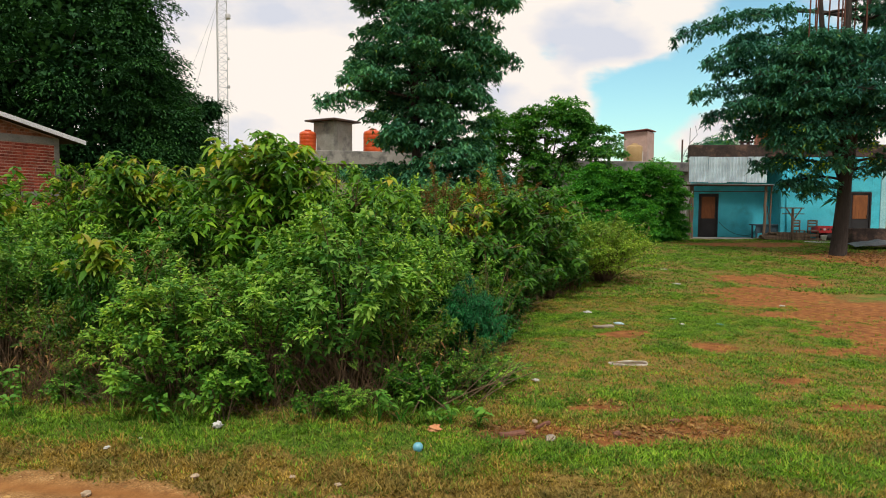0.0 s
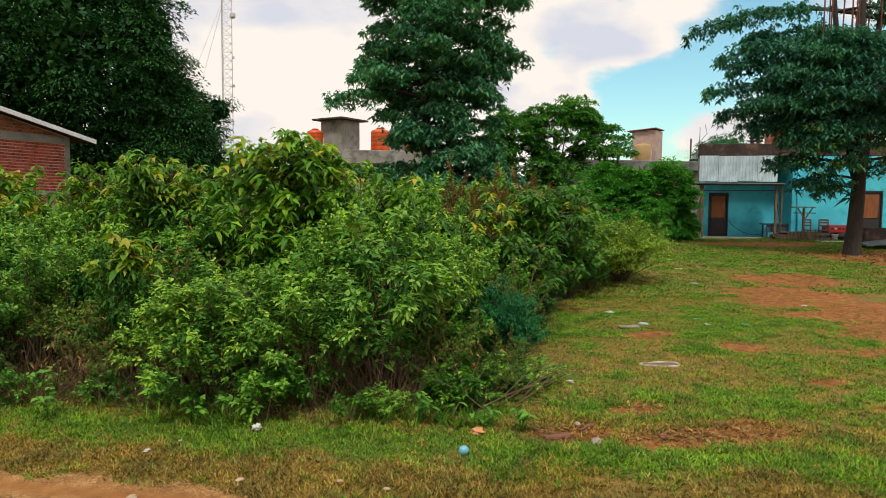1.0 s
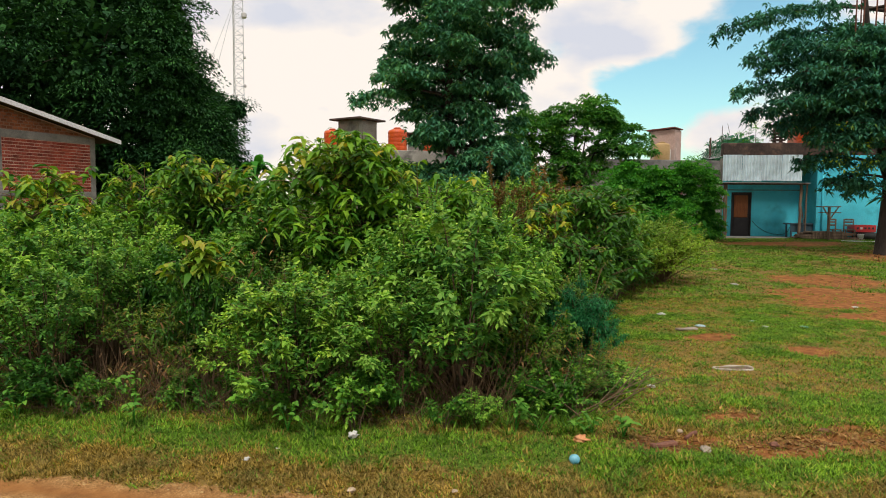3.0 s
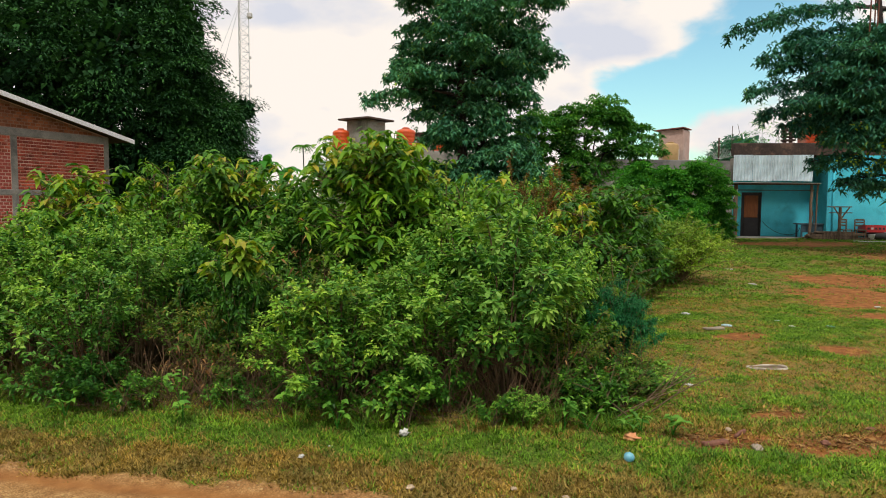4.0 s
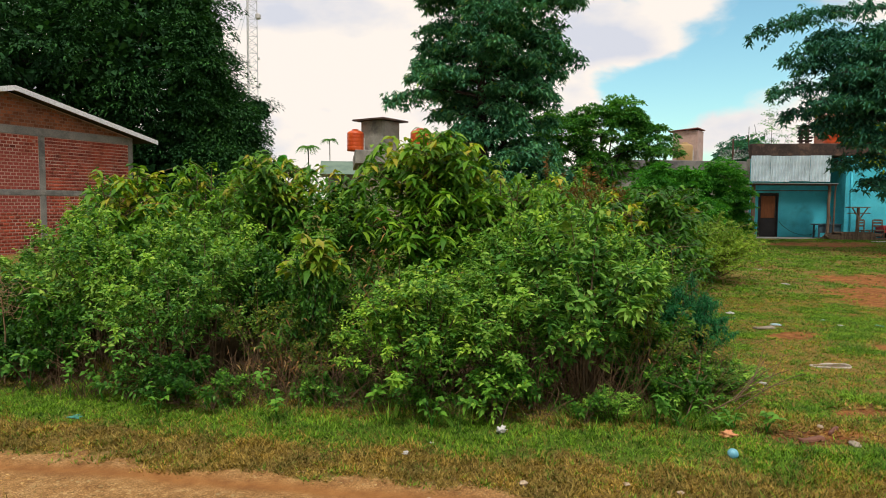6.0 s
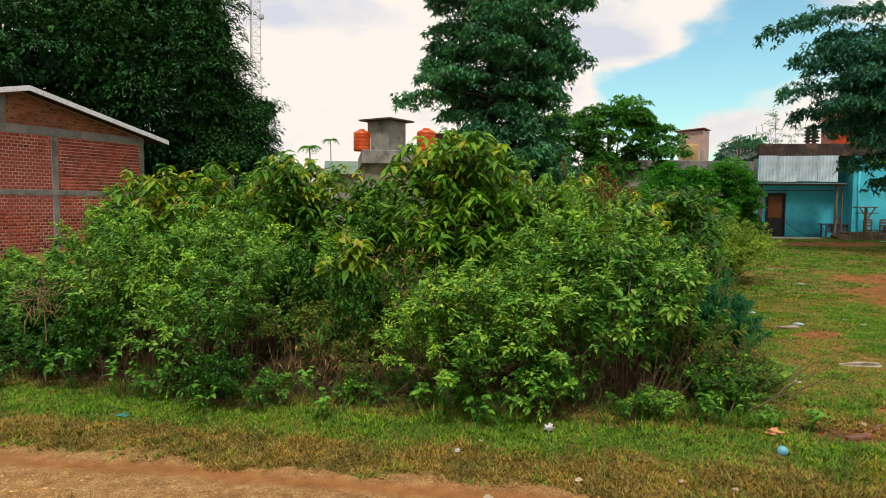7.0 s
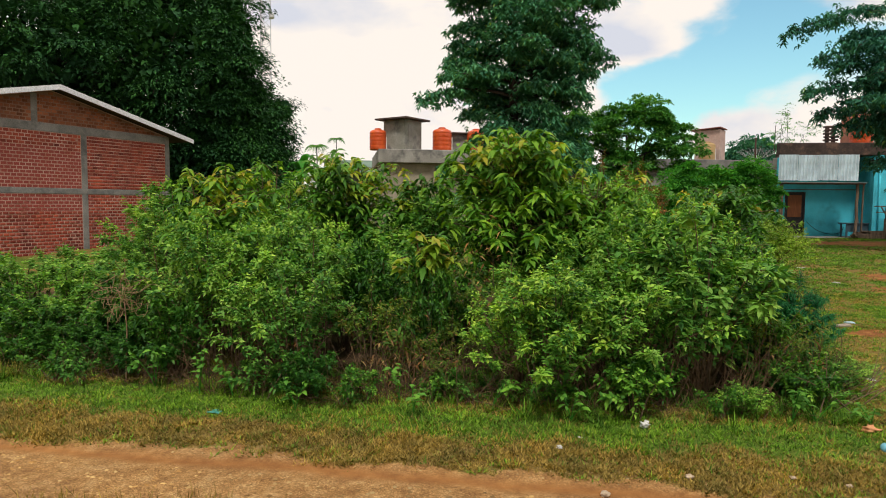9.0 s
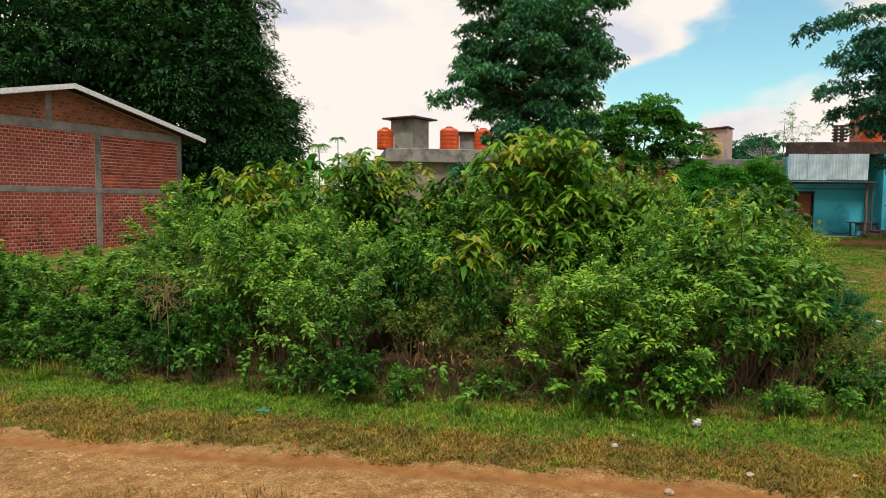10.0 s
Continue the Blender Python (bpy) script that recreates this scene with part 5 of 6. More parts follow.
for seed, x, y, H, R, st, wh, lf, lab in (
        (201, -0.9, 10.6, 3.3, 1.3, 9, 21, 0.22, "tall young tree with long drooping leaves and yellow tips"),
        (202, -3.55, 13.2, 3.05, 1.15, 7, 18, 0.22, "tall young tree with long drooping leaves and yellow tips"),
        (203, -5.5, 11.1, 2.62, 0.95, 6, 16, 0.22, "young tree with long drooping leaves and orange new tips"),
        (204, -2.65, 8.15, 1.85, 0.4, 2, 4, 0.22, "small young tree with one pale yellow top"),
        (205, 2.3, 11.2, 2.15, 0.8, 5, 14, 0.19, "young tree with long drooping leaves and orange new tips"),
        (206, -5.1, 14.6, 2.85, 0.9, 6, 14, 0.17, "bright leafy young tree behind the thicket"),
        (207, 1.0, 11.9, 2.1, 0.9, 5, 13, 0.20, "young tree with long drooping leaves"),
        (209, 3.2, 12.0, 2.3, 1.05, 6, 13, 0.19, "leafy young tree at the lawn side of the thicket"),
        (210, 4.3, 13.8, 2.45, 1.15, 6, 14, 0.19, "leafy young tree at the lawn side of the thicket"),
        (211, 5.3, 15.3, 1.9, 1.1, 6, 12, 0.19, "leafy young tree at the lawn side of the thicket"),
        (212, -2.1, 12.6, 2.55, 1.05, 5, 12, 0.20, "young tree with long drooping leaves"),
        (213, 2.7, 10.6, 1.6, 0.8, 4, 9, 0.18, "leafy young tree at the lawn side of the thicket"),
        (208, 0.1, 10.8, 2.75, 1.1, 6, 15, 0.21, "young tree with long drooping leaves")):
    sapling(seed, H, R, st, wh, lf, lab, {204: 0.9, 205: 0.5, 209: 0.13, 206: 0.05, 210: 0.06, 211: 0.03, 213: 0.1, 201: 0.3, 202: 0.3, 203: 0.45}.get(seed, 0.12), M_SHADESAP if seed in (205, 207, 213, 212, 209, 210) else None, 0.8 if seed == 204 else 0.28).matrix_basis = pose(x, y, zat(x, y) - 0.01)

dk = shrub(301, 1.15, 0.62, 60, 22, 7, 0.055, M_DARKFERN, "dark blue-green feathery shrub at the edge of the thicket", droop=0.6, wide=0.36)
dk.matrix_basis = pose(1.65, 7.75, 0) @ Matrix.Diagonal((0.75, 0.75, 0.9, 1))
lb = shrub(302, 1.35, 1.3, 120, 16, 4, 0.09, M_LIGHTBUSH, "rounded light green bush on the lawn", low=0.12, wide=0.36)
lb.matrix_basis = pose(6.85, 16.4, zat(6.85, 16.4)) @ Matrix.Diagonal((1.2, 1.2, 1.2, 1))
lb2 = copy_thing(lb, Matrix.Translation((5.9, 15.8, zat(5.9, 15.8))) @ Matrix.Diagonal((0.8, 0.8, 0.9, 1)))
vine = clumped_tree("climber_bush", 303, (13.0, 27.8, 0.06), [(12.3, 27.8, 2.6, 2.0, 1.2, 1.25, 66), (10.6, 27.8, 2.0, 1.6, 1.2, 1.5, 46), (13.1, 27.8, 2.95, 1.1, 0.9, 0.95, 36), (14.2, 27.6, 2.6, 1.0, 0.9, 1.4, 54), (14.7, 27.5, 1.0, 0.6, 0.6, 0.9, 30), (15.1, 28.0, 2.3, 0.45, 0.6, 1.5, 26), (11.3, 27.8, 3.0, 1.5, 1.0, 1.0, 40), (11.4, 26.8, 1.1, 1.6, 0.9, 1.0, 36), (12.9, 26.6, 1.2, 1.6, 1.2, 1.0, 40), (9.4, 27.0, 1.5, 1.4, 1.2, 1.2, 30)], 0.45, 230, 0.115, M_VINE, "bright green leafy climber bush in front of the flat-roofed building", 0.4, 0.6, category="bush", core=160)
rs1 = shrub(304, 2.6, 1.2, 30, 12, 4, 0.14, M_RUSTY, "reddish brown leafed shrub behind the thicket")
rs1.matrix_basis = pose(5.6, 21.0, zat(5.6, 21.0))
copy_thing(rs1, Matrix.Translation((2.45, 15.4, zat(2.45, 15.4))) @ Matrix.Diagonal((0.62, 0.62, 1.04, 1)))
copy_thing(rs1, Matrix.Translation((3.5, 16.4, zat(3.5, 16.4))) @ pose(0, 0, 0, 0, 0, 70) @ Matrix.Diagonal((0.7, 0.7, 0.98, 1)))
copy_thing(rs1, Matrix.Translation((7.0, 23.5, zat(7, 23.5))) @ Matrix.Diagonal((1, 1, 0.95, 1)))

# ---- grass ----
def blades(name, n, x0, x1, y0, y1, keep, h0, h1, mat, seed, label, wide=0.0055, tuft=12, spread=0.02):
    rng = np.random.default_rng(seed)
    n = n // tuft
    x, y = rng.uniform(x0, x1, n), rng.uniform(y0, y1, n)
    ok = rng.uniform(0, 1, n) < keep(x, y)
    x, y = x[ok], y[ok]
    size = rng.uniform(0.55, 1.4, len(x)) * (0.6 + 0.8 * fbm(x, y, 1.7, 40))
    x, y, size = np.repeat(x, tuft), np.repeat(y, tuft), np.repeat(size, tuft)
    n = len(x)
    dx, dy = rng.normal(0, spread, n) * size, rng.normal(0, spread, n) * size
    x, y = x + dx, y + dy
    base = np.stack([x, y, height(x, y) - 0.004], 1)
    az = np.arctan2(dy, dx) + rng.normal(0, 0.7, n)
    h = rng.uniform(h0, h1, n) * size
    lean = rng.uniform(0.3, 1.9, n) * h
    sd = np.stack([-np.sin(az), np.cos(az), np.zeros(n)], 1) * (wide * rng.uniform(0.7, 1.4, n))[:, None]
    tip = base + np.stack([np.cos(az) * lean, np.sin(az) * lean, h], 1)
    V = np.stack([base - sd, base + sd, tip], 1).reshape(-1, 3)
    F_ = np.arange(3 * n).reshape(-1, 3)
    ob = linked(name, tri_mesh(name, V, F_), mat)
    return tagged(ob, label, "grass", kind="stuff")


def lush(x, y):
    road, dry, soil, lawn, under = zones(x, y)
    return (1 - road) * (1 - 0.82 * dry) * (1 - 0.97 * soil) * (1 - 0.78 * lawn) * (1 - 0.6 * under)


def parched(x, y):
    road, dry, soil, lawn, under = zones(x, y)
    return (1 - road) * (1 - 0.8 * soil) * np.clip(0.9 * dry + 0.75 * lawn, 0, 1) * (1 - 0.7 * under)


blades("verge_grass", 910000, -11, 7.0, 2.4, 10.5, lambda x, y: lush(x, y) * (from_edge(x, y) < 2.8), 0.012, 0.042, M_GRASS, 1, "short green grass along the road verge", 0.0055, 8, 0.022)
blades("dry_verge_grass", 1100000, -11, 7.0, 2.4, 8.8, lambda x, y: parched(x, y) * (from_edge(x, y) < 2.0), 0.010, 0.038, M_DRYGRASS, 2, "short straw-coloured grass at the road edge", 0.006, 8, 0.022)
blades("lawn_grass", 520000, 0.8, 10.0, 4.8, 14.0, lush, 0.011, 0.034, M_GRASS, 3, "short trampled lawn grass", 0.007, 10, 0.032)
blades("dry_lawn_grass", 260000, 0.8, 10.0, 4.8, 14.0, parched, 0.010, 0.028, M_DRYLAWN, 4, "dry yellowed lawn grass", 0.0055, 10, 0.03)
blades("far_lawn_grass", 330000, 4.0, 27.0, 13.5, 28.2, lush, 0.015, 0.05, M_GRASS, 5, "short lawn grass in front of the house", 0.014, 8, 0.06)
blades("dry_far_lawn_grass", 90000, 4.0, 20.0, 13.5, 25.0, parched, 0.012, 0.04, M_DRYLAWN, 7, "yellowed lawn grass in front of the house", 0.013, 8, 0.06)
def foot_band(x, y):
    e = from_edge(x, y)
    return step(e, 0.9, 1.5) * (1 - step(e, 2.3, 3.0))


blades("tall_verge_grass", 80000, -11, 1.0, 5.0, 11.0, lambda x, y: (1 - zones(x, y)[0]) * foot_band(x, y) * step(fbm(x, y, 1.1, 77), 0.34, 0.55), 0.05, 0.15, M_GRASS, 6, "longer grass at the foot of the shrubs", 0.006)
blades("dry_tall_grass", 26000, -11, -2.0, 5.6, 11.0, lambda x, y: foot_band(x, y) * step(fbm(x, y, 0.9, 78), 0.45, 0.62) * step(-4.4 - x, -1.5, 0.5), 0.07, 0.2, M_OLIVEGRASS, 8, "long olive and straw-coloured grass beside the shrubs", 0.005)


# ---- far belt of woods ----
rng = np.random.default_rng(71)
fb = []
for i in range(360):
    x, y = rng.uniform(-75, 95), rng.uniform(80, 110)
    top = 3.6 + 3.0 * float(lattice(x, 0.0, 0.09, 3)) + rng.uniform(-0.6, 0.6)
    k = 60
    w = unit(rng.normal(0, 1, (k, 3)))
    q = np.array([x, y, rng.uniform(0.5, top)])
    L = rng.uniform(0.5, 1.0, k)
    fb.append(leaf_arrays(q + w * np.array([2.4, 1.5, 1.4]), w + np.array([0, 0, 0.2]), L, L * 0.6, 0.3, rng, fine=False))
tagged(linked("far_woods", tri_mesh("far_woods", *join(fb)), M_ROUND), "distant belt of green trees", "woods", kind="stuff")

greenroof = thing("green_roofed_building", (0, 0, 0), 0, "low far building with a dull green sheet roof", "building")
M_GREENROOF = surface("green_roof_sheet", (0.10, 0.17, 0.13), (0.16, 0.24, 0.18), 0.8, 0.7, 0.1)
block("wall_block", (-3.5, 2.0, 58, 64, 0.3, 4.6), M_PALE_CONCRETE, greenroof, "", 0.02)
bm = bmesh.new()
vs = [bm.verts.new(c) for c in ((-4.2, 57.4, 4.5), (2.6, 57.4, 4.5), (2.6, 64.6, 4.5), (-4.2, 64.6, 4.5), (-4.2, 61, 5.8), (2.6, 61, 5.8))]
for f in ((0, 1, 5, 4), (2, 3, 4, 5), (0, 4, 3), (1, 2, 5), (0, 3, 2, 1)):
    bm.faces.new([vs[i] for i in f])
part("roof", bm, M_GREENROOF, greenroof, "dull green pitched roof")

garden_wall = thing("garden_wall", (0, 0, 0), 0, "low faded brown-pink wall half hidden by bushes", "wall")
block("wall_run", (6.0, 15.6, 31.2, 31.4, 0.4, 2.7), surface("brown_pink_plaster", (0.30, 0.15, 0.11), (0.45, 0.27, 0.21), 1.2, 0.9, 0.3, 25.0, stain=(0.16, 0.10, 0.08), stain_scale=0.9), garden_wall, "", 0.02)
block("coping", (5.9, 15.7, 31.12, 31.48, 2.704, 2.78), M_CONCRETE, garden_wall, "", 0.01)

# ---- porch clutter ----
H_M = pose(HX, HY, 0, 0, 0, HROT)


def at_house(name, u, v, z, rz, label, category, group=""):
    ob = new(name)
    ob.empty_display_size = 0.2
    ob.matrix_basis = H_M @ pose(u, v, z, 0, 0, rz)
    return tagged(ob, label, category, group)


GZH = 0.50
tb = at_house("table", 0.27, 0.55, F, 3, "dark blue-grey wooden table on the porch", "table")
block("tabletop", (-0.75, 0.95, -0.35, 0.35, 0.62, 0.68), M_GREY_BLUE, tb, "", 0.008)
block("apron", (-0.68, 0.88, -0.30, -0.27, 0.26, 0.619), M_GREY_BLUE, tb, "", 0.004)
for x in (-0.66, 0.80):
    for y in (-0.28, 0.22):
        block("leg", (x, x + 0.07, y, y + 0.07, 0.0, 0.619), M_GREY_BLUE, tb, "", 0.005)
ben = at_house("trestle", 0.77, -0.95, GZH, 6, "weathered timber trestle with a plank top", "trestle")
block("plank_top", (-0.50, 0.46, -0.14, 0.14, 1.46, 1.51), M_POST, ben, "", 0.006)
block("cross_bar", (-0.44, 0.50, -0.10, 0.08, 1.20, 1.24), M_POST, ben, "", 0.006)
for x, y in ((-0.03, -0.10), (0.08, 0.16)):
    block("leg", (x - 0.035, x + 0.035, y - 0.035, y + 0.035, -0.02, 1.459), M_POST, ben, "", 0.006)
for sg in (-1, 1):
    block("brace", (-0.025, 0.025, -0.14, -0.10, 0.0, 0.62), M_POST, ben, "", 0.005, pose(0, 0, 0.95, 0, sg * 34, 0))
for u, v, rz in ((1.25, -0.45, 10), (1.88, -0.5, -14)):
    ch = at_house("wooden_chair", u, v, GZH, rz, "old brown wooden chair with a slatted back", "chair", "chairs before the house")
    block("seat", (-0.22, 0.22, -0.22, 0.22, 0.42, 0.46), M_POST, ch, "", 0.006)
    for x in (-0.21, 0.16):
        block("leg", (x, x + 0.05, -0.21, -0.16, -0.02, 0.42), M_POST, ch, "", 0.004)
        block("leg", (x, x + 0.05, 0.17, 0.22, -0.02, 0.92), M_POST, ch, "", 0.004)
    for z in (0.60, 0.74, 0.86):
        block("back_slat", (-0.16, 0.16, 0.18, 0.21, z, z + 0.08), M_POST, ch, "", 0.004)
pl = at_house("plank_pile", 1.0, -0.7, GZH - 0.02, -2, "pile of weathered timber planks on the ground", "planks")
rng = np.random.default_rng(17)
for i in range(11):
    x, z, y = rng.uniform(-0.3, 0.3), 0.066 * (i // 2), -0.22 + 0.24 * (i % 2)
    block("plank", (-1.35 + x + 0.12 * (i // 4), 1.15 + x - 0.3 * (i // 4) * rng.uniform(0, 1), y, y + 0.2, z, z + 0.062), M_POST, pl, "", 0.005, pose(0, 0, 0, 0, 0, rng.uniform(-2, 2)))
bd = at_house("loose_board", 1.9, -1.9, GZH - 0.03, -14, "pale loose board lying on the grass", "board")
block("board", (-0.9, 0.9, -0.07, 0.07, 0.0, 0.035), M_FASCIA, bd, "", 0.005)
rt = at_house("red_crate", 2.5, -0.3, GZH, 4, "bright red plastic crate on a black tyre", "crate")
bm = bmesh.new()
box(bm, -0.48, 0.48, -0.3, 0.3, 0.34, 0.40, 0.01)
for a in ((-0.48, 0.48, -0.3, -0.27), (-0.48, 0.48, 0.27, 0.3), (-0.48, -0.45, -0.27, 0.27), (0.45, 0.48, -0.27, 0.27)):
    box(bm, *a, 0.40, 0.66)
part("crate_shell", bm, M_REDPAINT, rt)
for i in range(5):
    block("crate_slot", (-0.40 + 0.17 * i, -0.30 + 0.17 * i, -0.309, -0.303, 0.47, 0.56), M_WHITE if i == 1 else M_DOORDARK, rt, "", 0.0)
ty = at_house("tyre", 2.72, -0.3, GZH - 0.02, 0, "black rubber tyre lying flat", "tyre")
bm = bmesh.new()
lathe(bm, [(0.30, 0.0), (0.42, 0.04), (0.46, 0.17), (0.42, 0.31), (0.30, 0.345)], 24)
part("tyre_ring", bm, M_BLACK, ty, "", True)
bk = at_house("bucket", 2.2, -0.85, GZH - 0.01, 0, "white plastic bucket on the grass", "bucket")
bm = bmesh.new()
lathe(bm, [(0.10, 0.0), (0.14, 0.26), (0.15, 0.27), (0.13, 0.272), (0.10, 0.05)], 18)
part("bucket_wall", bm, M_WHITE, bk, "", True)
stk = at_house("leaning_stick", 0.3, 0.3, F, 0, "dark stick leaning against the porch wall", "stick")
tubes("shaft", [(np.array([[0, 0, 0], [0.12, 0.5, 0.7], [0.2, 1.06, 1.55]]), np.array([0.022, 0.02, 0.018]))], M_IRON, stk)
cb = at_house("wall_cable", -1.75, 1.385, F, 0, "black cable sagging across the porch wall", "cable")
tubes("cable_run", [(bezier(np.array([0, 0, 0.75]), np.array([0.6, 0, 0.05]), np.array([1.35, 0, 0.10]), 12), np.full(12, 0.012)), (bezier(np.array([1.35, 0, 0.10]), np.array([1.7, 0, 0.12]), np.array([1.75, -0.05, 0.45]), 8), np.full(8, 0.012))], M_BLACK, cb)
dp = at_house("drainpipe", 0.85, -0.06, GZH, 0, "turquoise drainpipe down the front wall", "pipe")
bm = bmesh.new()
lathe(bm, [(0.04, 0.0), (0.04, 3.8)], 10)
part("pipe_run", bm, M_BLUE, dp, "", True)

# ---- low trough and tarpaulin beside the shade tree ----
tr = thing("concrete_trough", (22.1, 24.6, zat(22, 24.6)), -15, "low weathered concrete trough in the yard", "trough")
bm = bmesh.new()
for a in ((-0.9, 1.5, -0.5, -0.38), (-0.9, 1.5, 0.38, 0.5), (-0.9, -0.78, -0.38, 0.38), (1.38, 1.5, -0.38, 0.38)):
    box(bm, *a, 0.0, 0.72)
box(bm, -0.78, 1.38, -0.38, 0.38, 0.0, 0.12)
part("trough_body", bm, M_DARKSLAB, tr)
M_TARP = surface("blue_grey_tarpaulin", (0.015, 0.025, 0.032), (0.05, 0.07, 0.085), 2.0, 0.5, 0.2)
tp = thing("tarpaulin", (21.4, 23.4, zat(21.4, 23.4)), -10, "crumpled blue-grey tarpaulin over rubble", "tarpaulin")
tx, ty_ = np.meshgrid(np.linspace(-1.2, 1.6, 34), np.linspace(-0.6, 0.6, 16))
tz = 0.26 * np.exp(-(tx * 0.6) ** 2 - (ty_ * 1.6) ** 2) + 0.14 * fbm(tx + 9, ty_ + 9, 3.0, 51) * np.clip(1.3 - np.abs(tx) * 0.7, 0.1, 1)
q = (np.arange(15)[:, None] * 34 + np.arange(33)[None, :]).ravel()
linked("sheet", tri_mesh("sheet", np.stack([tx.ravel(), ty_.ravel(), tz.ravel()], 1), np.concatenate([np.stack([q, q + 1, q + 35], 1), np.stack([q, q + 35, q + 34], 1)])), M_TARP, tp, smooth=True)

# ---- litter, stones, boards ----
M_STONE = surface("road_stone", (0.40, 0.30, 0.20), (0.58, 0.45, 0.32), 6.0, 0.9, 0.4, 40.0)
M_PAPER = surface("dirty_white_paper", (0.58, 0.57, 0.55), (0.76, 0.75, 0.72), 8.0, 0.8, 0.3)
M_BLUEBALL = surface("sky_blue_plastic", (0.09, 0.34, 0.46), (0.22, 0.49, 0.58), 9.0, 0.35, 0.2, 30.0)
M_PALEBLUE = surface("pale_blue_plastic", (0.30, 0.50, 0.58), (0.48, 0.62, 0.68), 8.0, 0.3, 0.2)
M_ORANGESCRAP = surface("orange_scrap", (0.60, 0.22, 0.08), (0.75, 0.38, 0.18), 12.0, 0.8, 0.3)
M_TEAL = surface("teal_plastic", (0.03, 0.24, 0.19), (0.08, 0.34, 0.28), 8.0, 0.4, 0.2)
M_BOARD = surface("sun_bleached_board", (0.26, 0.20, 0.15), (0.44, 0.37, 0.30), 4.0, 0.9, 0.4, 24.0, stretch=(0.5, 6, 6))
M_REDSCRAP = surface("red_brown_scrap", (0.14, 0.05, 0.03), (0.30, 0.13, 0.08), 7.0, 0.8, 0.4)


def lump(name, x, y, r, squash, mat, label, category, seed, sharp=0.35, group="", stretch=1.0):
    """An uneven lump: stone, crumpled plastic or paper."""
    bm = bmesh.new()
    bmesh.ops.create_icosphere(bm, subdivisions=3, radius=1.0)
    for v in bm.verts:
        d = v.co.normalized()
        k = 1 + sharp * (noise.noise(d * 1.6 + Vector((seed, 0, 0))) + 0.6 * noise.noise(d * 4.2 + Vector((0, seed, 0))))
        v.co = Vector((d.x * r * k * stretch, d.y * r * k, d.z * r * k * squash))
    lo = min(v.co.z for v in bm.verts)
    for v in bm.verts:
        v.co.z -= lo * 0.8
    ob = part(name, bm, mat, None, "", True)
    ob.matrix_basis = pose(x, y, zat(x, y), 0, 0, (seed * 53) % 360)
    return tagged(ob, label, category, group)


lump("plastic_ball", 0.67, 5.29, 0.043, 0.95, M_BLUEBALL, "small faded sky-blue ball lying in the grass", "ball", 2, 0.05)
lump("orange_scrap", 0.87, 5.68, 0.048, 0.6, M_ORANGESCRAP, "crumpled orange wrapper beside the thicket", "litter", 3, 1.0, stretch=1.35)
lump("paper_scrap", -1.03, 6.05, 0.034, 0.85, M_PAPER, "crumpled white paper at the foot of the shrubs", "litter", 4, 0.9, "white scraps")
lump("paper_scrap", -1.88, 5.82, 0.022, 0.39, M_PAPER, "small white paper scrap in the verge", "litter", 5, 1.0, "white scraps", stretch=1.35)
lump("paper_scrap", -1.65, 5.97, 0.013, 0.33, M_PAPER, "small white paper scrap in the verge", "litter", 6, 1.0, "white scraps", stretch=1.35)
lump("paper_scrap", 4.67, 11.74, 0.040, 0.44, M_PAPER, "crumpled white paper on the lawn", "litter", 7, 1.0, "white scraps", stretch=1.35)
lump("paper_scrap", 5.84, 10.41, 0.036, 0.22, M_PAPER, "crumpled white paper on the lawn", "litter", 8, 1.0, "white scraps", stretch=1.35)
lump("paper_scrap", 8.56, 15.58, 0.065, 0.25, M_PAPER, "white paper scrap on the lawn", "litter", 9, 1.0, "white scraps", stretch=1.35)
lump("paper_scrap", 9.62, 18.3, 0.065, 0.22, M_PAPER, "white paper scrap on the lawn", "litter", 10, 1.0, "white scraps", stretch=1.35)
lump("paper_scrap", 9.0, 12.15, 0.043, 0.28, M_PAPER, "white paper scrap on bare soil", "litter", 11, 1.0, "white scraps", stretch=1.35)
lump("paper_scrap", 2.29, 7.29, 0.036, 0.28, M_PAPER, "faded paper scrap in the grass", "litter", 12, 1.0, "white scraps", stretch=1.35)
lump("plastic_bottle", 4.78, 10.6, 0.043, 0.5, M_PALEBLUE, "squashed pale blue plastic bottle on the lawn", "bottle", 13, 0.3, stretch=1.9)
lump("plastic_scrap", 5.96, 10.96, 0.036, 0.22, M_PALEBLUE, "pale blue plastic scrap on the lawn", "litter", 14, 1.0, stretch=1.35)
lump("plastic_scrap", 6.49, 10.33, 0.050, 0.14, M_TEAL, "teal plastic scrap on the lawn", "litter", 15, 1.0, stretch=1.35)
lump("plastic_scrap", -4.84, 7.05, 0.043, 0.22, M_TEAL, "teal plastic bag scrap in the verge", "litter", 16, 1.0, stretch=1.35)
lump("stone", 1.81, 5.77, 0.025, 0.8, M_STONE, "small pale stone on bare soil", "stone", 17, 0.4, "loose stones")
lump("stone", -1.79, 5.07, 0.034, 0.6, M_STONE, "pale stone at the edge of the road", "stone", 18, 0.4, "loose stones")
lump("stone", -1.06, 5.22, 0.031, 0.5, M_STONE, "pale stone in the dry verge", "stone", 19, 0.4, "loose stones")
lump("stone", -0.32, 5.06, 0.025, 0.5, M_STONE, "pale stone in the dry verge", "stone", 20, 0.4, "loose stones")
lump("stone", 0.02, 4.9, 0.025, 0.5, M_STONE, "pale stone in the dry verge", "stone", 21, 0.4, "loose stones")
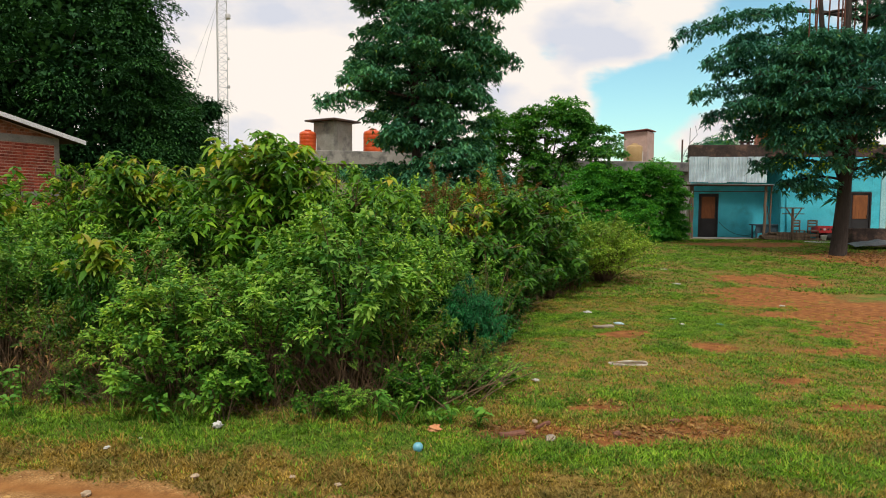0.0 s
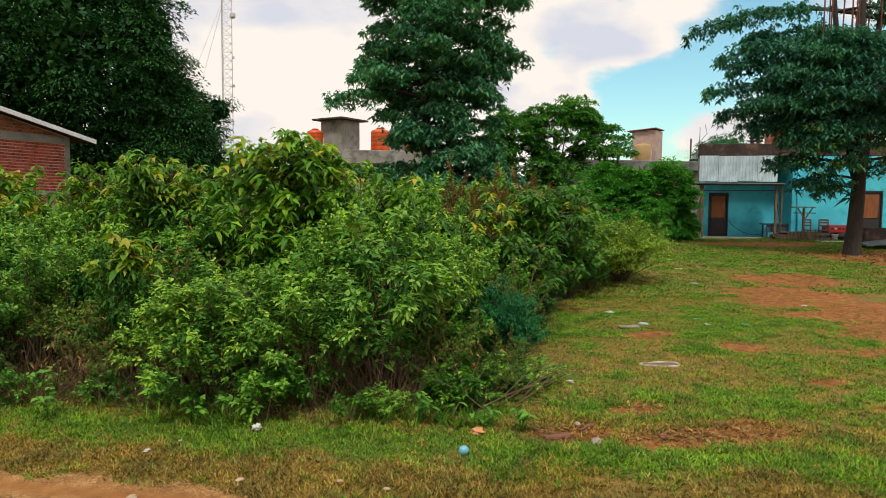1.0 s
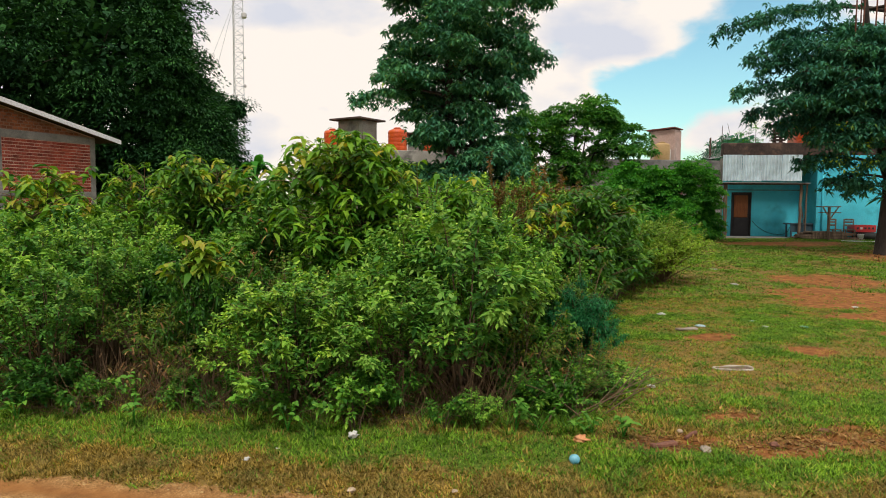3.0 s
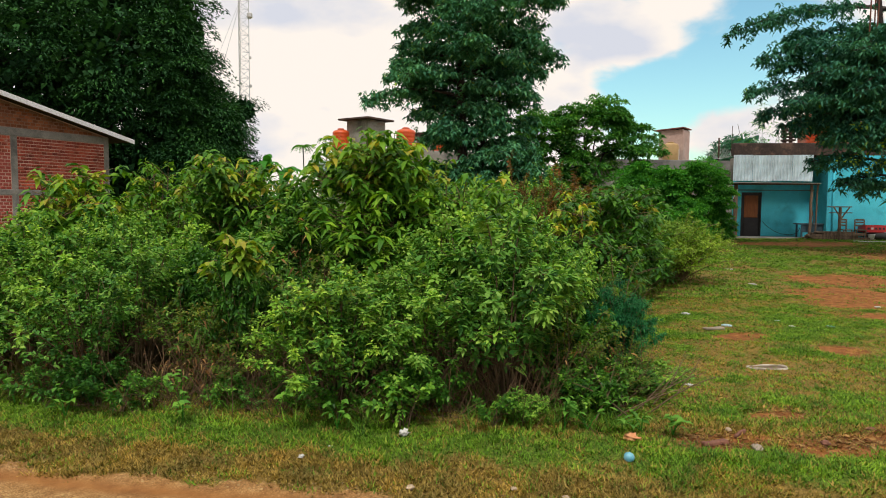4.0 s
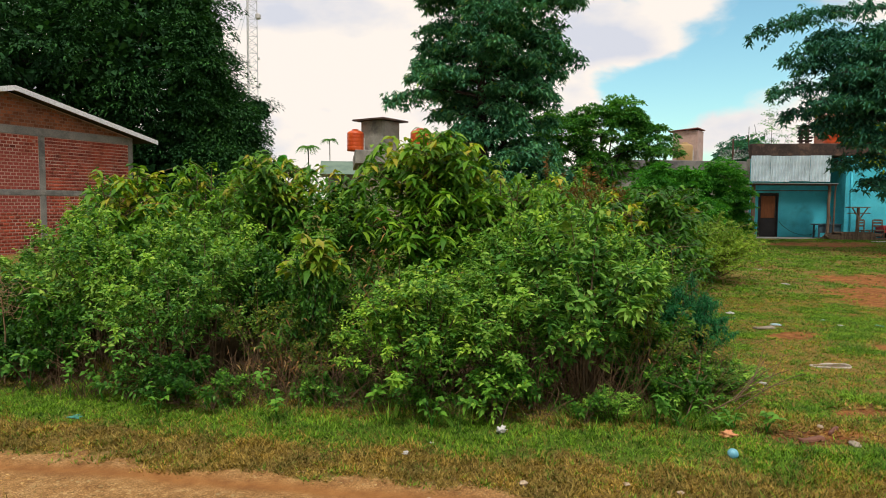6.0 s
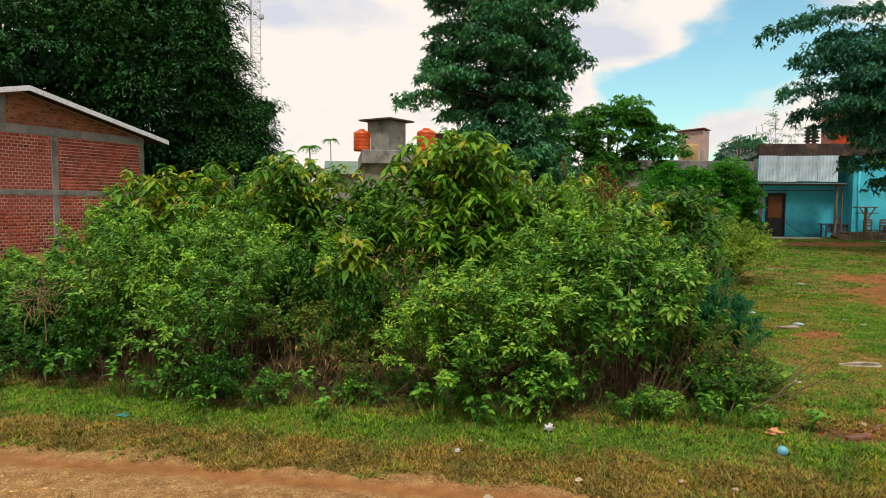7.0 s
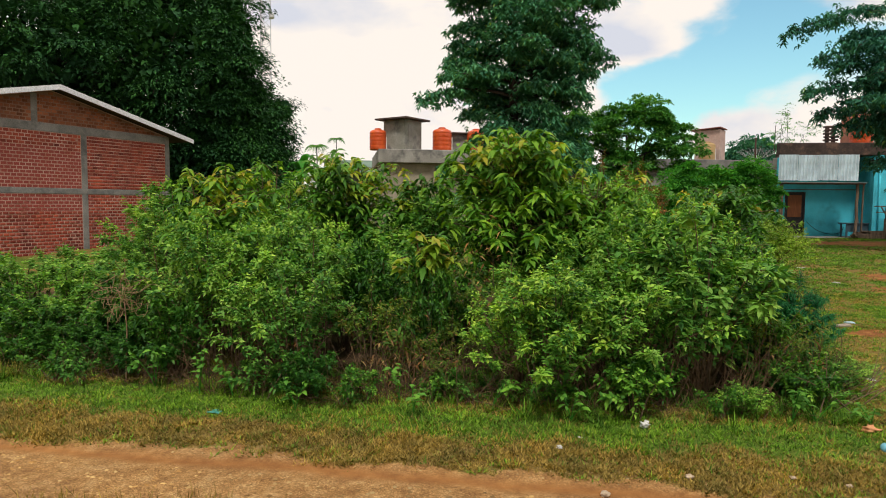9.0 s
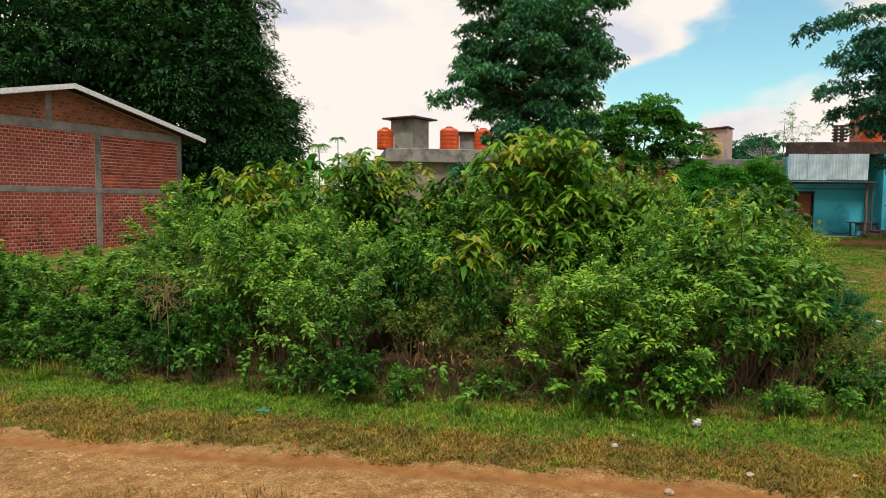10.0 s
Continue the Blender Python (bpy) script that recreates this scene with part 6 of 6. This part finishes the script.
lump("brick_lump", 2.42, 5.34, 0.036, 0.6, M_REDSCRAP, "broken piece of red brick on bare soil", "brick piece", 23, 0.35)
lump("scrap", 3.15, 5.69, 0.04, 0.3, M_REDSCRAP, "flat brown scrap on bare soil", "litter", 24, 0.4, stretch=1.5)
lump("scrap", 1.83, 5.38, 0.043, 0.3, M_BOARD, "flat pale scrap on bare soil", "litter", 25, 0.4, stretch=1.7)
lump("scrap", 1.24, 7.1, 0.036, 0.5, M_ORANGESCRAP, "brown-orange scrap under the shrubs", "litter", 26, 0.4)
for x0, y0, L_, w, rz, m, lab in ((1.52, 5.50, 0.24, 0.06, 8, M_REDSCRAP, "red-brown bark strip lying on bare soil"), (1.85, 5.66, 0.2, 0.03, 35, M_REDSCRAP, "brown stick of wood on bare soil"), (4.4, 10.35, 0.35, 0.1, 5, M_BOARD, "pale scrap board on the lawn")):
    b = thing("board", (x0, y0, zat(x0, y0)), rz, lab, "board")
    bm = bmesh.new()
    box(bm, -L_ / 2, L_ / 2, -w / 2, w / 2, -0.005, 0.03, 0.008)
    bmesh.ops.subdivide_edges(bm, edges=[e for e in bm.edges if e.calc_length() > L_ * 0.5], cuts=6)
    for v in bm.verts:
        v.co.z += 0.012 * noise.noise(v.co * 7 + Vector((x0, 0, 0))) + 0.01
        v.co.y += 0.02 * noise.noise(v.co * 9 + Vector((0, x0, 0)))
    part("plank", bm, m, b)

# bleached oval rim on the lawn
M_RIM = surface("bleached_wood", (0.34, 0.29, 0.22), (0.58, 0.52, 0.43), 9.0, 0.9, 0.4, 40.0)
rim = thing("oval_rim", (3.8, 8.1, zat(3.8, 8.1)), -6, "pale sun-bleached oval rim lying flat on the lawn", "rim")
ra = np.linspace(0, 2 * np.pi, 33)
tubes("rim_hoop", [(np.stack([0.25 * np.cos(ra), 0.115 * np.sin(ra) + 0.012 * np.sin(3 * ra), 0.012 + 0.006 * np.sin(2 * ra)], 1), 0.014 + 0.006 * np.sin(5 * ra))], M_RIM, rim, "dirty pale hoop", 7)
rp = np.linspace(0, 2 * np.pi, 25)[:-1]
bm = bmesh.new()
bm.faces.new([bm.verts.new((0.24 * math.cos(a), 0.108 * math.sin(a), 0.013)) for a in rp])
ex = bmesh.ops.extrude_face_region(bm, geom=bm.faces[:])
bmesh.ops.translate(bm, vec=(0, 0, -0.02), verts=[g for g in ex["geom"] if isinstance(g, bmesh.types.BMVert)])
part("rim_bed", bm, M_POST, rim, "brown matted middle")

# gravel on the road, flat chips
rng = np.random.default_rng(81)


def chips(name, pts, r, mat, label):
    n = len(pts)
    a = np.linspace(0, 2 * np.pi, 6, endpoint=False)
    rad = r[:, None] * rng.uniform(0.6, 1.2, (n, 6))
    ph = rng.uniform(0, 6, (n, 1))
    st = rng.uniform(0.55, 1.0, (n, 1))
    ring = np.stack([np.cos(a + ph) * rad, np.sin(a + ph) * rad * st, np.zeros((n, 6))], -1)
    lowr = pts[:, None, :] + ring
    upr = pts[:, None, :] + ring * np.array([0.72, 0.72, 1]) + np.stack([np.zeros((n, 6)), np.zeros((n, 6)), r[:, None] * rng.uniform(0.2, 0.5, (n, 6))], -1)
    top = pts + np.stack([np.zeros(n), np.zeros(n), r * 0.45], 1)
    V = np.concatenate([lowr, upr, top[:, None, :]], 1).reshape(-1, 3)
    i = np.arange(6)
    j = (i + 1) % 6
    T = np.concatenate([np.stack([i, j, j + 6], 1), np.stack([i, j + 6, i + 6], 1), np.stack([i + 6, j + 6, np.full(6, 12)], 1)])
    me = tri_mesh(name, V, (np.arange(n)[:, None, None] * 13 + T[None]).reshape(-1, 3))
    return tagged(linked(name, me, mat), label, "gravel", kind="stuff")


def on_road(n, e0, e1, x0, x1):
    x = rng.uniform(x0, x1, n)
    e = rng.uniform(e0, e1, n)
    y = 4.72 - 0.333 * x + e / 0.949
    return np.stack([x, y, height(x, y) - 0.002], 1)


M_GRAVEL = leafy("gravel", [(0.0, (0.17, 0.095, 0.045)), (0.5, (0.31, 0.185, 0.09)), (1.0, (0.50, 0.35, 0.20))], 0.9, 0.0)
chips("road_gravel", on_road(9000, -1.7, -0.36, -10, 1.0), 0.003 + 0.022 * rng.uniform(0, 1, 9000) ** 5.0, M_GRAVEL, "loose pale gravel on the dirt road")
chips("edge_gravel", on_road(2400, -0.07, 0.16, -10, 2.5), 0.003 + 0.013 * rng.uniform(0, 1, 2400) ** 2, M_GRAVEL, "loose gravel along the road edge")

# tall tufts on the road's crown
rng = np.random.default_rng(83)
ch = []
for cx, cy in ((-5.8, 5.50), (-5.6, 5.45), (-5.35, 5.43), (-5.1, 5.38), (-4.72, 5.34), (-4.5, 5.28), (-4.0, 5.12), (-3.7, 5.02), (-3.3, 4.9)):
    k = 26
    P = np.stack([cx + rng.normal(0, 0.07, k), cy + rng.normal(0, 0.05, k), np.zeros(k)], 1)
    P[:, 2] = height(P[:, 0], P[:, 1]) - 0.01
    D = np.stack([rng.normal(0, 0.28, k), rng.normal(0, 0.28, k), np.ones(k)], 1)
    L = rng.uniform(0.04, 0.13, k) * rng.choice([1.0, 1.0, 1.0, 1.7], k)
    ch.append(leaf_arrays(P, D, L, 0.006, 0.1, rng, fine=False))
tagged(linked("road_tuft_grass", tri_mesh("road_tuft_grass", *join(ch)), M_DRYGRASS), "thin yellowish grass tufts on the crown of the road", "grass", kind="stuff")

# dry brush under the thicket
FOOT = [(-8.1, 8.95), (-7.1, 8.65), (-6.2, 8.2), (-5.3, 7.85), (-4.4, 7.5), (-3.6, 7.2), (-2.6, 7.15), (-1.1, 6.45), (0.2, 6.3), (1.15, 6.55), (1.6, 7.6), (2.5, 9.8)]
fx, fy = np.array([f[0] for f in FOOT]), np.array([f[1] for f in FOOT])
seg = np.concatenate([[0], np.cumsum(np.hypot(np.diff(fx), np.diff(fy)))])
rng = np.random.default_rng(85)
lines = []
for i in range(1050):
    s = rng.uniform(0, seg[-1])
    x, y = np.interp(s, seg, fx) + rng.normal(0, 0.12), np.interp(s, seg, fy) + rng.uniform(-0.2, 0.7)
    z = zat(x, y)
    d = unit(np.array([rng.normal(0, 0.8), rng.normal(-0.15, 0.4), rng.uniform(0.2, 1.3)]))
    ln = rng.uniform(0.15, 0.65)
    a = np.array([x, y, z - 0.02])
    lines.append((bezier(a, a + d * ln * 0.6 + np.array([0, 0, 0.06]), a + d * ln + np.array([0, 0, -rng.uniform(0, 0.2) * ln]), 4), np.linspace(0.0035, 0.0015, 4)))
v_, f_ = tube_arrays(lines, 3)
tagged(linked("dry_brush", tri_mesh("dry_brush", v_, f_), M_DRYTWIG), "tangle of dry brown twigs under the shrubs", "dry brush", kind="stuff")
# dead stalks standing in a hollow of the thicket
for sx, sy, k, hh in ((-4.55, 8.2, 34, 0.95), (-3.25, 7.6, 22, 0.55), (-0.55, 6.75, 20, 0.5)):
    ds = thing("dead_stalks", (sx, sy, zat(sx, sy)), 0, "clump of dry brown stalks standing in the thicket", "dead stalks", "dead stalks")
    for i in range(k):
        a = np.array([rng.normal(0, 0.14), rng.normal(0, 0.1), -0.02])
        e = a + np.array([rng.normal(0, 0.12), rng.normal(-0.05, 0.1), hh * rng.uniform(0.5, 1.05)])
        tubes("stalk", [(bezier(a, (a + e) / 2 + rng.normal(0, 0.04, 3), e, 5), np.linspace(0.007, 0.003, 5))], M_DRYTWIG, ds, sides=4)
# fallen branches poking out of the thicket
for x, y, az, ln in ((0.9, 6.2, -30, 0.9), (1.2, 6.4, 10, 0.8), (1.35, 6.35, -15, 0.7), (1.5, 6.6, 25, 0.6), (1.1, 6.15, 160, 0.6), (0.7, 6.1, 60, 0.7), (-2.4, 7.0, 40, 0.7), (-4.4, 7.3, 70, 0.8)):
    o = np.array([math.cos(radians(az)), math.sin(radians(az)) * 0.4, 0])
    b = thing("dead_branch", (x, y, zat(x, y)), 0, "bare dead branch leaning out of the thicket", "branch", "dead branches")
    tubes("branch_wood", [(bezier(np.array([0, 0, 0.0]), o * ln * 0.5 + np.array([0, 0, 0.28]), o * ln + np.array([0, 0, 0.36]), 8), np.linspace(0.007, 0.003, 8)), (bezier(o * ln * 0.4 + np.array([0, 0, 0.2]), o * ln * 0.6 + np.array([0.05, 0.1, 0.35]), o * ln * 0.75 + np.array([0.1, 0.2, 0.5]), 5), np.linspace(0.005, 0.002, 5))], M_STEM, b)

# low broad-leaved weeds along the foot of the thicket
wd = shrub(401, 0.5, 0.34, 8, 7, 3, 0.085, M_SHRUB, "low broad-leaved weed at the foot of the thicket", "weeds along the verge", "weed", low=0.2, wide=0.55)
rng = np.random.default_rng(87)
spots = []
for i in range(64):
    s = rng.uniform(0, seg[-1])
    spots.append((float(np.interp(s, seg, fx) + rng.normal(0, 0.08)), float(np.interp(s, seg, fy) + rng.uniform(-0.25, 0.4)), rng.uniform(0.3, 1.0) ** 1.2, rng.uniform(0, 360)))
wd2 = shrub(402, 0.5, 0.38, 9, 9, 3, 0.075, M_SHADESAP, "low dark green weed at the foot of the thicket, shade in its colour", "weeds along the verge", "weed", low=0.15, wide=0.5)
for i, (x, y, k, rz) in enumerate(spots[2:]):
    copy_thing(wd if i % 3 == 0 else wd2, Matrix.Translation((x, y, zat(x, y) - 0.01)) @ pose(0, 0, 0, 0, 0, rz) @ Matrix.Diagonal((k, k, k, 1)))
wd.matrix_basis = pose(spots[0][0], spots[0][1], zat(*spots[0][:2]) - 0.01)
wd2.matrix_basis = pose(spots[1][0], spots[1][1], zat(*spots[1][:2]) - 0.01)

# banana plants at the foot of the broad tree
rng = np.random.default_rng(95)
for bx, by, bh in ((-6.2, 42.0, 4.6), (-5.0, 43.0, 4.2), (-6.9, 40.5, 3.8)):
    ban = thing("banana_plant", (bx, by, 0.4), 0, "banana plant with long arching leaves behind the thicket", "banana plant", "banana plants")
    tubes("stem", [(np.array([[0, 0, -0.1], [0.05, 0, bh * 0.3], [0, 0, bh * 0.6]]), np.array([0.14, 0.12, 0.09]))], M_VINE, ban, sides=8)
    for k in range(8):
        az = 2 * np.pi * k / 8 + rng.uniform(-0.3, 0.3)
        o = np.array([np.cos(az), np.sin(az), 0])
        mid_r = bezier(np.array([0, 0, bh * 0.58]), o * 0.55 + np.array([0, 0, bh * 1.12]), o * rng.uniform(1.3, 1.9) + np.array([0, 0, bh * rng.uniform(0.55, 0.95)]), 10)
        sd = np.array([-o[1], o[0], 0.0])
        w = np.interp(np.linspace(0, 1, 10), [0, 0.15, 0.55, 1.0], [0.03, 0.2, 0.27, 0.02])[:, None]
        vv = np.concatenate([mid_r - sd * w - [0, 0, 0.05], mid_r, mid_r + sd * w - [0, 0, 0.05]])
        q = np.arange(9)
        ff = np.concatenate([np.stack([q, q + 1, q + 11], 1), np.stack([q, q + 11, q + 10], 1), np.stack([q + 10, q + 11, q + 21], 1), np.stack([q + 10, q + 21, q + 20], 1)])
        linked("leaf", tri_mesh("leaf", vv, ff), M_VINE, ban)

# dead leaves and twigs on the bare soil
rng = np.random.default_rng(97)
P = []
for sx, sy, rx, ry, k in ((1.5, 5.62, 0.55, 0.24, 420), (2.5, 5.4, 0.4, 0.22, 220), (3.0, 5.4, 0.75, 0.24, 480), (2.7, 6.2, 0.4, 0.22, 200), (1.0, 6.6, 0.8, 0.3, 400), (19.0, 20.6, 3.4, 1.7, 1500), (2.0, 6.6, 0.5, 0.3, 160)):
    x, y = sx + rng.normal(0, rx * 0.6, k), sy + rng.normal(0, ry * 0.6, k)
    P.append(np.stack([x, y, height(x, y) + 0.006], 1))
P = np.concatenate(P)
D = np.stack([rng.normal(0, 1, len(P)), rng.normal(0, 1, len(P)), rng.uniform(0, 0.35, len(P))], 1)
L = rng.uniform(0.03, 0.085, len(P)) * np.where(P[:, 1] > 15, 2.2, 1.0)
M_LITTER = leafy("dead_leaf", [(0.0, (0.10, 0.045, 0.02)), (0.5, (0.26, 0.125, 0.05)), (1.0, (0.46, 0.28, 0.13))], 0.8, 0.1)
tagged(linked("leaf_litter", tri_mesh("leaf_litter", *leaf_arrays(P, D, L, L * 0.3, 0.05, rng, fine=False)), M_LITTER), "brown dead leaves and twigs on bare soil", "leaf litter", kind="stuff")

M_REDTWIG = surface("red_dry_twig", (0.20, 0.12, 0.06), (0.36, 0.24, 0.13), 5.0, 0.9, 0.2)
# bare brown stems at the shaded foot of the shrubs
lines = []
for x, y, n_, w_ in ((-1.35, 6.85, 46, 0.22), (-0.35, 6.7, 40, 0.2), (0.1, 6.6, 46, 0.2), (0.55, 6.6, 50, 0.25), (-4.7, 7.8, 46, 0.3), (-3.1, 7.2, 46, 0.25), (-2.4, 7.0, 30, 0.25), (1.15, 6.7, 40, 0.25), (-5.6, 8.3, 30, 0.3)):
    for i in range(n_):
        a = np.array([x + rng.normal(0, w_), y + rng.normal(0.05, 0.12), 0.0])
        a[2] = zat(a[0], a[1]) - 0.02
        e = a + np.array([rng.normal(0, 0.26), rng.normal(-0.02, 0.12), rng.uniform(0.18, 0.75)])
        c_ = (a + e) / 2 + np.array([rng.normal(0, 0.05), rng.normal(0, 0.03), rng.uniform(0.0, 0.12)])
        lines.append((bezier(a, c_, e, 5), np.linspace(rng.uniform(0.003, 0.0055), 0.0018, 5)))
tagged(tubes("bare_stems", lines, M_DRYTWIG, sides=3), "thin brown bare stems at the foot of the shrubs", "twigs", kind="stuff")
# a dried-out bush caught in the thicket, and broad-leaved plants at its foot
for x, y, z0, r in ((-6.0, 8.25, 0.93, 0.26), (-1.9, 7.2, 0.45, 0.25)):
    db = thing("dead_bush", (x, y, zat(x, y)), 0, "dry reddish brown bare bush among the shrubs", "bush", "dead bushes")
    lines = [(np.array([[0, 0, -0.02], [0.02, 0.01, z0 * 0.6], [0, 0, z0]]), np.array([0.012, 0.01, 0.008]))]
    for i in range(80):
        a = np.array([rng.normal(0, r * 0.5), -0.12 + rng.normal(0, r * 0.25), z0 + rng.normal(0, r * 0.35)])
        e = a + unit(rng.normal(0, 1, 3) * np.array([1, 0.6, 1])) * r * rng.uniform(0.35, 0.9)
        lines.append((bezier(a, (a + e) / 2 + rng.normal(0, 0.07, 3), e, 5), np.linspace(0.004, 0.002, 5)))
    tagged(tubes("twig_tangle", lines, M_REDTWIG, db, sides=3), "tangle of dry reddish twigs", kind="stuff")
for x, y, z0, k in ((-3.15, 7.55, 0.35, 110), (-2.75, 7.4, 0.3, 80), (-4.35, 7.9, 0.3, 80), (0.95, 6.7, 0.3, 100), (-2.0, 7.9, 1.0, 70), (2.9, 10.3, 0.3, 80)):
    wl_ = thing("withered_fern", (x, y, zat(x, y)), 0, "withered reddish brown fern in a hollow of the thicket", "dead fern", "withered ferns")
    tubes("stem", [(bezier(np.zeros(3), np.array([0.05, 0.1, z0]), np.array([0.0, -0.05, z0 * 1.4]), 5), np.linspace(0.006, 0.003, 5))], M_DRYTWIG, wl_, sides=4)
    Pq = np.stack([rng.normal(0, 0.16, k), rng.normal(0, 0.1, k), np.abs(rng.normal(z0, z0 * 0.45, k))], 1)
    tagged(linked("frond", tri_mesh("frond", *leaf_arrays(Pq, np.stack([rng.normal(0, 1, k), rng.normal(-0.3, 0.7, k), rng.uniform(-1.2, 0.3, k)], 1), rng.uniform(0.05, 0.10, k), 0.022, 0.5, rng, fine=False)), M_LITTER, wl_), "withered brown leaves", kind="stuff")
for i, (x, y, h) in enumerate(((-5.1, 7.62, 0.55), (-4.75, 7.5, 0.4), (-3.1, 7.15, 0.4), (-5.6, 7.9, 0.5), (0.4, 6.05, 0.4), (-2.2, 6.9, 0.4), (1.28, 5.76, 0.24), (1.05, 5.88, 0.18), (0.6, 6.0, 0.3), (-3.0, 6.75, 0.3), (-1.6, 6.35, 0.28), (-4.1, 7.0, 0.3))):
    rg = np.random.default_rng(500 + i)
    bw = thing("broad_leaved_weed", (x, y, zat(x, y)), 0, "young weed with broad pale green leaves", "weed", "broad-leaved weeds")
    for k in range(3):
        tip = np.array([rg.normal(0, 0.12), rg.normal(-0.05, 0.1), h * rg.uniform(0.6, 1.0)])
        tubes("stem", [(bezier(np.zeros(3), tip * np.array([0.3, 0.3, 0.6]), tip, 5), np.linspace(0.006, 0.003, 5))], M_VINE, bw, sides=4)
        az = rg.uniform(0, 6, 7)
        for q in range(7):
            Pq = (tip * (0.55 + 0.45 * q / 6))[None]
            linked("leaf", tri_mesh("leaf", *leaf_arrays(Pq, np.array([[math.cos(az[q]), math.sin(az[q]), 0.35]]), rg.uniform(0.07, 0.12), 0.05, 0.45, rg)), M_SHRUB, bw)

# ---- bricks of the gable wall ----
BL, BH, JO = 0.158, 0.080, 0.024


def brick_mesh(w, h):
    bm = bmesh.new()
    box(bm, 0, w, 0.0, 0.034, 0, h)
    fr = [e for e in bm.edges if all(abs(v.co.y) < 1e-6 for v in e.verts)]
    bmesh.ops.bevel(bm, geom=fr, offset=0.007, segments=1, affect="EDGES")
    me = bpy.data.meshes.new("brick")
    bmesh.ops.recalc_face_normals(bm, faces=bm.faces)
    bm.to_mesh(me)
    bm.free()
    return me


rng = np.random.default_rng(91)
whole, half = brick_mesh(BL, BH), brick_mesh(BL / 2 - JO / 2, BH)
tight = brick_mesh(BL + JO - 0.007, BH)
for me in (whole, half, tight):
    me.materials.append(M_BRICK)
placed, upper = [], []
# panels between posts and beams; in one of them the bricks butt end to end
for s0, s1, z0, z1, butt in ((-GW + 0.2, -6.9, 0.3, 2.19, 0), (-6.7, -3.6, 0.3, 2.19, 0), (-3.39, -0.2, 0.3, 2.19, 0), (-GW + 0.2, -6.9, 2.37, 4.08, 0), (-6.7, -3.6, 2.37, 4.08, 0), (-3.39, -0.2, 2.37, 4.08, 1), (-GW + 0.3, -5.22, 4.36, 5.3, 0), (-5.02, -0.3, 4.36, 5.3, 0)):
    rows = int((z1 - z0) / (BH + JO))
    pitch = (z1 - z0) / rows if z1 < 4.3 else BH + JO
    into = upper if z0 > 4.2 else placed
    for r in range(rows):
        z = z0 + r * pitch + 0.006
        s = s0 + 0.006
        if r % 2:
            if z + BH < gable_z(s) - 0.02:
                into.append((half, s, z))
            s += BL / 2 + JO / 2
        while s + BL < s1 + 0.004:
            if z + BH < min(gable_z(s), gable_z(s + BL)) - 0.03:
                into.append((tight if butt else whole, s, z))
            s += BL + JO
        if s + BL / 2 < s1 + 0.004 and z + BH < gable_z(s + BL / 2) - 0.03:
            into.append((half, s, z))
near = [b for b in placed if -6.75 < b[1] < -3.3 and 1.6 < b[2] < 4.1][:300]
chosen = set((b[1], b[2]) for b in near)
for me, s, z in near:
    ob = new("brick", me)
    ob.parent = brick_house
    ob.matrix_basis = pose(s, -0.002 - rng.uniform(0, 0.008), z + rng.uniform(-0.002, 0.002), 0, rng.uniform(-0.4, 0.4), 0)


def brick_rest(bricks, mat, label):
    V, T, base = [], [], 0
    for me, s, z in bricks:
        me.calc_loop_triangles()
        co_ = np.array([v.co[:] for v in me.vertices]) + np.array([s, -0.002 - rng.uniform(0, 0.008), z])
        V.append(co_)
        T.append(np.array([t.vertices[:] for t in me.loop_triangles]) + base)
        base += len(co_)
    tagged(linked("brick_rest", tri_mesh("brick_rest", np.concatenate(V), np.concatenate(T)), mat, brick_house), label, kind="stuff")


M_BRICK_REST = leafy("red_brick_rest", [(0.0, (0.23, 0.042, 0.034)), (0.5, (0.35, 0.066, 0.050)), (1.0, (0.45, 0.10, 0.075))], 0.9, 0.0, 1.2, smear=[((0.46, 0.28, 0.24), 2.2, 0.60), ((0.16, 0.022, 0.015), 1.3, 0.62)])
M_BRICK_GABLE = leafy("brown_brick", [(0.0, (0.17, 0.055, 0.030)), (0.5, (0.26, 0.085, 0.048)), (1.0, (0.34, 0.12, 0.07))], 0.9, 0.0, 1.2)
brick_rest([b for b in placed if (b[1], b[2]) not in chosen], M_BRICK_REST, "rest of the red bricks")
brick_rest(upper, M_BRICK_GABLE, "dull orange-brown bricks under the gable")
